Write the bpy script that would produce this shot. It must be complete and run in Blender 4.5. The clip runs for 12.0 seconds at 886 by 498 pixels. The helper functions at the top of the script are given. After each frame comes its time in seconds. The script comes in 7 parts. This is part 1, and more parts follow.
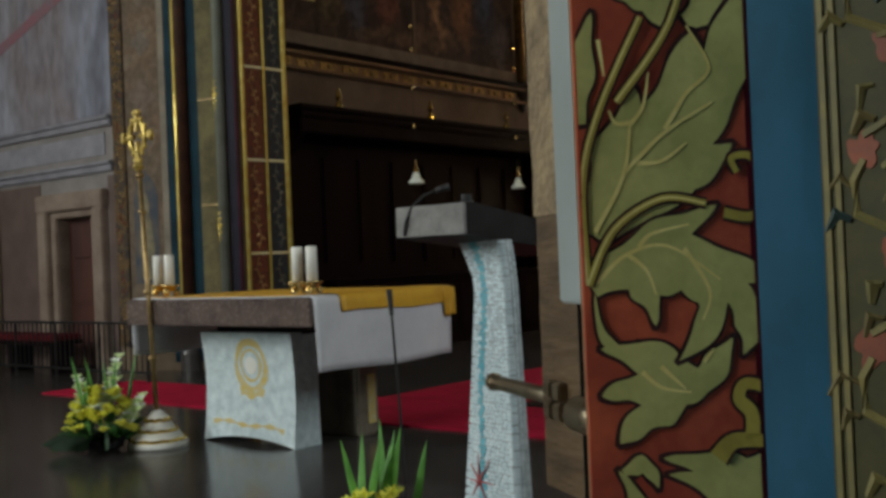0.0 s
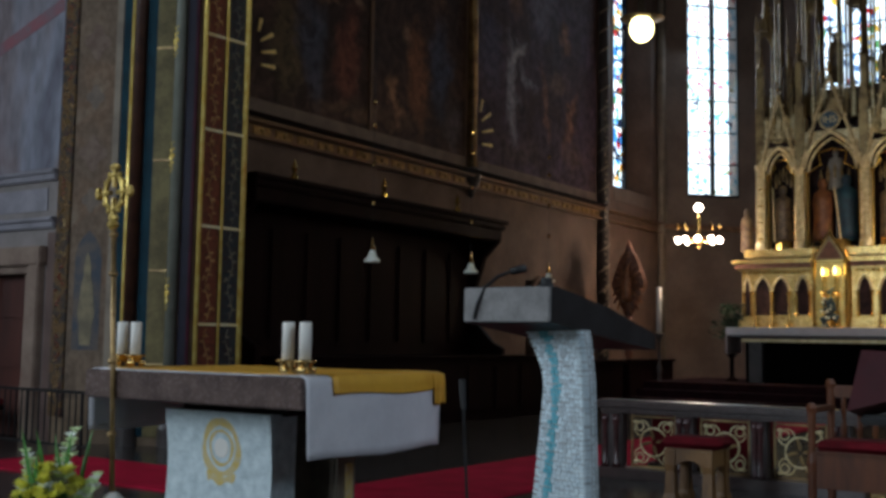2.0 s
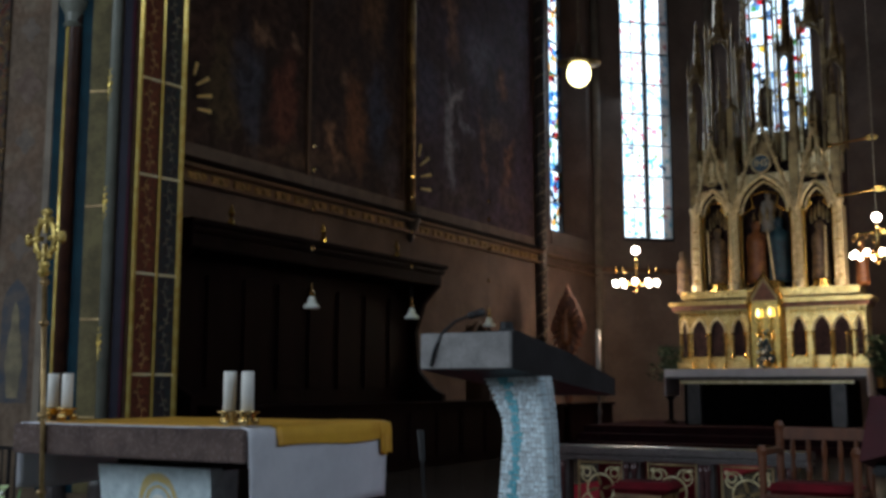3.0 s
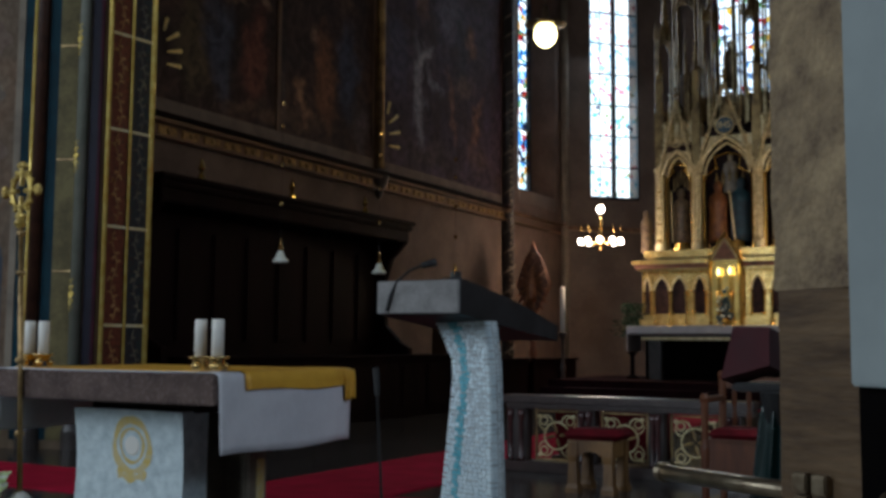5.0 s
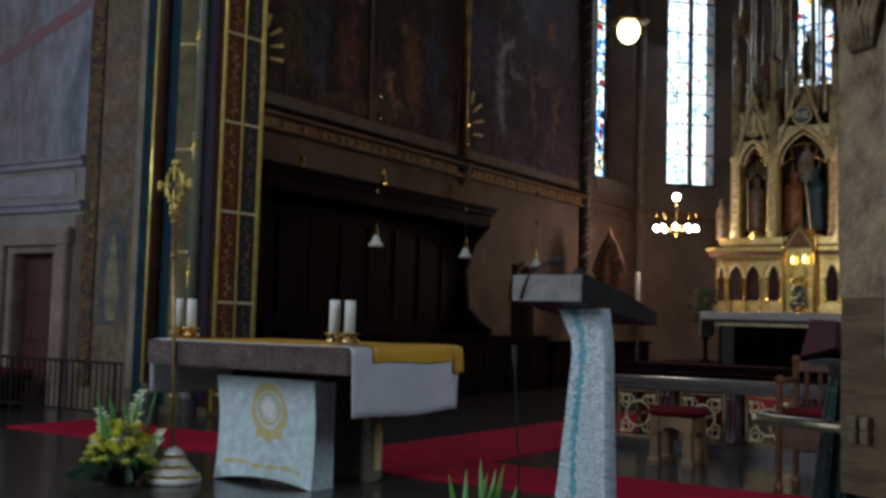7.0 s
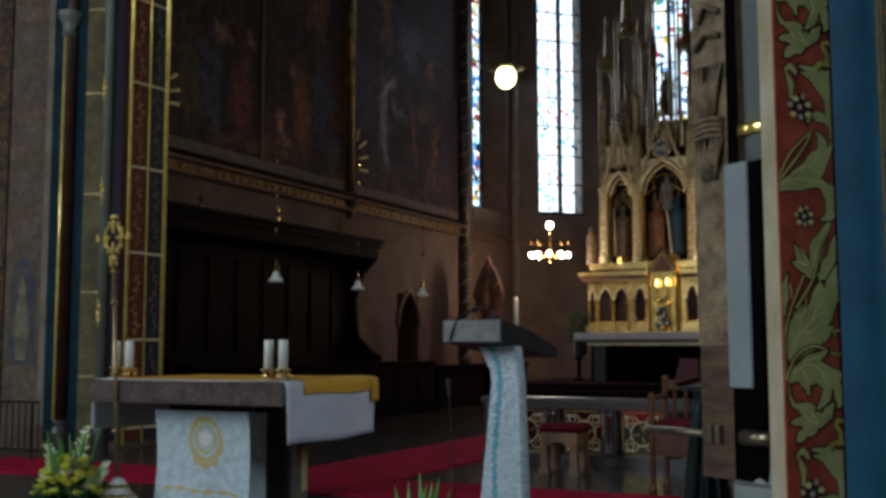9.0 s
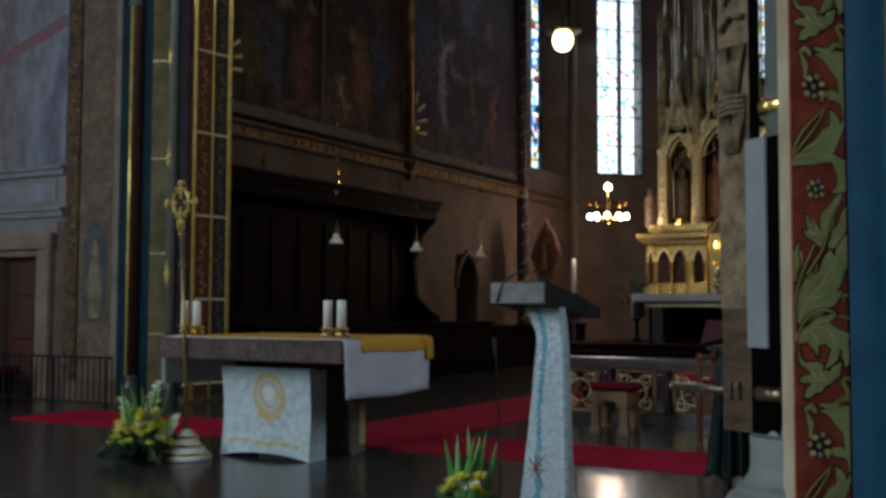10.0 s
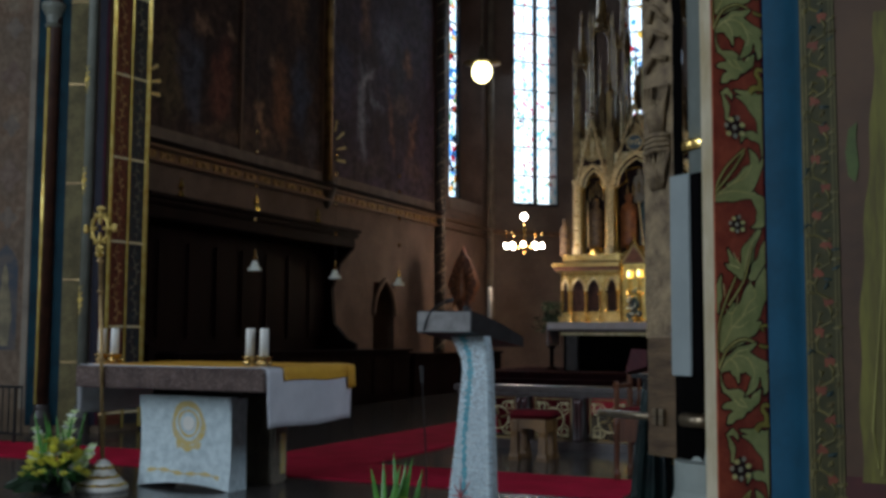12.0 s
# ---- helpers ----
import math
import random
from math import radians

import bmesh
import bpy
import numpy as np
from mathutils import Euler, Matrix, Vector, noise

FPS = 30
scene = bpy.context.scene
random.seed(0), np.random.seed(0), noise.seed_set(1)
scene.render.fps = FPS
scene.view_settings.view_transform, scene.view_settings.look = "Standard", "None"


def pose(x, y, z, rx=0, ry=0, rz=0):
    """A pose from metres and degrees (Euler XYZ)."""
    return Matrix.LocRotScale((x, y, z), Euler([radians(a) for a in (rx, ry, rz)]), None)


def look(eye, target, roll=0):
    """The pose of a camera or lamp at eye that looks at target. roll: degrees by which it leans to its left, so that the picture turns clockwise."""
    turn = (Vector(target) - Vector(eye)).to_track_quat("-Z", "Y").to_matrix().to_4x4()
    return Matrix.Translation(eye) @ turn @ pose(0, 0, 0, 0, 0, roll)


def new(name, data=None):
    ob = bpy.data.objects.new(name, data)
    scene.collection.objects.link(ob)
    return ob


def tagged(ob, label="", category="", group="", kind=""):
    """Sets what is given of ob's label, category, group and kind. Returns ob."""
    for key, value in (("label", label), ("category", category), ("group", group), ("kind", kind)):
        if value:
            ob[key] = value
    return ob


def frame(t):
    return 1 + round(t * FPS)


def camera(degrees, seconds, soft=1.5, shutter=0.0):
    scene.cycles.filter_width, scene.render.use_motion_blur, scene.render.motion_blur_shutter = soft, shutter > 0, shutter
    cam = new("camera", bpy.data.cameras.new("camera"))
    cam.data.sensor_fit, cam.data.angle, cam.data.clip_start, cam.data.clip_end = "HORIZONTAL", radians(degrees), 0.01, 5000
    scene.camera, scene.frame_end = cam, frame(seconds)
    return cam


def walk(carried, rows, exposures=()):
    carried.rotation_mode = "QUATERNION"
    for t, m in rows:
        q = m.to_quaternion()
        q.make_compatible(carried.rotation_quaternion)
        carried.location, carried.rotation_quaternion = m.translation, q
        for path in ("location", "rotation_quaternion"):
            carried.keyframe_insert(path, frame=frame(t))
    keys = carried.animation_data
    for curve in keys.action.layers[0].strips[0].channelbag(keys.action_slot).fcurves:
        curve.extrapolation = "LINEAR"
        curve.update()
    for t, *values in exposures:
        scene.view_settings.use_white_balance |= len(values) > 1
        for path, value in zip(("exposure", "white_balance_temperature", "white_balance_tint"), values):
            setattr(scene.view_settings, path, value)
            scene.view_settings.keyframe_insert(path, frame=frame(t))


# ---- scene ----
cam = camera(45.6, 12.0, soft=3.3)


PATH = [
    (0, (4.557, -4.318, 1.184), (3.292, -2.769, 1.205), -2.4),
    (0.5, (4.404, -4.301, 1.171), (3.170, -2.707, 1.173), 0.3),
    (1, (4.194, -4.319, 1.182), (3.084, -2.737, 1.171), 0.8),
    (1.5, (4.036, -4.367, 1.194), (2.936, -2.705, 1.292), 1.6),
    (2, (3.885, -4.337, 1.205), (2.759, -2.694, 1.38), 0.9),
    (2.5, (3.756, -4.256, 1.223), (2.696, -2.581, 1.484), 1.0),
    (4.5, (3.844, -4.316, 1.158), (2.863, -2.584, 1.36), -1.1),
    (5, (3.960, -4.495, 1.166), (2.996, -2.778, 1.345), 0.4),
    (5.5, (4.036, -4.62, 1.183), (3.09, -2.876, 1.431), 2.0),
    (6, (4.061, -4.805, 1.145), (3.090, -3.050, 1.370), 1.1),
    (6.5, (4.105, -5.076, 1.157), (3.006, -3.395, 1.321), 1.9),
    (8.5, (4.328, -6.097, 1.201), (3.349, -4.356, 1.317), -1.3),
    (9, (4.389, -6.377, 1.237), (3.517, -4.587, 1.425), -0.1),
    (9.5, (4.485, -6.525, 1.248), (3.55, -4.775, 1.5), -0.5),
    (10, (4.584, -6.6, 1.241), (3.606, -4.859, 1.354), 0.2),
    (10.5, (4.57, -6.654, 1.238), (3.68, -4.867, 1.348), -0.5),
    (11, (4.557, -6.674, 1.234), (3.769, -4.841, 1.379), -0.4),
    (11.5, (4.559, -6.714, 1.232), (3.82, -4.863, 1.393), -0.9),
    (12, (4.555, -6.7, 1.245), (3.723, -4.889, 1.411), 0.3),
]
EXPOSURES = [(0, 1.5, 6900, 3), (0.7, 1.55, 6750, 3), (1.5, 1.25, 6050, 6), (2.5, 0.97, 5750, 6), (5.5, 0.85, 5800, 6), (6.7, 0.92, 5800, 6), (8.5, 1.0, 5950, 5), (9.5, 0.72, 5750, 5), (10.4, 0.92, 5900, 5), (12, 0.88, 5750, 6)]
walk(cam, [(t, look(eye, target, roll)) for t, eye, target, roll in PATH], EXPOSURES)

# ---- world and lights ----
SKY = 0.10
world = bpy.data.worlds.new("sky")
scene.world = world
world.use_nodes = True
wn = world.node_tree.nodes
sky = wn.new("ShaderNodeTexSky")
sky.sky_type, sky.sun_disc = "NISHITA", False
sky.dust_density = 4
sky.sun_elevation, sky.sun_rotation = radians(48), radians(215)
wn["Background"].inputs[1].default_value = SKY
world.node_tree.links.new(sky.outputs[0], wn["Background"].inputs[0])


def lamp(name, kind, energy, color, m, size=(1, 1), radius=0.1):
    data = bpy.data.lights.new(name, kind)
    data.energy, data.color = energy, color
    if kind == "AREA":
        data.shape, data.size, data.size_y = "RECTANGLE", size[0], size[1]
    elif kind == "POINT":
        data.shadow_soft_size = radius
    ob = new(name, data)
    ob.matrix_world = m
    return ob


sun = bpy.data.lights.new("sun", "SUN")
sun.energy, sun.angle, sun.color = 1.0, radians(10), (1, 0.95, 0.88)
sun_ob = new("sun", sun)
sun_ob.matrix_world = look((6, 10, 30), (0, 0, 0))

COOL, WARM = (0.90, 0.96, 1.0), (1.0, 0.72, 0.38)
# daylight in the openings of the nave's west wall and north aisle, and of the apse
lamp("west_window_light", "AREA", 440, COOL, look((-3.0, -15.7, 7.0), (-3.0, 0, 1.5)), (4.6, 6.5))
lamp("aisle_window_light", "AREA", 150, COOL, look((-11.2, -6.0, 5.5), (0, -3, 1.5)), (3.0, 5.0))
lamp("south_window_light", "AREA", 75, COOL, look((7.7, 0.8, 5.2), (-0.5, 0.6, 0.9)), (2.6, 4.6))
lamp("apse_window_light", "AREA", 34, COOL, look((-5.62, 21.58, 8.6), (-0.5, 14, 1)), (1.2, 6.6))
lamp("chandelier_light", "POINT", 60, (1.0, 0.66, 0.42), Matrix.Translation((-4.4, 17.56, 3.30)), radius=0.2)
lamp("chandelier_light", "POINT", 46, (1.0, 0.66, 0.42), Matrix.Translation((0.62, 17.2, 3.57)), radius=0.2)
lamp("pendant_light", "POINT", 60, WARM, Matrix.Translation((-2.0, 9.07, 5.60)), radius=0.2)

# ---- materials ----
M = {}


def mat(name, color, rough=0.6, metal=0.0, color2=None, scale=6.0, mix=0.5, bump=0.0, bscale=40.0, rnd=0.0, coat=0.0, stretch=(1, 1, 1), spec=0.5):
    """A principled material with two scales of colour variation, roughness wear and fine relief."""
    m = bpy.data.materials.new(name)
    m.use_nodes = True
    nt = m.node_tree
    nd, ln = nt.nodes, nt.links
    p = nd["Principled BSDF"]
    tc = nd.new("ShaderNodeTexCoord")
    mp = nd.new("ShaderNodeMapping")
    mp.inputs["Scale"].default_value = stretch
    ln.new(tc.outputs["Object"], mp.inputs[0])
    n1 = nd.new("ShaderNodeTexNoise")
    n1.inputs["Scale"].default_value, n1.inputs["Detail"].default_value = scale, 6
    n2 = nd.new("ShaderNodeTexNoise")
    n2.inputs["Scale"].default_value, n2.inputs["Detail"].default_value = scale * 7, 4
    for n in (n1, n2):
        ln.new(mp.outputs[0], n.inputs["Vector"])
    c2 = color2 or tuple(c * 0.6 for c in color)
    ramp = nd.new("ShaderNodeValToRGB")
    ramp.color_ramp.elements[0].position, ramp.color_ramp.elements[1].position = 0.5 - 0.3 * mix, 0.5 + 0.3 * mix
    ramp.color_ramp.elements[0].color = (*c2, 1)
    ramp.color_ramp.elements[1].color = (*color, 1)
    add = nd.new("ShaderNodeMath")
    add.operation = "MULTIPLY_ADD"
    add.inputs[1].default_value = 0.35
    ln.new(n2.outputs[0], add.inputs[0])
    sub = nd.new("ShaderNodeMath")
    sub.operation = "MULTIPLY_ADD"
    sub.inputs[1].default_value, sub.inputs[2].default_value = 1.0, -0.175
    ln.new(n1.outputs[0], sub.inputs[0])
    ln.new(sub.outputs[0], add.inputs[2])
    ln.new(add.outputs[0], ramp.inputs[0])
    out = ramp.outputs[0]
    if rnd:
        oi = nd.new("ShaderNodeObjectInfo")
        hsv = nd.new("ShaderNodeHueSaturation")
        mr = nd.new("ShaderNodeMapRange")
        mr.inputs["To Min"].default_value, mr.inputs["To Max"].default_value = 1 - rnd, 1 + rnd
        ln.new(oi.outputs["Random"], mr.inputs["Value"])
        ln.new(mr.outputs[0], hsv.inputs["Value"])
        ln.new(out, hsv.inputs["Color"])
        out = hsv.outputs[0]
    ln.new(out, p.inputs["Base Color"])
    rr = nd.new("ShaderNodeMapRange")
    rr.inputs["To Min"].default_value, rr.inputs["To Max"].default_value = max(0.03, rough - 0.1), min(1, rough + 0.1)
    ln.new(n2.outputs[0], rr.inputs["Value"])
    ln.new(rr.outputs[0], p.inputs["Roughness"])
    p.inputs["Metallic"].default_value = metal
    p.inputs["Coat Weight"].default_value = coat
    p.inputs["Specular IOR Level"].default_value = spec
    if bump:
        n3 = nd.new("ShaderNodeTexNoise")
        n3.inputs["Scale"].default_value, n3.inputs["Detail"].default_value = bscale, 5
        ln.new(mp.outputs[0], n3.inputs["Vector"])
        b = nd.new("ShaderNodeBump")
        b.inputs["Strength"].default_value, b.inputs["Distance"].default_value = min(1, bump), 0.01
        ln.new(n3.outputs[0], b.inputs["Height"])
        ln.new(b.outputs[0], p.inputs["Normal"])
    M[name] = m
    return m


def glow(name, color, strength):
    m = bpy.data.materials.new(name)
    m.use_nodes = True
    p = m.node_tree.nodes["Principled BSDF"]
    p.inputs["Base Color"].default_value = (0.8, 0.8, 0.75, 1)
    p.inputs["Emission Color"].default_value = (*color, 1)
    p.inputs["Emission Strength"].default_value = strength
    M[name] = m


def stained(name, stops, scale):
    """Leaded glass: tinted clear glass whose colour changes piece by piece."""
    m = bpy.data.materials.new(name)
    m.use_nodes = True
    nd, ln = m.node_tree.nodes, m.node_tree.links
    nd.remove(nd["Principled BSDF"])
    tc = nd.new("ShaderNodeTexCoord")
    vo = nd.new("ShaderNodeTexVoronoi")
    vo.inputs["Scale"].default_value = scale
    oi = nd.new("ShaderNodeObjectInfo")
    va = nd.new("ShaderNodeVectorMath")
    va.operation = "ADD"
    ln.new(tc.outputs["Object"], va.inputs[0])
    ln.new(oi.outputs["Random"], va.inputs[1])
    ln.new(va.outputs[0], vo.inputs["Vector"])
    sp = nd.new("ShaderNodeSeparateColor")
    ln.new(vo.outputs["Color"], sp.inputs[0])
    ramp = nd.new("ShaderNodeValToRGB")
    ramp.color_ramp.interpolation = "CONSTANT"
    while len(ramp.color_ramp.elements) < len(stops):
        ramp.color_ramp.elements.new(0.5)
    for e, (pos, c) in zip(ramp.color_ramp.elements, stops):
        e.position, e.color = pos, (*c, 1)
    ln.new(sp.outputs[0], ramp.inputs[0])
    tr = nd.new("ShaderNodeBsdfTransparent")
    ln.new(ramp.outputs[0], tr.inputs[0])
    gl = nd.new("ShaderNodeBsdfGlossy")
    gl.inputs["Roughness"].default_value = 0.1
    gl.inputs["Color"].default_value = (0.5, 0.5, 0.5, 1)
    mx = nd.new("ShaderNodeMixShader")
    mx.inputs[0].default_value = 0.06
    ln.new(tr.outputs[0], mx.inputs[1])
    ln.new(gl.outputs[0], mx.inputs[2])
    ln.new(mx.outputs[0], nd["Material Output"].inputs[0])
    M[name] = m


def mural(name, colors, scale, stretch=(1, 1, 1), rough=0.8, light=None):
    """Old wall painting: soft patches of several pigments under a darkened varnish."""
    m = bpy.data.materials.new(name)
    m.use_nodes = True
    nd, ln = m.node_tree.nodes, m.node_tree.links
    p = nd["Principled BSDF"]
    tc = nd.new("ShaderNodeTexCoord")
    mp = nd.new("ShaderNodeMapping")
    mp.inputs["Scale"].default_value = stretch
    ln.new(tc.outputs["Object"], mp.inputs[0])
    n1 = nd.new("ShaderNodeTexNoise")
    n1.inputs["Scale"].default_value, n1.inputs["Detail"].default_value, n1.inputs["Distortion"].default_value = scale, 5, 0.8
    n2 = nd.new("ShaderNodeTexNoise")
    n2.inputs["Scale"].default_value, n2.inputs["Detail"].default_value = scale * 12, 6
    ln.new(mp.outputs[0], n1.inputs["Vector"])
    ln.new(mp.outputs[0], n2.inputs["Vector"])
    ramp = nd.new("ShaderNodeValToRGB")
    while len(ramp.color_ramp.elements) < len(colors):
        ramp.color_ramp.elements.new(0.5)
    for k, (e, c) in enumerate(zip(ramp.color_ramp.elements, colors)):
        e.position, e.color = 0.3 + 0.4 * k / (len(colors) - 1), (*c, 1)
    ln.new(n1.outputs[0], ramp.inputs[0])
    mx = nd.new("ShaderNodeMix")
    mx.data_type, mx.blend_type = "RGBA", "MULTIPLY"
    mx.inputs[0].default_value = 0.6
    r2 = nd.new("ShaderNodeValToRGB")
    r2.color_ramp.elements[0].position, r2.color_ramp.elements[1].position = 0.3, 0.65
    r2.color_ramp.elements[0].color = (0.45, 0.42, 0.4, 1)
    ln.new(n2.outputs[0], r2.inputs[0])
    ln.new(ramp.outputs[0], mx.inputs[6])
    ln.new(r2.outputs[0], mx.inputs[7])
    out = mx.outputs[2]
    if light:
        n3 = nd.new("ShaderNodeTexNoise")
        n3.inputs["Scale"].default_value, n3.inputs["Detail"].default_value, n3.inputs["Distortion"].default_value = scale * 1.7, 3, 0.5
        ln.new(mp.outputs[0], n3.inputs["Vector"])
        r3 = nd.new("ShaderNodeValToRGB")
        r3.color_ramp.elements[0].position, r3.color_ramp.elements[1].position = 0.47, 0.86
        r3.color_ramp.elements[0].color, r3.color_ramp.elements[1].color = (0, 0, 0, 1), (*light, 1)
        ln.new(n3.outputs[0], r3.inputs[0])
        m3 = nd.new("ShaderNodeMix")
        m3.data_type, m3.blend_type = "RGBA", "ADD"
        m3.inputs[0].default_value = 1.0
        ln.new(out, m3.inputs[6])
        ln.new(r3.outputs[0], m3.inputs[7])
        out = m3.outputs[2]
    ln.new(out, p.inputs["Base Color"])
    p.inputs["Roughness"].default_value = rough
    p.inputs["Specular IOR Level"].default_value = 0.15
    M[name] = m


def figures(name, ground, ground2, centre, blobs):
    """Old narrative wall painting: a dark ground with soft patches (y, z, half width, half height, lean, pigment)."""
    m = bpy.data.materials.new(name)
    m.use_nodes = True
    nd, ln = m.node_tree.nodes, m.node_tree.links
    p = nd["Principled BSDF"]
    tc = nd.new("ShaderNodeTexCoord")
    n1 = nd.new("ShaderNodeTexNoise")
    n1.inputs["Scale"].default_value, n1.inputs["Detail"].default_value = 2.2, 5
    ln.new(tc.outputs["Object"], n1.inputs["Vector"])
    sc = nd.new("ShaderNodeVectorMath")
    sc.operation = "MULTIPLY_ADD"
    sc.inputs[1].default_value, sc.inputs[2].default_value = (0.8, 0.8, 0.8), (-0.4, -0.4, -0.4)
    ln.new(n1.outputs["Color"], sc.inputs[0])
    warp = nd.new("ShaderNodeVectorMath")
    ln.new(tc.outputs["Object"], warp.inputs[0])
    ln.new(sc.outputs[0], warp.inputs[1])
    n2 = nd.new("ShaderNodeTexNoise")
    n2.inputs["Scale"].default_value, n2.inputs["Detail"].default_value = 0.9, 6
    ln.new(warp.outputs[0], n2.inputs["Vector"])
    ramp = nd.new("ShaderNodeValToRGB")
    ramp.color_ramp.elements[0].position, ramp.color_ramp.elements[1].position = 0.35, 0.66
    ramp.color_ramp.elements[0].color, ramp.color_ramp.elements[1].color = (*ground2, 1), (*ground, 1)
    ln.new(n2.outputs[0], ramp.inputs[0])
    out = ramp.outputs[0]
    for y, z, w, h, lean, color in blobs:
        mp = nd.new("ShaderNodeMapping")
        mp.vector_type = "TEXTURE"
        mp.inputs["Location"].default_value = (0, y - centre[0], z - centre[1])
        mp.inputs["Rotation"].default_value = (lean, 0, 0)
        mp.inputs["Scale"].default_value = (1000, w, h)
        ln.new(warp.outputs[0], mp.inputs[0])
        le = nd.new("ShaderNodeVectorMath")
        le.operation = "LENGTH"
        ln.new(mp.outputs[0], le.inputs[0])
        mr = nd.new("ShaderNodeMapRange")
        mr.interpolation_type = "SMOOTHSTEP"
        mr.inputs["From Min"].default_value, mr.inputs["From Max"].default_value = 1.35, 0.3
        ln.new(le.outputs["Value"], mr.inputs["Value"])
        mx = nd.new("ShaderNodeMix")
        mx.data_type = "RGBA"
        mx.inputs[7].default_value = (*color, 1)
        mr.inputs["To Max"].default_value = 0.8
        ln.new(mr.outputs[0], mx.inputs[0])
        ln.new(out, mx.inputs[6])
        out = mx.outputs[2]
    n3 = nd.new("ShaderNodeTexNoise")
    n3.inputs["Scale"].default_value, n3.inputs["Detail"].default_value, n3.inputs["Distortion"].default_value = 5.5, 7, 0.6
    ln.new(tc.outputs["Object"], n3.inputs["Vector"])
    r3 = nd.new("ShaderNodeValToRGB")
    r3.color_ramp.elements[0].position, r3.color_ramp.elements[1].position = 0.32, 0.7
    r3.color_ramp.elements[0].color, r3.color_ramp.elements[1].color = (0.4, 0.38, 0.38, 1), (1.25, 1.2, 1.15, 1)
    ln.new(n3.outputs[0], r3.inputs[0])
    mu = nd.new("ShaderNodeMix")
    mu.data_type, mu.blend_type = "RGBA", "MULTIPLY"
    mu.inputs[0].default_value = 1.0
    ln.new(out, mu.inputs[6])
    ln.new(r3.outputs[0], mu.inputs[7])
    ln.new(mu.outputs[2], p.inputs["Base Color"])
    p.inputs["Roughness"].default_value = 0.7
    p.inputs["Specular IOR Level"].default_value = 0.2
    M[name] = m


mat("faded_red", (0.20, 0.075, 0.09), 0.8, color2=(0.15, 0.10, 0.12), scale=5)
mat("border_paint", (0.17, 0.125, 0.10), 0.7, color2=(0.11, 0.078, 0.062), scale=3)
mat("dado_paint", (0.115, 0.072, 0.06), 0.65, color2=(0.075, 0.045, 0.038), scale=2.5, bump=0.1)
mat("pale_stone_paint", (0.24, 0.20, 0.15), 0.7, color2=(0.16, 0.13, 0.10), scale=3, bump=0.1)
mat("brown_roll", (0.06, 0.026, 0.016), 0.4, color2=(0.03, 0.014, 0.010), scale=9, spec=0.3)
mat("navy_paint", (0.010, 0.009, 0.022), 0.5, color2=(0.006, 0.005, 0.012), scale=4, spec=0.15)
mat("stencil_red", (0.11, 0.068, 0.05), 0.75, color2=(0.17, 0.12, 0.088), scale=9)
mat("stencil_grey", (0.115, 0.09, 0.07), 0.75, color2=(0.17, 0.13, 0.10), scale=9)
mat("niche_blue", (0.045, 0.055, 0.075), 0.75, color2=(0.11, 0.09, 0.075), scale=6)
mat("form_ochre", (0.24, 0.20, 0.115), 0.75, color2=(0.13, 0.11, 0.07), scale=7)
# near-white gilt: the bars' highlights are put into the colour
mat("highlight_gilt", (1.0, 0.92, 0.62), 0.25, 0.2, color2=(0.95, 0.80, 0.42), scale=9)
mat("ray_gilt", (0.95, 0.78, 0.36), 0.35, 0.4, color2=(0.75, 0.58, 0.22), scale=9)
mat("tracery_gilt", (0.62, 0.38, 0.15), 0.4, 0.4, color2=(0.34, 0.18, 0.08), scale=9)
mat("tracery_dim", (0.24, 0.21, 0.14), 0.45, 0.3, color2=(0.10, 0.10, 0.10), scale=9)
mat("floor_stone", (0.058, 0.052, 0.049), 0.19, color2=(0.026, 0.023, 0.022), scale=3.0, bump=0.03, bscale=5, mix=0.8, spec=0.36)
mat("nave_stone", (0.22, 0.2, 0.17), 0.4, color2=(0.15, 0.13, 0.11), scale=2, bump=0.05)
mat("plaster", (0.17, 0.128, 0.108), 0.75, color2=(0.112, 0.083, 0.069), scale=1.3, bump=0.15, bscale=60)
mat("stencil_plaster", (0.23, 0.17, 0.13), 0.7, color2=(0.15, 0.10, 0.075), scale=2.2, bump=0.1, bscale=50)
mat("grey_paint", (0.21, 0.185, 0.18), 0.65, color2=(0.15, 0.13, 0.12), scale=2.5, bump=0.1)
mat("moulding_grey", (0.23, 0.22, 0.25), 0.6, color2=(0.165, 0.155, 0.18), scale=4)
mat("beige_paint", (0.20, 0.145, 0.095), 0.7, color2=(0.13, 0.092, 0.06), scale=2.0, bump=0.1, spec=0.2)
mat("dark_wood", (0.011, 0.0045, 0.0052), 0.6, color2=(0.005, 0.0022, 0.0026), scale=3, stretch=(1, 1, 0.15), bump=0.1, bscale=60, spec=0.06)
# near-black colour that stands for unlit gaps
mat("void_black", (0.0025, 0.002, 0.002), 0.85, color2=(0.001, 0.001, 0.001), scale=5, spec=0.03)
mat("cornice_wood", (0.20, 0.105, 0.058), 0.45, color2=(0.08, 0.045, 0.027), scale=5, stretch=(1, 0.2, 1), bump=0.15)
mat("brown_wood", (0.042, 0.018, 0.009), 0.45, color2=(0.022, 0.009, 0.005), scale=5, stretch=(1, 1, 0.2), bump=0.1, spec=0.3)
mat("door_wood", (0.075, 0.022, 0.015), 0.5, color2=(0.04, 0.012, 0.009), scale=4, stretch=(1, 1, 0.15), bump=0.1)
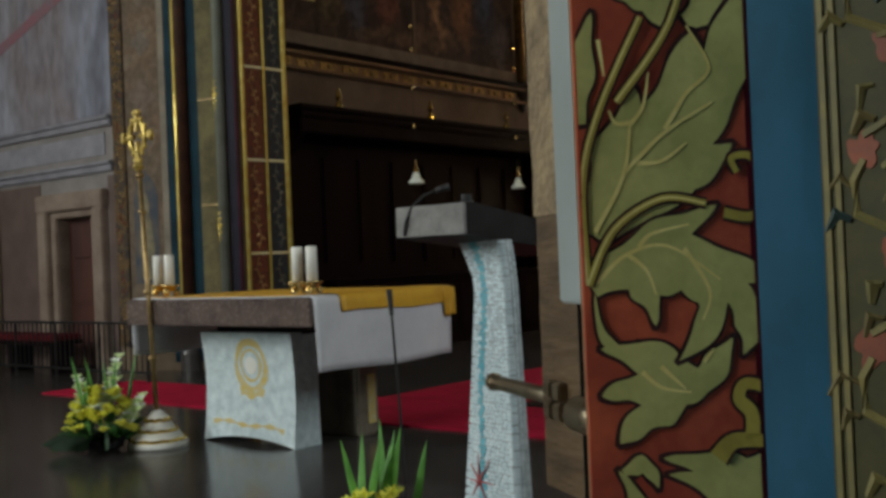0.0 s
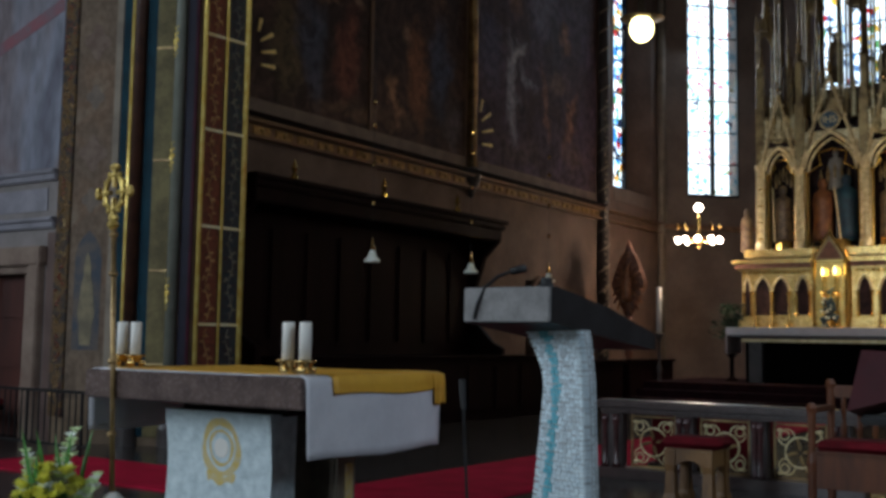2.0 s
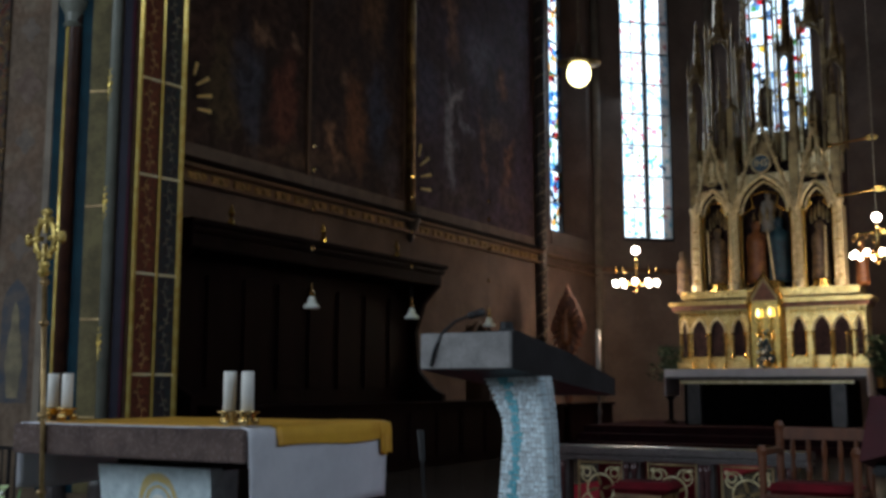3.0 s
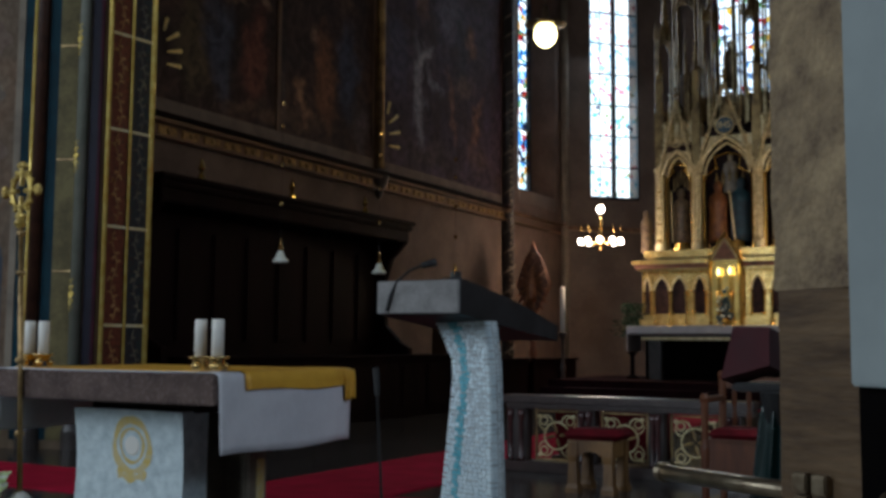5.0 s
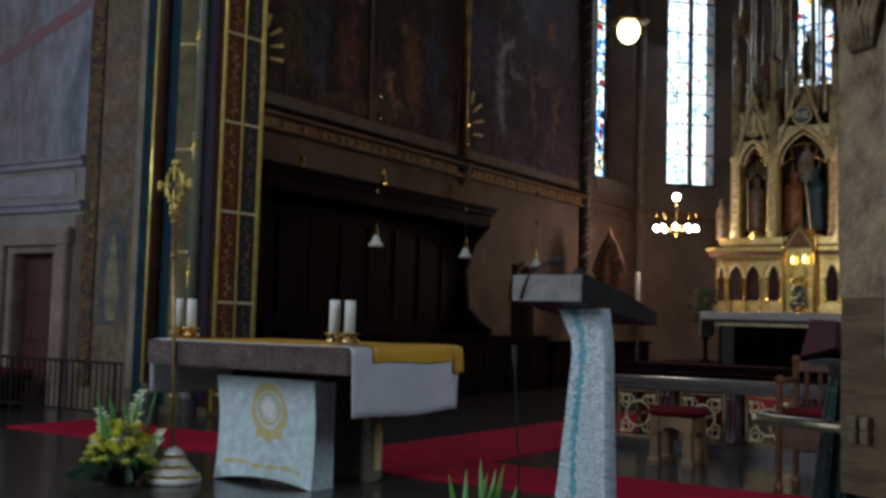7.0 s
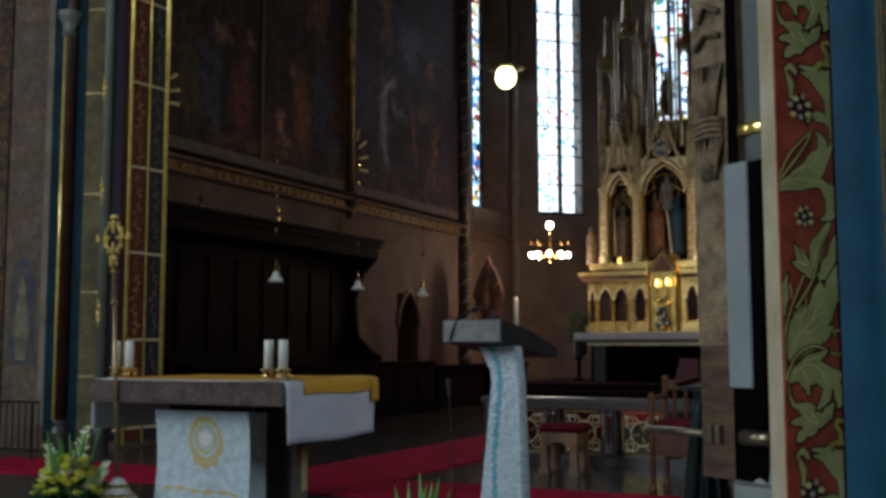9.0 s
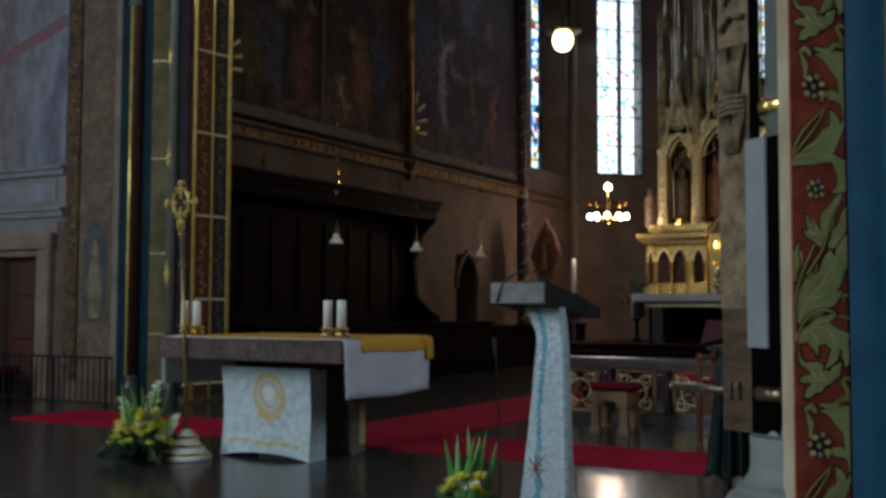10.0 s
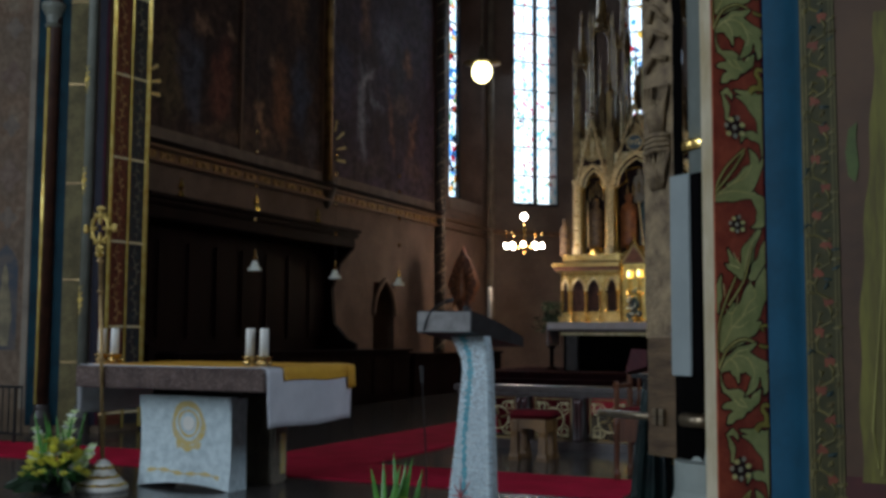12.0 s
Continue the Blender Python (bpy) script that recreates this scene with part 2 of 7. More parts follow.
mat("old_oak", (0.33, 0.245, 0.135), 0.75, color2=(0.075, 0.046, 0.026), scale=17, stretch=(1.2, 1.2, 0.9), bump=1.0, bscale=70, mix=0.85)
mat("banded_oak", (0.135, 0.088, 0.046), 0.6, color2=(0.036, 0.021, 0.012), scale=5, stretch=(0.8, 0.8, 4.0), bump=0.35, bscale=24, mix=0.75, spec=0.2)
mat("stool_oak", (0.21, 0.11, 0.034), 0.42, color2=(0.10, 0.05, 0.016), scale=6, stretch=(1, 1, 0.25), bump=0.1)
mat("gold", (0.95, 0.70, 0.22), 0.24, 0.92, color2=(0.62, 0.42, 0.12), scale=9, bump=0.08, bscale=30)
mat("old_gold", (0.85, 0.62, 0.19), 0.24, 0.92, color2=(0.46, 0.32, 0.09), scale=6, bump=0.1)
mat("pale_gold", (0.86, 0.76, 0.47), 0.34, 0.3, color2=(0.56, 0.46, 0.23), scale=11, bump=0.25, bscale=16)
# lighter copy of carved_brown: orange glints put into the colour
mat("carved_glint", (0.36, 0.15, 0.065), 0.4, color2=(0.20, 0.075, 0.03), scale=8, bump=0.3)
mat("dull_gold", (0.40, 0.29, 0.13), 0.42, 0.75, color2=(0.15, 0.10, 0.05), scale=4, bump=0.15)
mat("brass", (0.74, 0.52, 0.2), 0.2, 1.0, color2=(0.5, 0.33, 0.12), scale=12)
mat("aged_bronze", (0.30, 0.25, 0.17), 0.32, 0.9, color2=(0.15, 0.11, 0.07), scale=14)
mat("brown_marble", (0.16, 0.115, 0.10), 0.26, color2=(0.05, 0.034, 0.032), scale=7, mix=0.9, bump=0.03)
mat("white_stone", (0.70, 0.79, 0.81), 0.8, color2=(0.40, 0.49, 0.52), scale=15, bump=1.0, bscale=30, mix=0.9)
mat("tan_stone", (0.23, 0.2, 0.15), 0.6, color2=(0.12, 0.1, 0.075), scale=5, bump=0.3)
mat("ochre_inlay", (0.62, 0.47, 0.13), 0.7, color2=(0.58, 0.50, 0.28), scale=26, bump=0.5, bscale=50)
mat("grey_slab", (0.33, 0.325, 0.32), 0.15, color2=(0.18, 0.175, 0.175), scale=14, mix=0.8, bump=0.08, bscale=18)
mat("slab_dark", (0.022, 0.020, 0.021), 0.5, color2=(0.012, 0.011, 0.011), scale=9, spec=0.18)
mat("dark_carpet", (0.020, 0.005, 0.007), 0.9, color2=(0.010, 0.003, 0.004), scale=5, spec=0.1)
mat("chair_oak", (0.115, 0.040, 0.015), 0.45, color2=(0.055, 0.019, 0.008), scale=5, stretch=(1, 1, 0.2), bump=0.1, spec=0.3)
mat("red_marble", (0.060, 0.022, 0.022), 0.25, color2=(0.022, 0.010, 0.010), scale=16, mix=0.9)
mat("altar_gold", (0.92, 0.70, 0.28), 0.27, 0.85, color2=(0.55, 0.37, 0.11), scale=13, bump=0.5, bscale=22)
mat("aged_gilt", (0.62, 0.46, 0.12), 0.36, 0.6, color2=(0.28, 0.19, 0.05), scale=18, bump=0.3)
mat("mosaic_white", (0.68, 0.78, 0.82), 0.3, color2=(0.53, 0.64, 0.70), scale=30, rnd=0.22, bump=0.3)
mat("mosaic_blue", (0.17, 0.50, 0.60), 0.3, color2=(0.11, 0.40, 0.51), scale=30, rnd=0.12, bump=0.2)
mat("mosaic_red", (0.45, 0.10, 0.10), 0.4, color2=(0.34, 0.08, 0.09), scale=40)
mat("grout", (0.46, 0.51, 0.53), 0.85, scale=30, bump=0.3)
mat("white_linen", (0.66, 0.66, 0.70), 0.85, color2=(0.58, 0.58, 0.62), scale=5, bump=0.15, bscale=120)
mat("yellow_satin", (0.72, 0.40, 0.035), 0.55, color2=(0.60, 0.31, 0.025), scale=6, bump=0.1, bscale=80)
mat("wax", (0.80, 0.79, 0.74), 0.5, color2=(0.76, 0.74, 0.68), scale=5)
mat("red_carpet", (0.42, 0.008, 0.042), 0.95, color2=(0.30, 0.006, 0.028), scale=3, bump=0.4, bscale=200, spec=0.1)
mat("red_velvet", (0.13, 0.005, 0.011), 0.9, color2=(0.07, 0.003, 0.006), scale=5, bump=0.2, spec=0.2)
mat("maroon_cloth", (0.06, 0.008, 0.012), 0.85, color2=(0.035, 0.005, 0.008), scale=4, bump=0.2)
mat("teal_satin", (0.002, 0.014, 0.013), 0.24, color2=(0.001, 0.004, 0.005), scale=6, bump=0.2, bscale=14)
mat("black_metal", (0.02, 0.02, 0.021), 0.4, 0.5, scale=10)
mat("black_rubber", (0.015, 0.015, 0.016), 0.6, scale=10)
mat("blue_paint", (0.015, 0.080, 0.145), 0.6, color2=(0.010, 0.055, 0.10), scale=5, bump=0.12, spec=0.3)
mat("teal_paint", (0.007, 0.034, 0.05), 0.6, color2=(0.004, 0.018, 0.028), scale=3, bump=0.1, spec=0.1)
mat("olive_paint", (0.16, 0.135, 0.06), 0.6, color2=(0.08, 0.065, 0.03), scale=3, bump=0.1, spec=0.15)
mat("white_shaft", (0.19, 0.20, 0.165), 0.45, color2=(0.14, 0.15, 0.12), scale=5)
mat("column_white", (0.235, 0.265, 0.245), 0.55, color2=(0.18, 0.205, 0.19), scale=4, bump=0.05)
mat("cream_paint", (0.60, 0.53, 0.38), 0.6, color2=(0.38, 0.30, 0.16), scale=5, bump=0.15, mix=0.8)
mat("crimson_paint", (0.045, 0.005, 0.012), 0.5, color2=(0.022, 0.003, 0.008), scale=4, bump=0.1, spec=0.08)
mat("red_ground", (0.54, 0.115, 0.055), 0.6, color2=(0.33, 0.055, 0.03), scale=9, bump=0.15, bscale=50)
mat("panel_red", (0.25, 0.065, 0.03), 0.5, color2=(0.08, 0.024, 0.016), scale=22, mix=0.8)
mat("panel_blue", (0.025, 0.055, 0.065), 0.5, color2=(0.045, 0.018, 0.022), scale=22, mix=0.8)
mat("leaf_paint", (0.57, 0.58, 0.22), 0.55, color2=(0.40, 0.43, 0.15), scale=11, bump=0.12, bscale=60)
mat("outline_paint", (0.05, 0.014, 0.012), 0.65, scale=12)
mat("vein_paint", (0.90, 0.84, 0.36), 0.4, color2=(0.72, 0.64, 0.22), scale=14)
mat("curl_paint", (0.52, 0.44, 0.085), 0.5, color2=(0.36, 0.30, 0.06), scale=14)
mat("gilding", (1.0, 0.80, 0.24), 0.2, 0.45, color2=(0.80, 0.56, 0.12), scale=9, bump=0.12, bscale=26)
mat("chancel_plaster", (0.155, 0.102, 0.08), 0.75, color2=(0.088, 0.057, 0.044), scale=1.3, bump=0.15, bscale=60)
mat("petal_paint", (0.66, 0.62, 0.46), 0.55, scale=15)
mat("band_ground", (0.072, 0.064, 0.022), 0.6, color2=(0.028, 0.032, 0.015), scale=26, mix=0.9, spec=0.3)
mat("band_red", (0.22, 0.055, 0.022), 0.6, color2=(0.14, 0.032, 0.014), scale=14, rnd=0.2)
mat("band_green", (0.17, 0.145, 0.048), 0.6, color2=(0.11, 0.10, 0.035), scale=20, rnd=0.2)
mat("band_teal", (0.02, 0.045, 0.045), 0.6, color2=(0.012, 0.03, 0.03), scale=20)
mat("wall_maroon", (0.085, 0.022, 0.020), 0.65, color2=(0.050, 0.016, 0.014), scale=3, bump=0.1)
mat("wall_brown", (0.112, 0.064, 0.036), 0.65, color2=(0.066, 0.036, 0.021), scale=2.5, bump=0.1)
mat("gown_paint", (0.19, 0.18, 0.032), 0.65, color2=(0.10, 0.085, 0.02), scale=4, stretch=(5, 5, 0.6))
mat("gown_light", (0.30, 0.285, 0.075), 0.65, color2=(0.19, 0.175, 0.045), scale=5, stretch=(5, 5, 0.6))
mat("green_paint", (0.09, 0.13, 0.03), 0.6, scale=8)
mat("leaf_green", (0.045, 0.14, 0.03), 0.45, color2=(0.025, 0.08, 0.018), scale=12, rnd=0.3)
mat("blade_green", (0.11, 0.32, 0.05), 0.4, color2=(0.07, 0.22, 0.035), scale=12, rnd=0.2)
mat("petal_white", (0.84, 0.87, 0.80), 0.6, color2=(0.74, 0.78, 0.68), scale=20, rnd=0.1)
mat("petal_yellow", (0.80, 0.80, 0.14), 0.6, color2=(0.72, 0.68, 0.09), scale=20, rnd=0.15)
mat("petal_lime", (0.70, 0.80, 0.46), 0.6, color2=(0.55, 0.68, 0.32), scale=20, rnd=0.1)
mat("dark_green", (0.02, 0.05, 0.02), 0.6, color2=(0.012, 0.03, 0.012), scale=10)
mat("speaker_grey", (0.25, 0.285, 0.285), 0.6, color2=(0.22, 0.25, 0.25), scale=5, spec=0.3)
mat("speaker_side", (0.003, 0.0025, 0.003), 0.8, scale=8, spec=0.03)
mat("rail_stone", (0.062, 0.045, 0.041), 0.3, color2=(0.028, 0.020, 0.019), scale=9, mix=0.9)
mat("rail_dark", (0.06, 0.05, 0.048), 0.35, color2=(0.035, 0.03, 0.028), scale=5)
mat("carved_brown", (0.23, 0.09, 0.045), 0.5, color2=(0.11, 0.04, 0.02), scale=6, bump=0.3)
mat("statue_dark", (0.26, 0.18, 0.10), 0.45, color2=(0.04, 0.028, 0.026), scale=9, mix=0.85, bump=0.2)
mat("statue_blue", (0.022, 0.075, 0.10), 0.5, color2=(0.02, 0.035, 0.06), scale=5, bump=0.2)
mat("statue_rust", (0.30, 0.12, 0.035), 0.45, color2=(0.12, 0.04, 0.02), scale=8, mix=0.8, bump=0.2)
mat("statue_pale", (0.42, 0.38, 0.32), 0.5, color2=(0.28, 0.25, 0.2), scale=5, bump=0.2)
mat("medallion_blue", (0.05, 0.11, 0.17), 0.4, scale=10)
mat("panel_picture", (0.06, 0.035, 0.035), 0.6, color2=(0.008, 0.007, 0.011), scale=7, mix=0.8, spec=0.08)
mat("lead", (0.03, 0.03, 0.032), 0.6, 0.4, scale=10)
glow("bulb", (1.0, 0.80, 0.62), 14)
glow("globe_glass", (1.0, 0.84, 0.36), 4.5)
mat("pole_bronze", (0.42, 0.29, 0.13), 0.42, 0.8, color2=(0.24, 0.16, 0.07), scale=14)
glow("sky_backdrop", (0.93, 0.97, 1.0), 0.85)
glow("flame", (1.0, 0.72, 0.22), 3)
mat("frieze_gilt", (0.40, 0.25, 0.09), 0.4, 0.4, color2=(0.13, 0.075, 0.03), scale=14, bump=0.4)
PALE = [(0, (1, 1, 1)), (0.5, (0.85, 0.95, 1)), (0.72, (0.95, 1, 0.95)), (0.84, (0.45, 0.78, 0.9)), (0.90, (0.85, 0.5, 0.55)), (0.93, (0.6, 0.65, 0.5)), (0.98, (0.3, 0.32, 0.4))]
CLEAR = [(0, (1, 1, 1)), (0.6, (0.85, 0.94, 1)), (0.82, (0.62, 0.8, 0.92)), (0.93, (0.85, 0.6, 0.62))]
DEEP = [(0, (0.92, 0.96, 1)), (0.5, (0.25, 0.5, 0.78)), (0.57, (0.85, 0.93, 1)), (0.76, (0.65, 0.07, 0.1)), (0.82, (0.3, 0.5, 0.3)), (0.86, (0.8, 0.62, 0.2)), (0.92, (0.3, 0.4, 0.55))]
stained("glass_pale", PALE, 11)
stained("glass_clear", CLEAR, 9)
stained("glass_deep", DEEP, 7)
stained("glass_mixed", [(0, (1, 1, 1)), (0.36, (0.75, 0.9, 1)), (0.54, (0.25, 0.5, 0.8)), (0.68, (0.55, 0.1, 0.1)), (0.76, (0.8, 0.55, 0.25)), (0.84, (0.12, 0.14, 0.2)), (0.93, (0.3, 0.5, 0.35))], 6)
figures("mural_brown", (0.083, 0.050, 0.042), (0.035, 0.024, 0.024), (8.175, 4.5), [
    (6.8, 5.6, 0.35, 0.9, 0, (0.120, 0.096, 0.056)), (7.4, 5.6, 0.34, 0.95, 0.1, (0.080, 0.096, 0.152)), (7.69, 6.55, 0.17, 0.22, 0, (0.320, 0.208, 0.144)),
    (8.25, 5.6, 0.3, 0.95, -0.1, (0.192, 0.072, 0.056)), (8.45, 6.65, 0.14, 0.19, 0, (0.272, 0.184, 0.136)), (8.9, 4.8, 1.6, 0.16, 0.05, (0.136, 0.088, 0.064)),
    (9.42, 5.2, 0.13, 0.34, 0.4, (0.416, 0.240, 0.144)), (9.76, 6.48, 0.16, 0.22, 0, (0.304, 0.200, 0.144)), (10.05, 5.75, 0.28, 0.9, 0.05, (0.256, 0.120, 0.064)),
    (10.75, 6.0, 0.38, 0.85, 0, (0.056, 0.080, 0.160)), (11.2, 5.0, 0.3, 0.5, 0, (0.112, 0.096, 0.120)), (7.1, 8.1, 0.5, 0.9, 0.2, (0.160, 0.096, 0.072)), (9.3, 8.4, 0.6, 0.8, -0.2, (0.112, 0.096, 0.120)), (10.6, 8.2, 0.4, 1.0, 0.1, (0.192, 0.112, 0.064))])
figures("mural_blue", (0.090, 0.066, 0.110), (0.062, 0.040, 0.044), (14.5, 4.5), [
    (12.4, 6.8, 0.5, 0.8, 0, (0.096, 0.096, 0.184)), (13.3, 8.5, 0.24, 0.8, 0.1, (0.333, 0.193, 0.131)), (13.25, 6.15, 0.22, 1.05, 0.06, (0.367, 0.394, 0.507)), (13.45, 6.95, 0.42, 0.2, 0.5, (0.473, 0.473, 0.560)),
    (13.9, 6.5, 0.4, 0.14, -0.6, (0.263, 0.263, 0.333)), (14.5, 8.1, 0.7, 0.6, 0.2, (0.175, 0.175, 0.263)), (15.45, 7.75, 0.28, 0.34, 0, (0.333, 0.175, 0.114)), (15.1, 7.5, 0.3, 0.9, 0.1, (0.061, 0.052, 0.070)),
    (15.75, 6.0, 0.15, 0.75, -0.35, (0.367, 0.193, 0.123)), (14.65, 6.1, 0.15, 0.85, 0.25, (0.245, 0.131, 0.096)), (15.2, 6.7, 0.5, 0.25, 0.3, (0.193, 0.131, 0.105)), (15.9, 5.2, 0.6, 0.3, 0, (0.140, 0.096, 0.088)), (13.6, 5.0, 0.9, 0.3, 0.1, (0.105, 0.079, 0.088))])
mural("mural_pale", [(0.14, 0.14, 0.175), (0.23, 0.24, 0.29), (0.19, 0.16, 0.17), (0.27, 0.27, 0.31)], 0.7, (1, 1, 0.4))
mural("stencil", [(0.11, 0.082, 0.06), (0.21, 0.155, 0.11), (0.16, 0.12, 0.088), (0.19, 0.13, 0.09), (0.24, 0.19, 0.14)], 1.5, (1, 1, 0.7))
mural("strip_pattern", [(0.05, 0.025, 0.016), (0.16, 0.1, 0.045), (0.04, 0.04, 0.04), (0.12, 0.05, 0.03)], 9)

# ---- mesh helpers ----


def thing(name, loc, label="", category="", group="", kind=""):
    e = new(name)
    e.location = loc
    e.empty_display_size = 0.1
    return tagged(e, label, category, group, kind)


def origin_of(ob):
    v = Vector((0, 0, 0))
    while ob:
        v += ob.location
        ob = ob.parent
    return v


def part(name, bm, material, parent=None, label="", smooth=False):
    """Links a bmesh in world metres as one mesh object, under parent if given."""
    if parent:
        bmesh.ops.translate(bm, verts=bm.verts, vec=-origin_of(parent))
    bmesh.ops.recalc_face_normals(bm, faces=bm.faces)
    me = bpy.data.meshes.new(name)
    bm.to_mesh(me)
    bm.free()
    me.materials.append(M[material] if isinstance(material, str) else material)
    if smooth:
        for p in me.polygons:
            p.use_smooth = True
    ob = new(name, me)
    if parent:
        ob.parent = parent
    if label:
        ob["label"] = label
    return ob


def B():
    return bmesh.new()


def bx(bm, x0, x1, y0, y1, z0, z1, bevel=0.0, m=None):
    """A box with bevelled edges."""
    r = bmesh.ops.create_cube(bm, size=1, matrix=Matrix.LocRotScale(((x0 + x1) / 2, (y0 + y1) / 2, (z0 + z1) / 2), None, (abs(x1 - x0), abs(y1 - y0), abs(z1 - z0))))
    vs = r["verts"]
    if bevel:
        es = list({e for v in vs for e in v.link_edges})
        vs = bmesh.ops.bevel(bm, geom=es, offset=bevel, segments=2, affect="EDGES")["verts"]
        vs = list({v for v in vs} | {v for v in r["verts"] if v.is_valid})
    if m is not None:
        bmesh.ops.transform(bm, matrix=m, verts=vs)
    return bm


def rings(bm, loops, closed=True, cap=True):
    """Skins a list of equally long loops of points."""
    rows = [[bm.verts.new(p) for p in loop] for loop in loops]
    n = len(rows[0])
    for a, b in zip(rows, rows[1:]):
        for k in range(n if closed else n - 1):
            bm.faces.new((a[k], a[(k + 1) % n], b[(k + 1) % n], b[k]))
    if cap and closed:
        bm.faces.new(rows[0][::-1])
        bm.faces.new(rows[-1])
    return bm


def lathe(bm, c, profile, n=20, m=None):
    """A turned form: (radius, height) up from c."""
    loops = []
    for r, z in profile:
        loop = [Vector((r * math.cos(2 * math.pi * k / n), r * math.sin(2 * math.pi * k / n), z)) for k in range(n)]
        loops.append([(m @ p if m is not None else p) + Vector(c) for p in loop])
    return rings(bm, loops)


def cyl(bm, p0, p1, r0, r1=None, n=12):
    p0, p1 = Vector(p0), Vector(p1)
    q = (p1 - p0).to_track_quat("Z", "Y").to_matrix()
    r1 = r0 if r1 is None else r1
    ring = [Vector((math.cos(2 * math.pi * k / n), math.sin(2 * math.pi * k / n), 0)) for k in range(n)]
    return rings(bm, [[p0 + q @ (v * r0) for v in ring], [p1 + q @ (v * r1) for v in ring]])


def tube(bm, pts, r, n=8, taper=None):
    """A round bar along points."""
    pts = [Vector(p) for p in pts]
    loops = []
    for k, p in enumerate(pts):
        d = pts[min(k + 1, len(pts) - 1)] - pts[max(k - 1, 0)]
        q = d.to_track_quat("Z", "Y").to_matrix()
        rr = r * (taper(k / (len(pts) - 1)) if taper else 1)
        loops.append([p + q @ Vector((rr * math.cos(2 * math.pi * j / n), rr * math.sin(2 * math.pi * j / n), 0)) for j in range(n)])
    return rings(bm, loops)


def prism(bm, pts, z0, z1):
    """An upright prism over a plan outline."""
    return rings(bm, [[(x, y, z0) for x, y in pts], [(x, y, z1) for x, y in pts]])


def plate(bm, m, pts, thick):
    """A flat outline in m's x-y plane, thick along its z."""
    return rings(bm, [[m @ Vector((x, y, 0)) for x, y in pts], [m @ Vector((x, y, thick)) for x, y in pts]])


def ball(bm, c, r, seg=14, squash=1.0):
    bmesh.ops.create_uvsphere(bm, u_segments=seg, v_segments=max(6, seg // 2), radius=r, matrix=Matrix.LocRotScale(c, None, (1, 1, squash)))
    return bm


def arch_outline(w, h, spring, n=8):
    """A pointed arch of width w, height h, springing at that height, from the lower left anticlockwise."""
    pts = [(-w / 2, 0), (w / 2, 0)]
    rise = h - spring
    side = [((math.cos(a) - 0.5) * w, spring + rise * math.sin(a) / math.sin(math.pi / 3)) for a in [math.pi / 3 * k / n for k in range(n + 1)]]
    pts += side + [(-x, z) for x, z in side[-2::-1]]
    return pts


def arch_bar(bm, m, w, h, spring, r, n=10):
    """A round moulding along the head of a pointed arch in m's x-y plane."""
    pts = arch_outline(w, h, spring, n)[2:]
    return tube(bm, [m @ Vector((x, y, 0)) for x, y in pts], r, 8)


def frame_at(p, u, v):
    """A frame at p whose x runs along u and y along v."""
    u, v = Vector(u).normalized(), Vector(v).normalized()
    w = u.cross(v)
    return Matrix(((u.x, v.x, w.x, p[0]), (u.y, v.y, w.y, p[1]), (u.z, v.z, w.z, p[2]), (0, 0, 0, 1)))


def setting(name, bm, material, label="", smooth=False):
    return tagged(part(name, bm, material, None, "", smooth), label, "", "", "structure")

# ---- large structure ----
TOP = 14.0
STEP = -1.75
setting("floor", bx(B(), -11.5, 8, STEP, 24, -0.36, 0.0), "floor_stone", "polished dark stone floor of the chancel, glossy")
setting("nave_floor", bx(B(), -11.5, 8, -16, STEP + 0.01, -0.6, -0.36), "nave_stone", "worn grey stone floor of the nave")
setting("ceiling", bx(B(), -12, 8.5, -16.5, 24.5, TOP, TOP + 0.3), "plaster", "dim plastered ceiling high above")

# side wall of the chancel, with the doorway and the first tall window
bm = B()
X0, X1 = -7.3, -6.6
bx(bm, X0, X1, 4.7, 13.9, 0, TOP)
bx(bm, X0, X1, 13.9, 14.9, 2.45, TOP)
bx(bm, X0, X1, 14.9, 17.95, 0, TOP)
bx(bm, X0, X1, 17.95, 20.6, 0, 4.55)
bx(bm, X0, X1, 17.95, 20.6, 12.4, TOP)
prism(bm, [(X1, 20.15), (X1, 20.6), (X0, 20.6), (X0, 20.35), (-7.1, 19.54), (-7.0, 19.54)], 4.55, 12.4)
setting("wall_north", bm, "chancel_plaster", "brown plaster chancel wall darkened with age")
# near-black block added for the darkness inside the doorway
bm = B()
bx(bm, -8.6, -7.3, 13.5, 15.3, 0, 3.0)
setting("passage_wall", bm, "dark_wood", "near-black block in place of the unlit passage behind the small doorway")
bm = B()
arch_bar(bm, frame_at((-6.58, 14.4, 0), (0, 1, 0), (0, 0, 1)), 1.06, 2.52, 1.7, 0.06)
setting("door_surround", bm, "stencil_plaster", "stone surround of a pointed doorway", True)

P2, P3 = Vector((-6.6, 20.6, 0)), Vector((-4.2, 23.0, 0))
U45 = (P3 - P2).normalized()
N45 = Vector((U45.y, -U45.x, 0))


def wall_with_window(name, p, u, inward, length, s0, s1, z0, z1, label):
    """A thick wall from p along u with one tall opening between s0 and s1."""
    bm = B()
    m = Matrix(((u.x, inward.x, 0, p.x), (u.y, inward.y, 0, p.y), (0, 0, 1, 0), (0, 0, 0, 1)))
    for a, b, c, d in ((-0.3, s0, 0, TOP), (s1, length + 0.3, 0, TOP), (s0, s1, 0, z0), (s0, s1, z1, TOP)):
        bx(bm, a, b, -0.6, 0, c, d, m=m)
    setting(name, bm, "plaster", label)
    return m


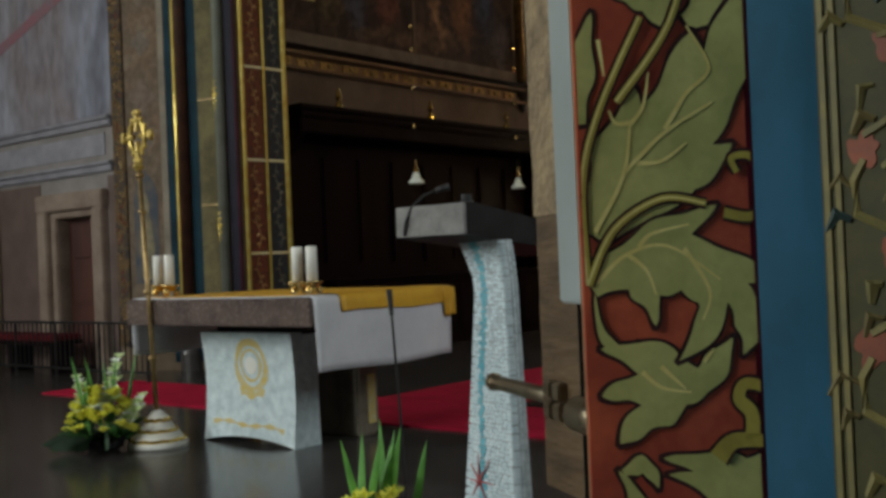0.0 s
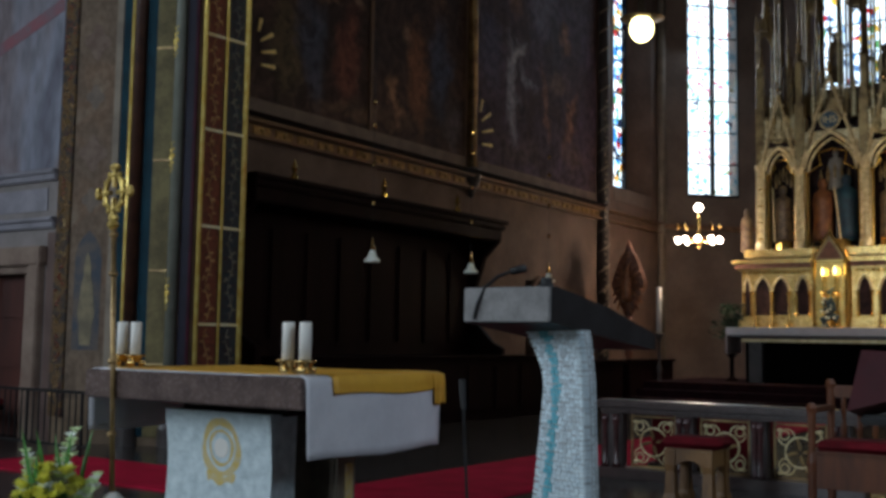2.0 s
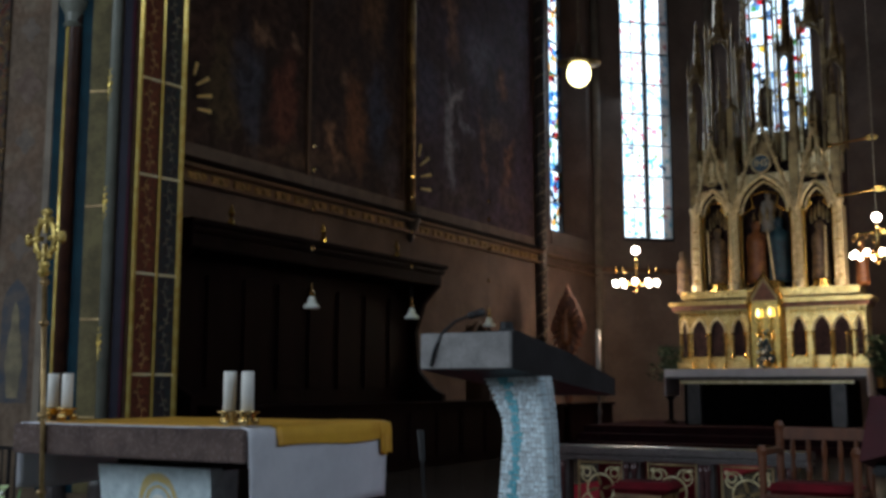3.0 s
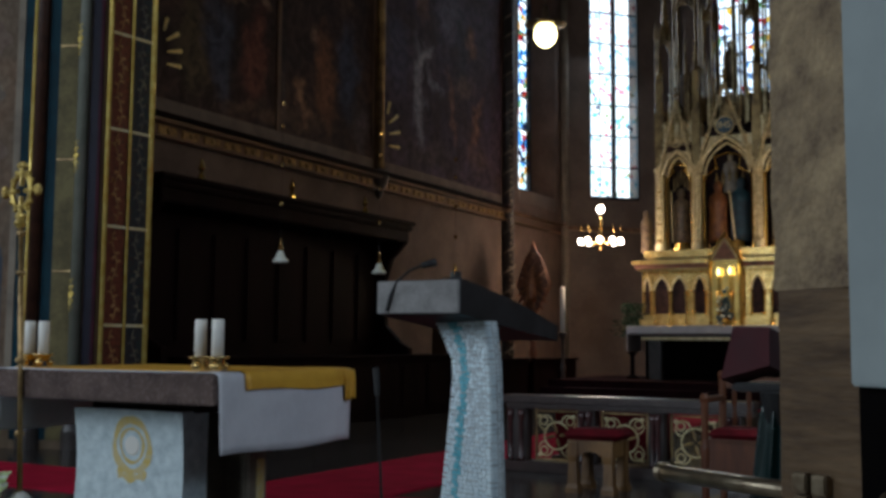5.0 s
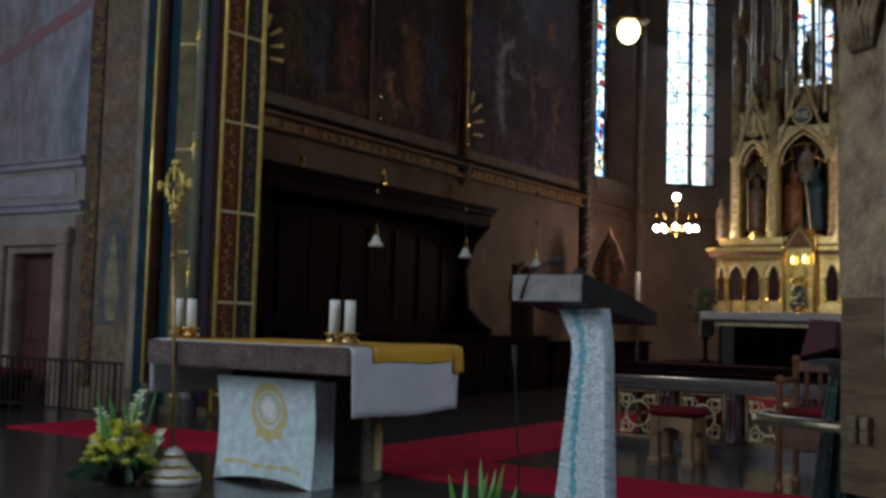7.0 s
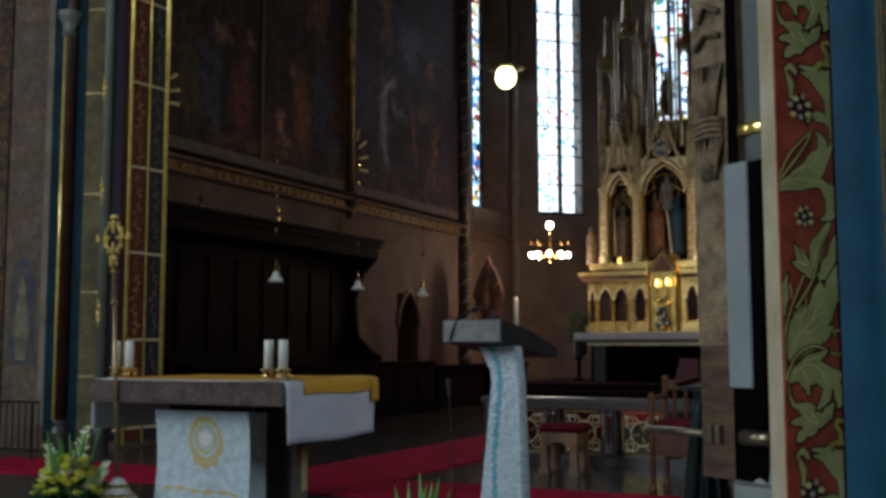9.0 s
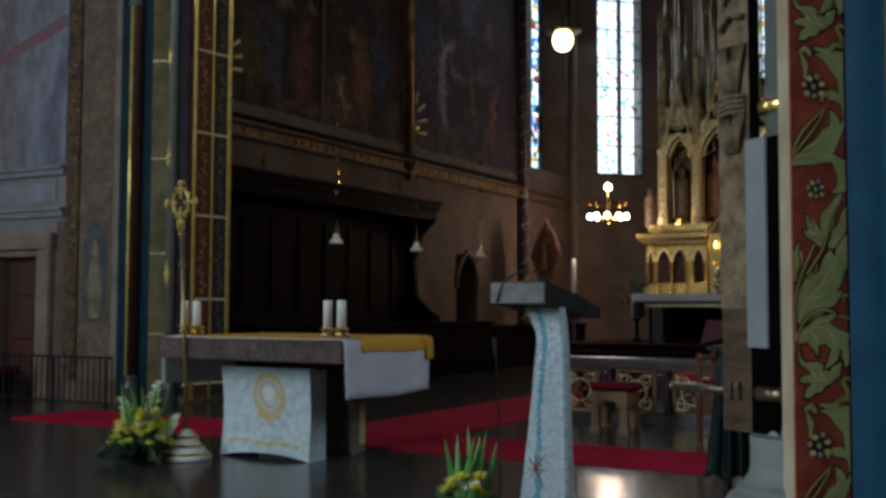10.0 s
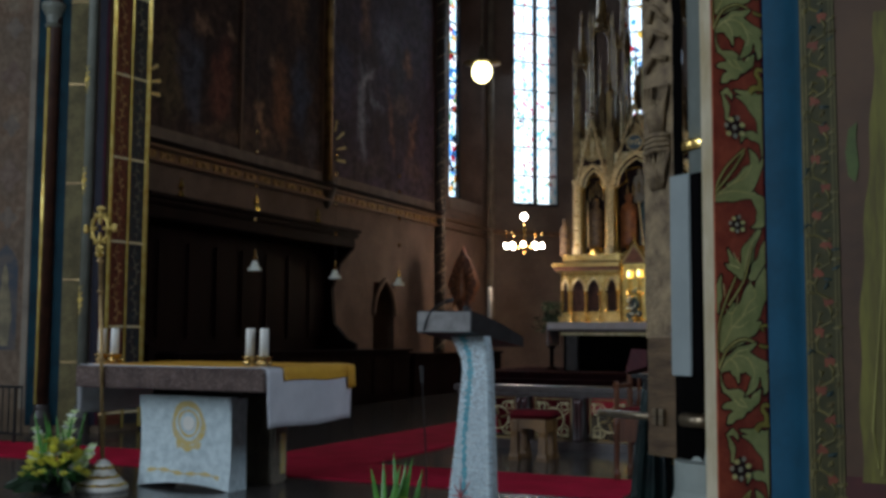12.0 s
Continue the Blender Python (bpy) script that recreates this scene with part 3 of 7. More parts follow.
def window(name, m, s0, s1, z0, z1, cols, rows, glass, depth=-0.28, bottom=None):
    """A tall leaded window: stone mullions, iron bars and single panes."""
    w = thing(name, m @ Vector(((s0 + s1) / 2, depth, z0)), "tall stained glass window, bright with daylight", "", "", "structure")
    wd = (s1 - s0) / cols
    bm = B()
    for k in range(cols + 1):
        t = 0.05 if 0 < k < cols else 0.03
        bx(bm, s0 + k * wd - t, s0 + k * wd + t, depth - 0.08, depth + 0.06, z0, z1, 0.015, m)
    bx(bm, s0, s1, depth - 0.08, depth + 0.08, z0 - 0.04, z0 + 0.04, 0.01, m)
    part("window_frame", bm, "lead", w)
    for k in range(cols):
        bm = B()
        mm = m @ frame_at((s0 + (k + 0.5) * wd, depth, z1 - 1.0), (1, 0, 0), (0, 0, 1))
        arch_bar(bm, mm, wd - 0.06, 0.62, 0.1, 0.05)
        plate(bm, mm, [(-wd / 2, 1.0), (-wd / 2, 0.3), (-wd / 4, 0.62), (0, 0.66), (wd / 4, 0.62), (wd / 2, 0.3), (wd / 2, 1.0)], 0.05)
        part("tracery", bm, "lead", w)
    hz = (z1 - z0) / rows
    for r in range(1, rows):
        part("glazing_bar", bx(B(), s0, s1, depth - 0.02, depth + 0.03, z0 + r * hz - 0.014, z0 + r * hz + 0.014, 0, m), "lead", w)
    for c in range(cols):
        for r in range(rows):
            g = "glass_clear" if glass == "glass_pale" and r not in (0, 2, 3) else glass
            part("pane", bx(B(), s0 + c * wd + 0.02, s0 + (c + 1) * wd - 0.02, depth - 0.006, depth + 0.006, z0 + r * hz + 0.01, z0 + (r + 1) * hz - 0.01, 0, m), g, w)
    return w


m45 = wall_with_window("wall_northeast", P2, U45, N45, (P3 - P2).length, 0.785, 2.195, 5.0, 12.5, "dark plaster apse wall round a tall window")
window("window_2", m45, 0.79, 2.19, 5.02, 12.5, 2, 9, "glass_pale", -0.06)
mE = wall_with_window("wall_east", P3, Vector((1, 0, 0)), Vector((0, -1, 0)), 4.88, 0.87, 2.62, 7.08, 12.5, "dark plaster east wall behind the altar")
window("window_3", mE, 0.88, 2.61, 7.1, 12.5, 3, 7, "glass_deep", -0.15)
mN = Matrix(((0, 1, 0, -6.6), (1, 0, 0, 17.75), (0, 0, 1, 0), (0, 0, 0, 1)))
window("window_1", mN, 0.22, 1.77, 4.9, 12.3, 2, 9, "glass_mixed", -0.45)
bm = B()
bx(bm, -30, 30, 36, 36.2, -5, 40)
bx(bm, -22, -21.8, 0, 36, -5, 40)
setting("backdrop", bm, "sky_backdrop", "bright overcast sky outside the apse windows")
setting("window_sill", prism(B(), [(-6.58, 17.95), (-6.58, 20.15), (-7.2, 19.4), (-7.2, 17.95)], 4.55, 4.88), "plaster", "sloping plaster window sill")
bm = B()
prism(bm, [(0.68, 23.0), (3.08, 20.6), (3.5, 21), (1.0, 23.6)], 0, TOP)
bx(bm, 3.08, 3.6, 4.2, 20.8, 0, TOP)
bx(bm, 3.08, 8.0, 3.9, 4.3, 0, TOP)
setting("wall_south", bm, "plaster", "brown plaster wall of the chancel")
bm = B()
for a, b, c, d in ((-16, -0.5, -0.6, TOP), (2.1, 4.3, -0.6, TOP), (-0.5, 2.1, -0.6, 2.9), (-0.5, 2.1, 7.5, TOP)):
    bx(bm, 8.0, 8.4, a, b, c, d)
setting("wall_nave_south", bm, "plaster", "plain plaster wall of the nave")
bm = B()
for a, b, c, d in ((-11.5, -5.3, -0.6, TOP), (-0.7, 8.2, -0.6, TOP), (-5.3, -0.7, -0.6, 3.7), (-5.3, -0.7, 10.3, TOP)):
    bx(bm, a, b, -16.4, -16, c, d)
setting("wall_west", bm, "plaster", "plain plaster west wall of the nave")
bm = B()
for a, b, c, d in ((-16, -7.6, -0.6, TOP), (-4.4, 3.2, -0.6, TOP), (-7.6, -4.4, -0.6, 2.9), (-7.6, -4.4, 8.1, TOP)):
    bx(bm, -11.9, -11.5, a, b, c, d)
setting("wall_aisle", bm, "plaster", "plain plaster wall of the side aisle")

# wall of the side chapel beside the arch, with its door
YT = 3.15
bm = B()
for a, b, c, d in ((-11.6, -8.15, -0.4, TOP), (-8.15, -7.05, 2.02, TOP), (-7.05, -6.62, -0.4, TOP)):
    bx(bm, a, b, YT, YT + 0.5, c, d)
setting("wall_transept", bm, "grey_paint", "grey painted plaster wall with mouldings")
wpt = setting("wall_painting", bx(B(), -11.5, -6.68, YT - 0.012, YT - 0.004, 3.16, 9.5), "mural_pale", "faded pale blue wall painting in soft patches")
part("painted_band", rings(B(), [[(-9.6, y, 4.16), (-6.70, y, 5.03), (-6.70, y, 5.20), (-9.6, y, 4.30)] for y in (YT - 0.018, YT - 0.0122)]), "faded_red", wpt, "faded red band painted aslant")
for z in (3.06, 2.5):
    bm = B()
    bx(bm, -11.5, -6.66, YT - 0.06, YT + 0.01, z - 0.05, z + 0.03, 0.015)
    bx(bm, -11.5, -6.66, YT - 0.1, YT + 0.01, z + 0.03, z + 0.075, 0.015)
    setting("trim", bm, "moulding_grey", "pale grey wall moulding")
setting("wall_panel", bx(B(), -11.3, -6.85, YT - 0.014, YT - 0.003, 2.66, 2.93, 0.004), "moulding_grey", "sunk grey panel between two mouldings")
for a, b in ((-11.3, -8.38), (-6.82, -6.63)):
    setting("dado", bx(B(), a, b, YT - 0.012, YT - 0.003, 0, 2.40, 0.003), "dado_paint", "reddish brown painted lower wall")
door = thing("door_1", (-7.6, YT, 0), "reddish brown wooden door, closed, in a grey stone frame", "", "", "structure")
bm = B()
for a, b, c, d, y in ((-8.35, -8.13, 0, 2.02, 0.1), (-7.07, -6.85, 0, 2.02, 0.1), (-8.37, -6.83, 2.02, 2.24, 0.106), (-8.13, -8.0, 0, 1.93, 0.03), (-7.2, -7.07, 0, 1.93, 0.03), (-8.13, -7.07, 1.93, 2.02, 0.034)):
    bx(bm, a, b, YT - y, YT + 0.25, c, d, 0.015)
part("door_frame", bm, "stencil_plaster", door)
part("door_leaf", bx(B(), -8.0, -7.2, YT + 0.16, YT + 0.21, 0.01, 1.93, 0.01), "door_wood", door)
for z in (0.15, 0.8, 1.4):
    part("door_panel", bx(B(), -7.9, -7.3, YT + 0.13, YT + 0.17, z, z + 0.45, 0.015), "door_wood", door)
part("door_handle", ball(cyl(B(), (-7.28, YT + 0.16, 1.02), (-7.28, YT + 0.1, 1.02), 0.012), (-7.28, YT + 0.09, 1.02), 0.025), "brass", door)
part("back_wall", bx(B(), -8.3, -6.9, YT + 0.5, YT + 0.6, 0, 2.3), "dark_wood", door)
setting("pilaster_far", bx(B(), -9.75, -9.45, YT - 0.15, YT, 0, 9, 0.03), "beige_paint", "pale pilaster at the chapel wall")

# pier of the chancel arch beside the stalls: stepped shafts and painted strips
pier = thing("arch_pier", (-5.5, 3.6, 0), "tall painted arch pier with gilded shafts and panels", "pier", "", "structure")
part("core", prism(B(), [(-6.62, 3.13), (-6.38, 3.13), (-5.96, 3.42), (-5.065, 3.77), (-5.005, 4.46), (-5.35, 4.7), (-6.62, 4.7)], 0, TOP), "beige_paint", pier)
mz = frame_at((-6.38, 3.13, 0), (0.823, 0.568, 0), (0, 0, 1))
part("stencil_field", plate(B(), mz, [(0.0, 0.5), (0.43, 0.5), (0.43, 9), (0.0, 9)], 0.004), "stencil", pier, "brown stencilled field with faded ornament")
part("pale_edge", plate(B(), mz, [(0.43, 0.3), (0.505, 0.3), (0.505, TOP - 0.2), (0.43, TOP - 0.2)], 0.012), "pale_stone_paint", pier, "pale stone coloured edge strip")
part("patterned_strip", bx(B(), -6.62, -6.38, 3.10, 3.127, 0.3, TOP - 0.2, 0.004), "strip_pattern", pier, "dark strip with small red and gold pattern")
random.seed(71)
for k in range(30):
    z = 0.5 + k * 0.26
    bm = B()
    for j in range(4):
        a, l = random.uniform(0, 6.28), random.uniform(0.03, 0.07)
        p = Vector((-6.50 + random.uniform(-0.06, 0.06), 3.098, z + 0.06 * j + random.uniform(-0.02, 0.02)))
        tube(bm, [p, p + Vector((l * math.cos(a), -0.003, l * math.sin(a))), p + Vector((l * 1.3 * math.cos(a + 0.7), 0, l * 1.3 * math.sin(a + 0.7)))], random.uniform(0.007, 0.013), 5, lambda f: 1.2 - 0.8 * f)
    part("strip_sprig", bm, random.choice(("frieze_gilt", "panel_red", "dull_gold")), pier)
# faded ornament of the stencilled field: lozenges above a niche with a pale draped form
mz = mz @ Matrix.Translation((0.215, 0, 0.005))
for k, z in enumerate((2.75, 3.3, 3.95, 4.6, 5.25)):
    w = 0.13 if k % 2 else 0.09
    pts = [(w * q * math.cos(a), z + 1.35 * w * q * math.sin(a)) for a in [2 * math.pi * j / 28 for j in range(28)] for q in [1 + 0.22 * math.cos(4 * a)]]
    part("stencil_lozenge", plate(B(), mz, pts, 0.003), "stencil_red" if k % 2 else "stencil_grey", pier)
part("painted_niche", plate(B(), mz, [(x, z + 1.05) for x, z in arch_outline(0.30, 1.35, 1.0)], 0.003), "niche_blue", pier, "faded blue painted niche")
form = []
for k in range(41):
    f = k / 40
    form.append((0.075 * (0.75 + 0.45 * math.sin(math.pi * min(1, f * 1.3)) ** 2) * (1 - f ** 5) + 0.005 * math.sin(f * 23), 1.10 + 1.05 * f))
part("painted_form", plate(B(), mz @ Matrix.Translation((0, 0, 0.004)), form + [(-x * 0.9 - 0.01, z) for x, z in form[::-1]], 0.003), "form_ochre", pier, "pale ochre painted upright form")
ml = frame_at((-5.95, 3.43, 0), (0.933, 0.359, 0), (0, 0, 1))
for x0, x1, mt in ((-5.95, -5.82, "teal_paint"), (-5.66, -5.55, "teal_paint"), (-5.55, -5.32, "olive_paint"), (-5.19, -5.10, "navy_paint"), (-5.10, -5.065, "crimson_paint")):
    s0, s1 = (x0 + 5.95) / 0.933, (x1 + 5.95) / 0.933
    bm = B()
    plate(bm, ml, [(s0, 0.1), (s1, 0.1), (s1, TOP - 0.1), (s0, TOP - 0.1)], 0.03)
    part("painted_strip", bm, mt, pier)


def shaft(x, y, r, mt, parent, rings_at=(), z0=0.35, ring_mat="gold"):
    s = part("shaft", cyl(B(), (x, y, z0), (x, y, TOP - 0.1), r, n=16), mt, parent, "", True)
    part("shaft_base", lathe(B(), (x, y, 0), [(r * 1.7, 0), (r * 1.7, 0.2), (r * 1.5, 0.24), (r * 1.3, 0.28), (r * 1.3, 0.33), (r * 1.1, 0.36)], 16), "rail_dark", parent)
    for z in rings_at:
        part("ring", lathe(B(), (x, y, z), [(r * 1.02, -0.12), (r * 1.25, -0.1), (r * 1.1, -0.05), (r * 1.5, 0.0), (r * 1.1, 0.05), (r * 1.3, 0.1), (r * 1.02, 0.13)], 16), ring_mat, s)
    return s


shaft(-5.73, 3.475, 0.075, "brown_roll", pier)
part("gilded_fillet", cyl(B(), (-5.775, 3.415, 0.36), (-5.775, 3.415, 5.25), 0.026, n=12), "gilding", pier, "narrow gilded fillet on the round shaft", True)
part("capital", lathe(B(), (-5.75, 3.46, 5.25), [(0.085, 0), (0.11, 0.03), (0.085, 0.06), (0.10, 0.16), (0.155, 0.26), (0.155, 0.32), (0.09, 0.34)], 20), "white_shaft", pier, "pale carved shaft capital")
wsh = shaft(-5.255, 3.655, 0.06, "white_shaft", pier)
for z in (1.68, 3.22, 4.55, 5.9):
    bm = B()
    for a in range(4):
        an = math.pi + 0.55 + 0.4 * a
        for zz, r in ((-0.15, 0.008), (-0.08, 0.013), (0.0, 0.02), (0.08, 0.013), (0.16, 0.008)):
            ball(bm, (-5.255 + 0.062 * math.cos(an), 3.655 + 0.062 * math.sin(an), z + zz + 0.02 * math.sin(a * 2.4)), r, 6, 1.5)
    part("leaf_band", bm, "gilding", wsh, "gilded leaf band round the shaft", True)
for z in (0.9, 1.95, 3.2, 4.5, 5.6):
    part("olive_joint", plate(B(), Matrix.Translation((0.014, -0.036, 0)) @ ml, [(0.44, z - 0.012), (0.66, z - 0.012), (0.66, z + 0.012), (0.44, z + 0.012)], 0.004), "dull_gold", pier)
# inner face with gilded frames round painted panels
A, C = Vector((-5.045, 3.78, 0)), Vector((-4.985, 4.46, 0))
uu = (C - A).normalized()
nn = Vector((uu.y, -uu.x, 0))
L = (C - A).length
mf = Matrix(((uu.x, nn.x, 0, A.x), (uu.y, nn.y, 0, A.y), (0, 0, 1, 0), (0, 0, 0, 1)))
for s, r in ((0.03, 0.026), (0.5 * L, 0.017), (L - 0.04, 0.032)):
    part("gilded_bead", cyl(B(), mf @ Vector((s, 0.03, 0.05)), mf @ Vector((s, 0.03, TOP - 0.1)), r, n=14), "gilding", pier, "", True)
part("red_field", bx(B(), 0.06, 0.5 * L - 0.03, 0.003, 0.014, 0.1, TOP - 0.1, 0, mf), "panel_red", pier, "red strip with small gilt tracery")
part("blue_field", bx(B(), 0.5 * L + 0.03, L - 0.07, 0.003, 0.014, 0.1, TOP - 0.1, 0, mf), "panel_blue", pier, "blue strip with small gilt tracery")
random.seed(61)
z = 0.25
while z < 11:
    for a, b in ((0.05, 0.5 * L - 0.015), (0.5 * L + 0.015, L - 0.06)):
        # gilded bars, their highlight painted as near-white gold
        part("gilded_bar", bx(B(), a, b, 0.014, 0.04, z - 0.016, z + 0.016, 0.007, mf), "highlight_gilt", pier)
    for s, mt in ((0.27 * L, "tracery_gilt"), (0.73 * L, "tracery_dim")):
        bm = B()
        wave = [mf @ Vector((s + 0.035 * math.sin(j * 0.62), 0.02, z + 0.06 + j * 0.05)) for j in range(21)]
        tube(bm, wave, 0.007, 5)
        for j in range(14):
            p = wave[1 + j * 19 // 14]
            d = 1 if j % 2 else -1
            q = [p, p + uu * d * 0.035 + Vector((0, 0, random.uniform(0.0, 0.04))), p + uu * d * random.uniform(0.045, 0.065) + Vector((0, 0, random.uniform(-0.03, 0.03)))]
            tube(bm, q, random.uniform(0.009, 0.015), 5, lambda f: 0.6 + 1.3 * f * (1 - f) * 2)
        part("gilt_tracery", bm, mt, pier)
    z += 1.105

# wall shafts and the corner shafts of the apse
ws = thing("wall_shaft", (-6.55, 17.2, 0), "dark wall shaft with a spiral band", "", "", "structure")
part("shaft", cyl(B(), (-6.50, 17.2, 0), (-6.50, 17.2, TOP), 0.13, n=16), "rail_dark", ws, "", True)
bm = B()
tube(bm, [(-6.50 + 0.13 * math.cos(a * 0.55), 17.2 + 0.13 * math.sin(a * 0.55), 0.2 + a * 0.04) for a in range(300)], 0.03, 5)
part("spiral_band", bm, "pale_stone_paint", ws)
for k in range(46):
    a = k * 0.28 / 0.045 * 0.55 + 5.0
    part("bead", ball(B(), (-6.40, 17.08 + 0.05 * (k % 2), 0.4 + k * 0.14), 0.035, 6), "tan_stone", ws)
# corner shafts take a paler colour for the chandelier's light on them
for p, r in (((-6.5, 20.55), 0.1), ((-4.2, 22.9), 0.1)):
    w2 = thing("corner_shaft", (*p, 0), "plaster corner shaft of the apse, painted paler for chandelier light", "", "", "structure")
    part("shaft", cyl(B(), (*p, 0), (*p, TOP), r, n=14), "pale_stone_paint", w2, "", True)
w3 = thing("wall_shaft", (-6.56, 11.8, 0), "dull gilt wall shaft between two paintings", "", "", "structure")
part("shaft", cyl(B(), (-6.56, 11.8, 4.4), (-6.56, 11.8, TOP), 0.09, n=12), "dull_gold", w3, "", True)
part("corbel", lathe(B(), (-6.56, 11.8, 3.85), [(0.02, 0), (0.07, 0.06), (0.09, 0.16), (0.16, 0.3), (0.2, 0.42), (0.2, 0.5), (0.1, 0.56)], 14), "rail_dark", w3)

# cornice with a gilt frieze, and the paintings above it
bm = B()
bx(bm, -6.6, -6.40, 4.7, 20.5, 4.21, 4.27, 0.015)
bx(bm, -6.6, -6.45, 4.7, 20.5, 4.00, 4.04, 0.01)
bx(bm, 0, 3.3, 0.0, 0.2, 4.12, 4.24, 0.02, m45)
setting("cornice", bm, "cornice_wood", "brown wooden cornice along the chancel wall")
setting("cornice_cap", bx(B(), -6.6, -6.33, 4.7, 17.1, 4.275, 4.33, 0.015), "dark_wood", "black top moulding of the cornice")
setting("frieze", bx(B(), -6.6, -6.56, 4.7, 17.1, 4.04, 4.21), "cornice_wood", "brown frieze under the cornice")
fr = thing("frieze_ornament", (-6.55, 10.6, 4.1), "gilt carved frieze panels in a row", "frieze")
for k in range(27):
    y = 4.75 + k * 0.46
    part("frieze_panel", bx(B(), -6.56, -6.53, y, y + 0.36, 4.06, 4.19, 0.012), "frieze_gilt", fr)
    part("rosette", lathe(B(), (-6.53, y + 0.18, 4.125), [(0.05, 0), (0.035, 0.015), (0.02, 0.03)], 8, Euler((0, radians(90), 0)).to_matrix()), "dull_gold", fr)
for y0, y1, mt, lb in ((4.75, 11.6, "mural_brown", "large dark brown wall painting in soft faded patches"), (12.0, 17.0, "mural_blue", "large dark blue and brown wall painting in faded patches")):
    pt = thing("wall_painting", (-6.58, (y0 + y1) / 2, 4.5), lb, "painting")
    part("canvas", bx(B(), -6.598, -6.585, y0, y1, 4.52, 11.5), mt, pt)
    bm = B()
    bx(bm, -6.598, -6.56, y0, y1, 4.34, 4.58, 0.01)
    part("border", bm, "border_paint", pt, "plain tan border below the painting")
    if y0 < 5:
        part("border", bx(B(), -6.598, -6.565, 8.75, 8.85, 4.52, 11.5, 0.01), "wall_brown", pt)
for y, z, q_ in ((6.23, 5.07, 0.78), (12.1, 4.90, 1.0)):
    ry = thing("gilt_rays", (-6.57, y, z), "gilded rays fanned out on the wall", "ornament", "gilt rays on the wall")
    for k, (dy, dz, an, l) in enumerate(((0.03, 0.0, 4, 0.34), (0.03, 0.23, 14, 0.36), (0.01, 0.44, 32, 0.34), (-0.05, 0.60, 74, 0.24))):
        d = Vector((0, math.cos(radians(an)), math.sin(radians(an))))
        l *= q_
        p = Vector((-6.555, y + dy, z + dz * q_))
        q = Vector((0, -d.z, d.y))
        bm = B()
        rings(bm, [[p + q * 0.015 + Vector((x, 0, 0)), p + d * l + q * 0.035 + Vector((x, 0, 0)), p + d * (l + 0.02) + Vector((x, 0, 0)), p + d * l - q * 0.03 + Vector((x, 0, 0)), p - q * 0.015 + Vector((x, 0, 0))] for x in (0, 0.02)])
        part("ray", bm, "ray_gilt", ry)

# ---- choir stalls ----
st = thing("choir_stalls", (-6.2, 8.6, 0), "tall dark wooden choir stalls with a canopy against the wall", "choir stall")
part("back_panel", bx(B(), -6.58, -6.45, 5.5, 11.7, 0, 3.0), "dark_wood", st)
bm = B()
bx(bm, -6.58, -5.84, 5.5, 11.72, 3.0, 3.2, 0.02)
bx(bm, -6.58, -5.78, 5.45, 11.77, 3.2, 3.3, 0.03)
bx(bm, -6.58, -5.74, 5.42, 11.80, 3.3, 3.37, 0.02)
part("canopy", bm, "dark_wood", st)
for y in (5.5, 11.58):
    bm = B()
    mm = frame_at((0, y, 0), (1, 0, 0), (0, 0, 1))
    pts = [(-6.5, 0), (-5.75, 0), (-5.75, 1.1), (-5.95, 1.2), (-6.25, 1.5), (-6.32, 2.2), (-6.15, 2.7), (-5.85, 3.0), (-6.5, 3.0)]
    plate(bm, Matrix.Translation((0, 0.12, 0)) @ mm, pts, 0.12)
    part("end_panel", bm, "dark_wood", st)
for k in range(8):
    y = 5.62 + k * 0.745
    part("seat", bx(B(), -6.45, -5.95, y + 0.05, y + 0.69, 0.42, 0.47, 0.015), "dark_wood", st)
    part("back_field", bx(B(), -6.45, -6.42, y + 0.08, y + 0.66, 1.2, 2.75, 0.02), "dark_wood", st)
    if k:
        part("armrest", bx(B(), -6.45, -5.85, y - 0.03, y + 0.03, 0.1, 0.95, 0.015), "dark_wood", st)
for k in range(3):
    y = 6.2 + k * 2.0
    part("finial", lathe(B(), (-5.80, y, 3.37), [(0.06, 0), (0.05, 0.04), (0.025, 0.09), (0.05, 0.15), (0.0, 0.30)], 8), "old_gold", st, "small gilt finial")
dk = thing("stall_desk", (-5.0, 9.0, 0), "long dark wooden kneeling desk before the choir stalls", "desk")
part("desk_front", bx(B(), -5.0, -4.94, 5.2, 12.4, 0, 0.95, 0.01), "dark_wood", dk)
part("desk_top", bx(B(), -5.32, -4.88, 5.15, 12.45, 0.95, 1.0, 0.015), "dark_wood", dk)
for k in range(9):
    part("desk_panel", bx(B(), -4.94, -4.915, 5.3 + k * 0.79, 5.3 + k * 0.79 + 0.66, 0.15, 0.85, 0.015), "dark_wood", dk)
for k, y in enumerate((13.0, 15.6)):
    bn = thing("stall_bench", (-5.6, y + 1.0, 0), "dark wooden bench with a panelled front", "bench", "benches in the chancel")
    part("bench_front", bx(B(), -5.2, -5.14, y, y + 2.3, 0, 0.85, 0.01), "dark_wood", bn)
    part("bench_seat", bx(B(), -5.9, -5.4, y, y + 2.3, 0.4, 0.46, 0.01), "dark_wood", bn)
    part("bench_top", bx(B(), -5.35, -5.08, y - 0.03, y + 2.33, 0.85, 0.9, 0.012), "dark_wood", bn)
    for yy in (y + 0.05, y + 2.2):
        part("bench_side", bx(B(), -5.9, -5.2, yy, yy + 0.05, 0, 0.84, 0.01), "dark_wood", bn)

# ---- hanging lamps ----


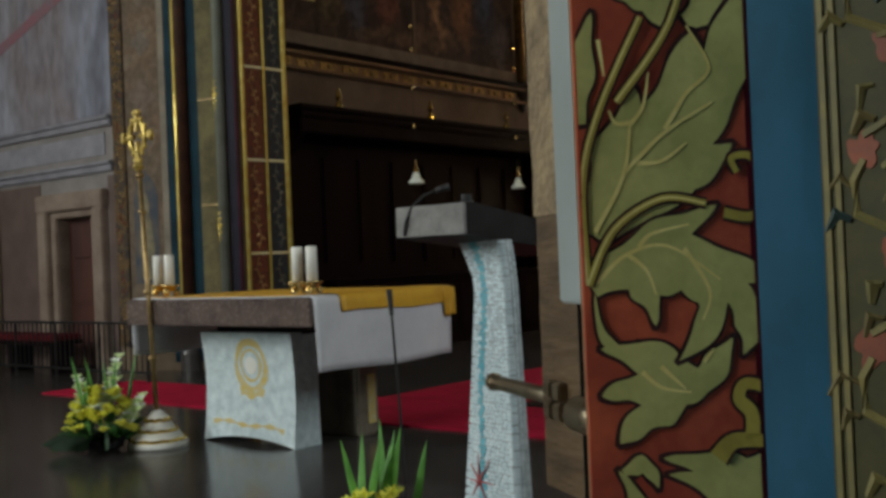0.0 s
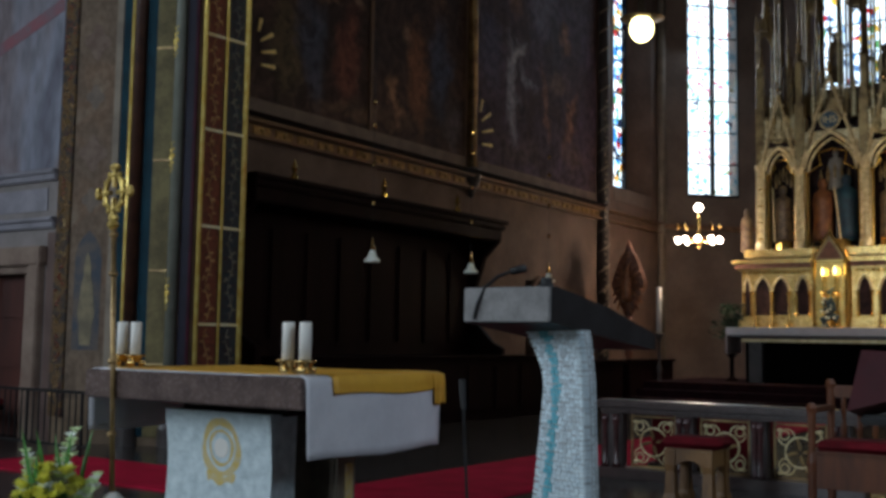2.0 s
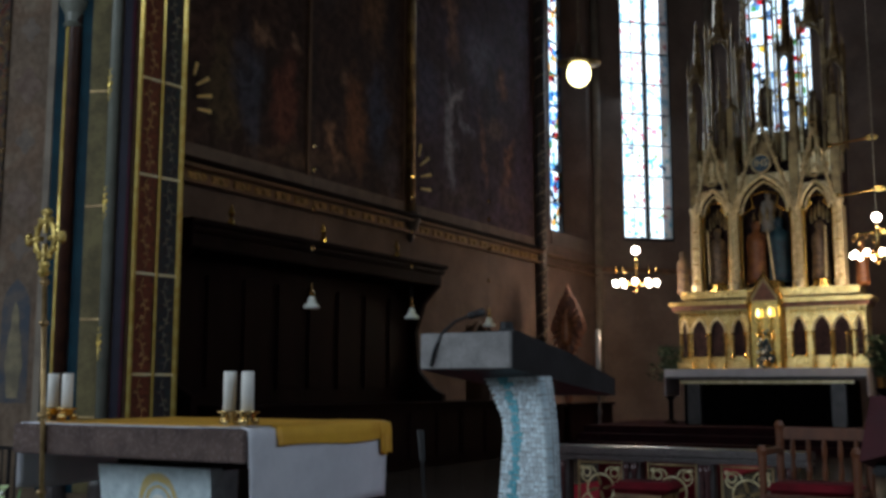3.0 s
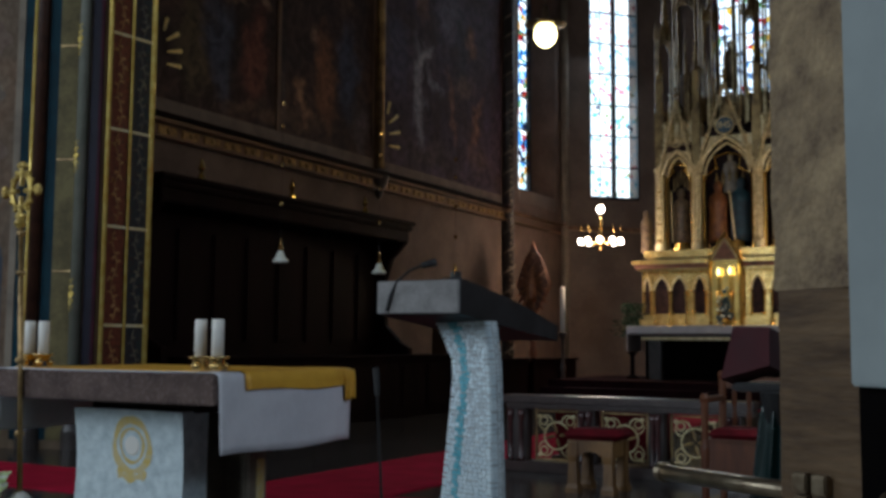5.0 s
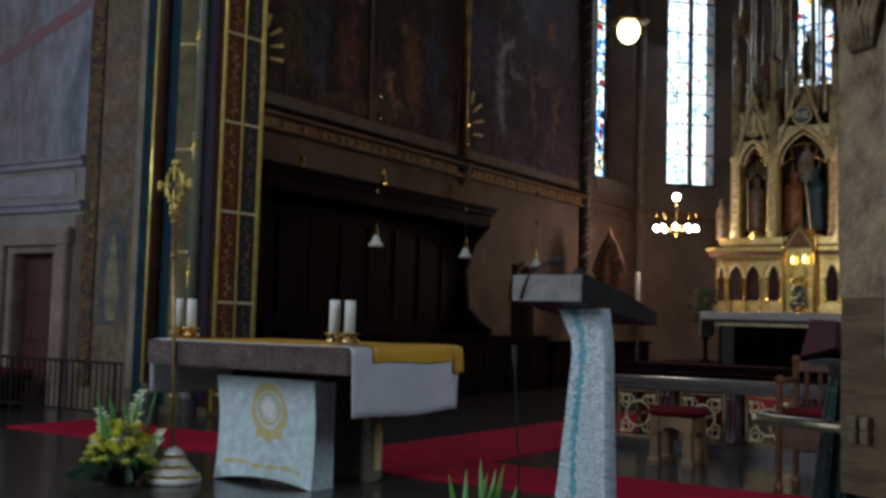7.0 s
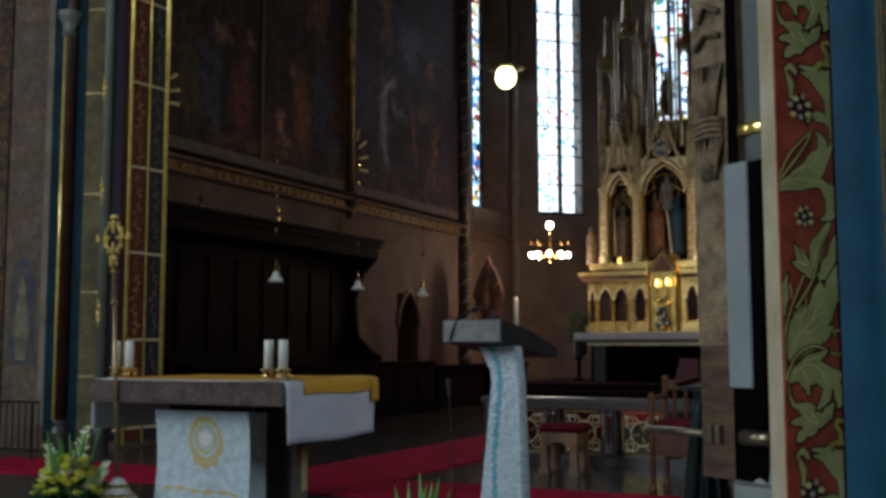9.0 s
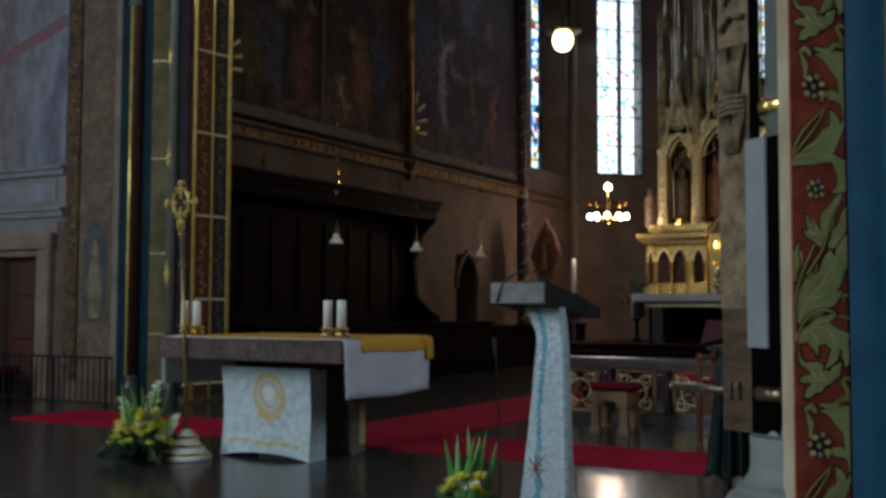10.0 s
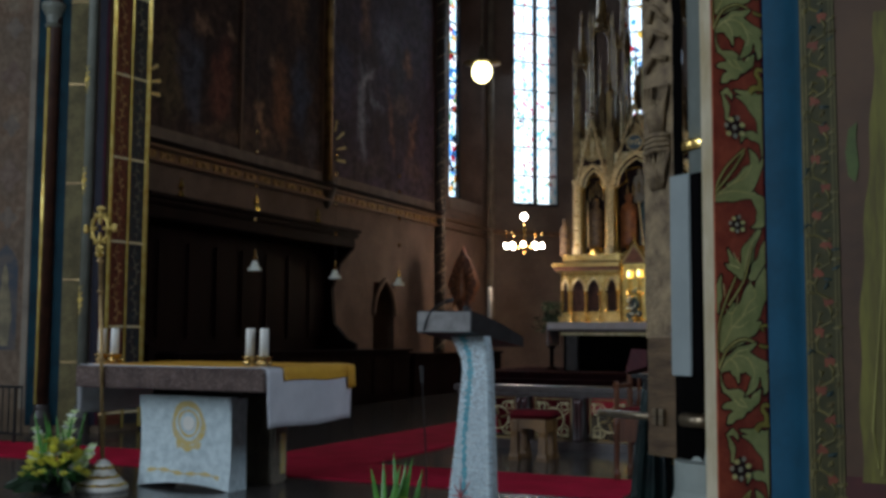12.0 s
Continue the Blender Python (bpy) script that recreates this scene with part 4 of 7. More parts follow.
def hanging_lamp(y):
    p = Vector((-4.35, y, 2.19))
    h = thing("hanging_lamp", p, "small hanging lamp with a white glass shade on a chain", "lamp", "hanging lamps by the stalls")
    part("shade", lathe(B(), p, [(0.10, 0), (0.105, 0.03), (0.06, 0.07), (0.045, 0.12), (0.03, 0.15)], 14), "petal_white", h, "white glass shade", True)
    part("cap", lathe(B(), p + Vector((0, 0, 0.15)), [(0.035, 0), (0.04, 0.03), (0.018, 0.08), (0.012, 0.16)], 10), "brass", h)
    part("chain", cyl(B(), p + Vector((0, 0, 0.3)), (p.x, p.y, TOP), 0.0018, n=5), "black_metal", h)
    # brass balls added along the chain to stand for its glints
    for z in (0.75, 1.25, 1.75, 2.05):
        part("chain_knot", ball(B(), p + Vector((0, 0, z)), 0.028, 8, 1.4), "brass", h)
    return h


for y in (6.1, 8.4, 10.72):
    hanging_lamp(y)
pl = thing("pendant_lamp", (-2.0, 9.07, 5.5), "round glowing pendant globe lamp with a brass cap", "lamp")
part("globe", ball(B(), (-2.0, 9.07, 5.60), 0.165, 20, 1.15), "globe_glass", pl, "glowing milk glass globe", True)
bm = B()
lathe(bm, (-2.0, 9.07, 5.74), [(0.31, 0), (0.31, 0.012), (0.15, 0.05), (0.06, 0.09), (0.045, 0.25), (0.02, 0.3)], 20)
part("cap", bm, "aged_bronze", pl, "", True)
part("rod", cyl(B(), (-2.0, 9.07, 6.0), (-2.0, 9.07, TOP), 0.012, n=8), "aged_bronze", pl)
bpy.data.objects["pendant_light"].location.z = 5.58
pl.children[0].visible_shadow = False


def chandelier(c):
    c = Vector(c)
    ch = thing("chandelier", c, "brass chandelier with a ring of lit round bulbs", "chandelier", "chandeliers by the altar")
    bm = B()
    lathe(bm, c, [(0.02, -0.2), (0.06, -0.12), (0.1, 0.0), (0.05, 0.1), (0.035, 0.3), (0.06, 0.42), (0.02, 0.55)], 12)
    part("stem", bm, "brass", ch, "", True)
    part("hoop", tube(B(), [c + Vector((0.44 * math.cos(a * 0.2618), 0.44 * math.sin(a * 0.2618), 0.02)) for a in range(25)], 0.014, 6), "brass", ch)
    for k in range(10):
        a = 2 * math.pi * k / 10
        d = Vector((math.cos(a), math.sin(a), 0))
        part("arm", tube(B(), [c + d * 0.06 + Vector((0, 0, 0.12)), c + d * 0.22 + Vector((0, 0, -0.06)), c + d * 0.42 + Vector((0, 0, -0.02)), c + d * 0.46 + Vector((0, 0, 0.08))], 0.012, 6), "brass", ch)
        part("crystal", lathe(B(), c + d * 0.46 + Vector((0, 0, 0.24)), [(0.0, 0), (0.025, 0.05), (0.01, 0.12), (0.0, 0.14)], 6), "brass", ch)
        b = part("bulb", ball(B(), c + d * 0.46 + Vector((0, 0, 0.0)), 0.058, 10), "bulb", ch, "lit round bulb", True)
    part("top_globe", ball(B(), c + Vector((0, 0, 0.72)), 0.085, 14), "bulb", ch, "lit round globe", True)
    part("rod", cyl(B(), c + Vector((0, 0, 0.85)), (c.x, c.y, TOP), 0.012, n=6), "aged_bronze", ch)
    return ch


chandelier((-4.4, 17.56, 3.48))
chandelier((0.62, 17.2, 3.75))

# ---- high altar ----
XA, YA = -1.76, 18.2
platform = B()
for k in range(3):
    bx(platform, XA - 4.2 + k * 0.35, XA + 4.2 - k * 0.35, 15.6 + k * 0.35, 20.2, 0.0 + k * 0.15, 0.15 + k * 0.15, 0.01)
setting("altar_steps", platform, "dark_carpet", "three steps covered in dark maroon carpet before the high altar")
alt = thing("high_altar", (XA, YA, 0.45), "gilded neo-gothic high altar with arched niches and pinnacles", "altar")
# block coloured near-black for the deep shade under the mensa
part("mensa_block", bx(B(), XA - 1.7, XA + 1.7, 17.75, 18.6, 0.45, 1.36, 0.02), "void_black", alt)
part("mensa_slab", bx(B(), XA - 2.0, XA + 2.0, 17.5, 18.7, 1.40, 1.52, 0.02), "rail_dark", alt)
part("gilt_edge", bx(B(), XA - 1.75, XA + 1.75, 17.6, 17.75, 1.30, 1.36, 0.01), "pale_gold", alt)
for s in (-1, 1):
    part("mensa_support", bx(B(), XA + s * 1.45 - 0.14, XA + s * 1.45 + 0.14, 17.6, 17.85, 0.45, 1.3, 0.02), "rail_dark", alt)
cl = thing("altar_cloth", (XA, 18.0, 1.6), "white linen altar cloth on the high altar", "altar cloth")
bm = B()
bx(bm, XA - 2.02, XA + 2.02, 17.47, 18.5, 1.525, 1.60, 0.008)
bx(bm, XA - 2.02, XA + 2.02, 17.46, 17.49, 1.44, 1.59, 0.004)
for s in (-1, 1):
    bx(bm, XA + s * 2.02 - 0.01, XA + s * 2.02 + 0.01, 17.47, 18.4, 1.05, 1.59, 0.004)
part("linen", bm, "white_linen", cl)
part("predella", bx(B(), XA - 1.93, XA + 1.93, 18.25, 18.9, 1.62, 2.95, 0.01), "altar_gold", alt)
part("predella_plinth", bx(B(), XA - 1.97, XA + 1.97, 18.1, 18.9, 1.62, 1.76, 0.02), "altar_gold", alt)
bm = B()
bx(bm, XA - 2.0, XA + 2.0, 18.1, 18.9, 2.84, 2.93, 0.02)
bx(bm, XA - 2.1, XA + 2.1, 18.0, 18.9, 2.97, 3.06, 0.025)
bx(bm, XA - 1.85, XA + 1.85, 18.15, 18.9, 3.12, 3.28, 0.02)
part("cornice", bm, "altar_gold", alt)
part("cornice_frieze", bx(B(), XA - 2.03, XA + 2.03, 18.06, 18.9, 2.875, 2.975), "carved_brown", alt, "red-brown frieze under the gilt cornice")


def niche_row(x, w, h, z, y, mt="panel_picture"):
    """A pointed sunk picture with a gilt arch and side colonnettes."""
    mm = frame_at((x, y, z), (1, 0, 0), (0, 0, 1))
    part("picture", plate(B(), Matrix.Translation((0, -0.004, 0)) @ mm, arch_outline(w, h, h * 0.62), 0.008), mt, alt, "small dark painted panel in soft patches")
    part("gilt_arch", arch_bar(B(), Matrix.Translation((0, -0.03, 0)) @ mm, w + 0.05, h + 0.03, h * 0.62, 0.024), "pale_gold", alt, "", True)
    bm = B()
    for s in (-1, 1):
        lathe(bm, (x + s * (w / 2 + 0.025), y - 0.03, z - 0.04), [(0.04, 0), (0.03, 0.05), (0.018, 0.08), (0.018, h * 0.6), (0.035, h * 0.66), (0.04, h * 0.7)], 8)
    part("colonnette", bm, "gold", alt)


for s in (-1, 1):
    for x, w in ((0.62, 0.28), (1.08, 0.36), (1.47, 0.36), (1.80, 0.16)):
        niche_row(XA + s * x, w - 0.06, 0.78, 1.88, 18.245)
    for k in range(14):
        part("bead", ball(B(), (XA + s * (0.48 + k * 0.106), 18.2, 2.79), 0.035, 6), "gold", alt)
tb = thing("tabernacle", (XA, 18.05, 1.62), "gilded tabernacle with a steep gable and inlaid door", "tabernacle")
part("body", bx(B(), XA - 0.33, XA + 0.33, 17.95, 18.3, 1.62, 3.02, 0.02), "gold", tb)
part("door", plate(B(), frame_at((XA, 17.945, 1.75), (1, 0, 0), (0, 0, 1)), arch_outline(0.36, 1.0, 0.65), 0.01), "old_gold", tb)
bm = B()
plate(bm, frame_at((XA, 18.2, 3.0), (1, 0, 0), (0, 0, 1)), [(-0.36, 0), (0.36, 0), (0, 0.52)], 0.26)
part("gable", bm, "dull_gold", tb)
part("gable_field", plate(B(), frame_at((XA, 17.94, 3.03), (1, 0, 0), (0, 0, 1)), [(-0.25, 0), (0.25, 0), (0, 0.38)], 0.012), "carved_brown", tb, "red-brown field of the gable")
bm = B()
for s in (-1, 1):
    tube(bm, [(XA + s * 0.38, 17.93, 2.98), (XA + s * 0.2, 17.93, 3.26), (XA, 17.93, 3.56)], 0.03, 6)
    lathe(bm, (XA + s * 0.32, 17.93, 1.62), [(0.05, 0), (0.03, 0.1), (0.03, 1.2), (0.06, 1.34), (0.03, 1.5), (0.0, 1.85)], 8)
lathe(bm, (XA, 18.0, 3.5), [(0.03, 0), (0.05, 0.06), (0.02, 0.12), (0.0, 0.3)], 8)
part("gilt_moulding", bm, "gold", tb)
for x, z in ((-0.1, 2.75), (0.14, 2.77)):
    a = thing("altar_candle", (XA + x, 17.8, 1.61), "slim lit candle in a gilt holder on the altar", "candle", "lit candles on the high altar")
    part("stick", lathe(B(), (XA + x, 17.8, 1.61), [(0.07, 0), (0.05, 0.03), (0.018, 0.08), (0.03, 0.3), (0.016, 0.5), (0.05, 0.72), (0.015, 0.75), (0.015, 1.06)], 10), "gold", a, "", True)
    part("flame", lathe(B(), (XA + x, 17.8, z - 0.08), [(0.016, 0), (0.036, 0.05), (0.026, 0.12), (0.0, 0.18)], 8), "flame", a, "yellow flame", True)
for x in (-1.55, -1.2, -0.85, 0.95, 1.3, 1.6):
    a = thing("candlestick", (XA + x, 17.95, 1.6), "slender gilt candlestick standing on the altar", "candlestick", "candlesticks on the high altar")
    part("stick", lathe(B(), (XA + x, 17.95, 1.6), [(0.075, 0), (0.06, 0.03), (0.02, 0.08), (0.035, 0.16), (0.014, 0.24), (0.014, 0.55), (0.03, 0.6), (0.012, 0.66), (0.045, 0.72), (0.012, 0.74)], 10), "gold", a, "", True)
bq = thing("altar_bouquet", (XA + 0.0, 17.72, 1.61), "small blue and white arrangement before the tabernacle", "bouquet")
bm = B()
random.seed(4)
for k in range(46):
    ball(bm, (XA + random.gauss(0, 0.09), 17.75 + random.gauss(0, 0.03), 1.9 + random.gauss(0, 0.17)), random.uniform(0.025, 0.05), 6)
tagged(part("blue_flowers", bm, "statue_blue", bq), kind="stuff")
bm = B()
for k in range(18):
    ball(bm, (XA + random.gauss(0, 0.08), 17.68 + random.gauss(0, 0.02), 1.9 + random.gauss(0, 0.16)), random.uniform(0.015, 0.03), 6)
tagged(part("white_flowers", bm, "petal_white", bq), kind="stuff")
part("vase", lathe(B(), (XA, 17.75, 1.61), [(0.07, 0), (0.05, 0.04), (0.09, 0.14), (0.06, 0.2)], 12), "gold", bq)

# columns, arches and gables of the retable
COLS = (-1.49, -0.66, 0.66, 1.49)
part("niche_back", bx(B(), XA - 1.6, XA + 1.6, 18.75, 18.9, 3.28, 6.2), "panel_picture", alt, "dark back of the statue niches")
for x in COLS:
    bm = B()
    bx(bm, XA + x - 0.08, XA + x + 0.08, 18.26, 18.75, 3.28, 5.0, 0.03)
    lathe(bm, (XA + x, 18.24, 3.28), [(0.13, 0), (0.13, 0.14), (0.09, 0.18), (0.06, 0.22), (0.06, 1.55), (0.085, 1.62), (0.13, 1.78), (0.13, 1.84)], 12)
    for dx in (-0.075, 0.075):
        cyl(bm, (XA + x + dx, 18.2, 3.4), (XA + x + dx, 18.2, 5.0), 0.022, n=8)
    part("column", bm, "pale_gold", alt)
    bm = B()
    for j, (r, z0, z1) in enumerate(((0.1, 5.0, 6.4), (0.07, 6.4, 7.3))):
        bx(bm, XA + x - r, XA + x + r, 18.3 - r, 18.3 + r, z0, z1, 0.02)
    lathe(bm, (XA + x, 18.3, 7.3), [(0.1, 0), (0.1, 0.04), (0.06, 0.08), (0.0, 0.9)], 4)
    for j in range(5):
        for s in (-1, 1):
            ball(bm, (XA + x + s * 0.055 * (1 - j / 6), 18.25, 7.4 + j * 0.14), 0.025, 6)
    part("pinnacle", bm, "dull_gold", alt)
for x, w, h, g in ((-1.075, 0.62, 0.62, 1.75), (0.0, 1.1, 0.86, 2.05), (1.075, 0.62, 0.62, 1.75)):
    mm = frame_at((XA + x, 18.2, 4.86), (1, 0, 0), (0, 0, 1))
    out = arch_outline(w, h, 0.12)
    hw = w / 2 + 0.1
    head = out[2:]
    halves = {True: B(), False: B()}
    for (a, b), (c, d) in zip(head, head[1:]):
        bm = halves[a + c > 0]
        q = [mm @ Vector((a, b, 0)), mm @ Vector((c, d, 0)), mm @ Vector((c, max(d, 0.62 if w < 1 else 0.9), 0)), mm @ Vector((a, max(b, 0.62 if w < 1 else 0.9), 0))]
        if (q[0] - q[3]).length > 0.01 or (q[1] - q[2]).length > 0.01:
            rings(bm, [[p + Vector((0, 0.05, 0)) for p in q], [p + Vector((0, 0.12, 0)) for p in q]])
    for bm in halves.values():
        part("spandrel", bm, "pale_gold", alt)
    part("arch", arch_bar(B(), mm, w, h, 0.12, 0.05), "pale_gold", alt, "", True)
    part("inner_arch", arch_bar(B(), Matrix.Translation((0, 0.1, -0.06)) @ mm, w - 0.14, h - 0.06, 0.12, 0.026), "pale_gold", alt, "", True)
    bm = B()
    for s in (-1, 1):
        tube(bm, [mm @ Vector((s * hw, 0.05, 0.06)), mm @ Vector((s * hw * 0.5, (g + 0.05) / 2, 0.06)), mm @ Vector((0, g, 0.06))], 0.038, 6)
        for j in range(1, 7):
            ball(bm, mm @ Vector((s * (hw * (1 - j / 7) + 0.04), 0.05 + (g - 0.05) * j / 7, 0.06)), 0.04, 6)
    part("gable_bar", bm, "pale_gold", alt)
    part("gable_finial", lathe(B(), mm @ Vector((0, g - 0.05, 0.06)), [(0.03, 0), (0.02, 0.12), (0.08, 0.18), (0.03, 0.24), (0.05, 0.3), (0.0, 0.4)], 8), "dull_gold", alt)
    zc = h + 0.24 if w > 1 else h + 0.22
    r = 0.2 if w > 1 else 0.13
    rm = Euler((radians(90), 0, 0)).to_matrix()
    bm = B()
    tube(bm, [mm @ Vector((r * math.cos(a * 0.3142), zc + r * math.sin(a * 0.3142), 0.07)) for a in range(21)], 0.022, 6)
    part("roundel", bm, "pale_gold", alt)
    if w > 1:
        med = thing("monogram_medallion", mm @ Vector((0, zc, 0.06)), "round blue medallion with a gilt monogram", "medallion")
        part("disc", lathe(B(), mm @ Vector((0, zc, 0.05)), [(r, 0), (r, 0.02)], 24, rm), "medallion_blue", med)
        txt = bpy.data.curves.new("monogram", "FONT")
        txt.body, txt.size, txt.extrude, txt.align_x, txt.align_y = "IHS", 0.2, 0.006, "CENTER", "CENTER"
        txt.materials.append(M["pale_gold"])
        to = new("monogram", txt)
        to.parent = med
        to.location = (0, -0.035, 0)
        to.rotation_euler = (radians(90), 0, 0)
for x0, x1 in ((-1.6, -0.55), (0.55, 1.6)):
    band = part("crest_band", bx(B(), XA + x0, XA + x1, 18.3, 18.6, 5.68, 6.1, 0.01), "pale_gold", alt)
    for k in range(7):
        xx = XA + x0 + (x1 - x0) * (k + 0.5) / 7
        part("crest", lathe(B(), (xx, 18.28, 5.72), [(0.06, 0), (0.07, 0.08), (0.04, 0.12), (0.06, 0.3), (0.075, 0.38), (0.02, 0.46)], 6), "pale_gold", band)
for x0, x1, z in ((1.40, 2.35, 6.22), (1.52, 2.45, 5.15), (1.85, 2.45, 4.3)):
    arm = part("bracket_arm", tube(B(), [(XA + x0, 18.15, z - 0.04), (XA + (x0 + x1) / 2, 18.1, z), (XA + x1, 18.1, z + 0.03)], 0.022, 6), "gold", alt, "gilt swinging candle arm")
    part("arm_ring", tube(B(), [(XA + x1 - 0.12 + 0.12 * math.cos(a * 0.5236), 18.1, z + 0.03 + 0.05 * math.sin(a * 0.5236)) for a in range(13)], 0.018, 5), "gold", arm)
    part("arm_knob", ball(B(), (XA + x0 + 0.02, 18.13, z - 0.03), 0.05, 8), "gold", arm)
for s in (-1, 1):
    for k in range(5):
        z = 3.5 + k * 0.36
        part("shaft_ring", lathe(B(), (XA + s * 1.49, 18.24, z), [(0.078, 0), (0.09, 0.012), (0.078, 0.025)], 12), "gold", alt)
# pedestals, slim shafts and cusps inside the niches
for x, w, h in ((-1.075, 0.62, 0.62), (0.0, 1.1, 0.86), (1.075, 0.62, 0.62)):
    part("pedestal", lathe(B(), (XA + x, 18.45, 3.28), [(w * 0.36, 0), (w * 0.36, 0.05), (w * 0.28, 0.08), (w * 0.28, 0.14), (w * 0.33, 0.17)], 8), "gold", alt)
    mm = frame_at((XA + x, 18.34, 4.84), (1, 0, 0), (0, 0, 1))
    for s in (-1, 1):
        part("niche_shaft", lathe(B(), (XA + x + s * (w / 2 - 0.03), 18.34, 3.28), [(0.04, 0), (0.022, 0.08), (0.022, 1.5), (0.04, 1.58), (0.04, 1.62)], 8), "gold", alt)
        bm = B()
        tube(bm, [mm @ Vector((s * (w / 2 - 0.05), 0.05, 0)), mm @ Vector((s * w * 0.22, 0.22, 0)), mm @ Vector((s * w * 0.26, h * 0.55, 0)), mm @ Vector((0, h * 0.62, 0))], 0.022, 6)
        ball(bm, mm @ Vector((s * w * 0.22, 0.22, 0)), 0.04, 6)
        part("cusp", bm, "old_gold", alt)
    for k in range(5):
        part("canopy_tip", lathe(B(), (XA + x + (k - 2) * w * 0.13, 18.5, 4.78 - 0.07 * abs(k - 2)), [(0.03, 0), (0.03, 0.12), (0.045, 0.16), (0.0, 0.36)], 6), "dull_gold", alt)
# dark carved screen and slim rods between the spires
part("spire_screen", bx(B(), XA - 1.55, XA + 1.55, 18.92, 18.98, 6.1, 6.8), "statue_dark", alt, "dark carved back of the spires")
random.seed(44)
for k in range(26):
    x = -1.6 + k * 0.128 + random.uniform(-0.03, 0.03)
    zt = 7.2 + 2.6 * random.random() * (1.1 - abs(x) / 2.2)
    y = random.choice((18.42, 18.5, 18.62))
    part("spire_rod", lathe(B(), (XA + x, y, 6.05), [(0.045, 0), (0.045, 0.5), (0.026, 0.55), (0.026, (zt - 6.05) * 0.6), (0.05, (zt - 6.05) * 0.63), (0.02, (zt - 6.05) * 0.68), (0.0, zt - 6.05)], 6), random.choice(("dull_gold", "dull_gold", "pale_gold")), alt)
# tall open spires above
for x, y, zt, w in ((-1.49, 18.7, 9.6, 0.34), (-1.0, 18.8, 11.2, 0.5), (-0.45, 18.8, 10.2, 0.3), (0.0, 18.6, 12.6, 0.6), (0.45, 18.8, 10.2, 0.3), (1.0, 18.8, 11.2, 0.5), (1.49, 18.7, 9.6, 0.34)):
    sp = part("spire", bx(B(), XA + x - w * 0.3, XA + x + w * 0.3, y - w * 0.25, y + w * 0.25, 6.1, 6.5, 0.02), "dull_gold", alt)
    zm = 6.5 + (zt - 6.5) * 0.55
    bm = B()
    for sx in (-1, 1):
        for sy in (-1, 1):
            cyl(bm, (XA + x + sx * w / 2, y + sy * w / 3, 6.2), (XA + x + sx * w / 2, y + sy * w / 3, zm), 0.028, n=6)
            lathe(bm, (XA + x + sx * w / 2, y + sy * w / 3, zm), [(0.05, 0), (0.05, 0.04), (0.0, 0.5)], 4)
    part("spire_post", bm, "dull_gold", sp)
    mm = frame_at((XA + x, y - w / 3, zm - 0.5), (1, 0, 0), (0, 0, 1))
    bm = B()
    arch_bar(bm, mm, w, 0.42, 0.05, 0.025)
    for s in (-1, 1):
        tube(bm, [mm @ Vector((s * w / 2, 0.1, 0)), mm @ Vector((0, 0.9, 0))], 0.022, 5)
    part("spire_gable", bm, "dull_gold", sp)
    bm = B()
    lathe(bm, (XA + x, y, zm - 0.05), [(w * 0.42, 0), (w * 0.42, 0.06), (w * 0.3, 0.1), (0.02, zt - zm)], 6)
    for j in range(9):
        for a in range(3):
            an = a * 2.1 + 0.4
            rr = w * 0.3 * (1 - j / 9.5)
            ball(bm, (XA + x + rr * math.cos(an), y + rr * math.sin(an), zm + 0.15 + (zt - zm - 0.2) * j / 9), 0.035, 6)
    part("spire_cone", bm, "dull_gold", sp)


def figure(x, y, z, h, mt, lean=0.0, w=1.0):
    """A plain carved form without features."""
    bm = B()
    lathe(bm, (x, y, z), [(0.16 * w * h, 0), (0.15 * w * h, 0.1 * h), (0.13 * w * h, 0.4 * h), (0.15 * w * h, 0.62 * h), (0.13 * w * h, 0.75 * h), (0.05 * h, 0.82 * h), (0.075 * h, 0.9 * h), (0.06 * h, 0.97 * h), (0.0, h)], 14)
    for v in bm.verts:
        a = math.atan2(v.co.y - y, v.co.x - x)
        f = 1 + 0.08 * math.sin(7 * a + 3 * (v.co.z - z)) * (1 if v.co.z < z + 0.7 * h else 0)
        v.co.x, v.co.y = x + (v.co.x - x) * f + lean * (v.co.z - z), y + (v.co.y - y) * f * 0.75
    return bm


for x, h, mt, lb, w in ((-1.075, 1.25, "statue_dark", "dark carved statue in an altar niche", 1), (-0.24, 1.35, "statue_rust", "rust coloured carved statue in the central niche", 1.1), (0.24, 1.4, "statue_blue", "deep blue carved statue in the central niche", 1.1), (1.075, 1.25, "statue_dark", "dark carved statue in an altar niche", 1), (-1.88, 0.95, "statue_dark", "dark carved statue at the altar's flank", 0.9), (1.88, 0.95, "statue_rust", "rust coloured carved statue at the altar's flank", 0.9)):
    s = part("statue", figure(XA + x, 18.45, 3.44 if abs(x) < 1.5 else 3.28, h, mt, 0, w), mt, None, "", True)
    tagged(s, lb, "statue", "statues on the high altar")
for pts in ([(0.16, 18.25, 3.46), (0.04, 18.27, 4.55)], [(-1.22, 18.27, 3.46), (-1.25, 18.29, 4.62)], [(1.20, 18.27, 3.46), (1.22, 18.29, 4.55)]):
    st = part("staff", tube(B(), [(XA + x, y, z) for x, y, z in pts], 0.018, 6), "pale_gold")
    tagged(st, "thin gilded staff leaning in an altar niche", "staff", "staffs in the altar niches")
tagged(part("statue", figure(XA, 18.6, 4.55, 0.85, "statue_pale", 0, 1.2), "statue_pale", None, "", True), "pale carved figure high in the central niche", "statue", "statues on the high altar")
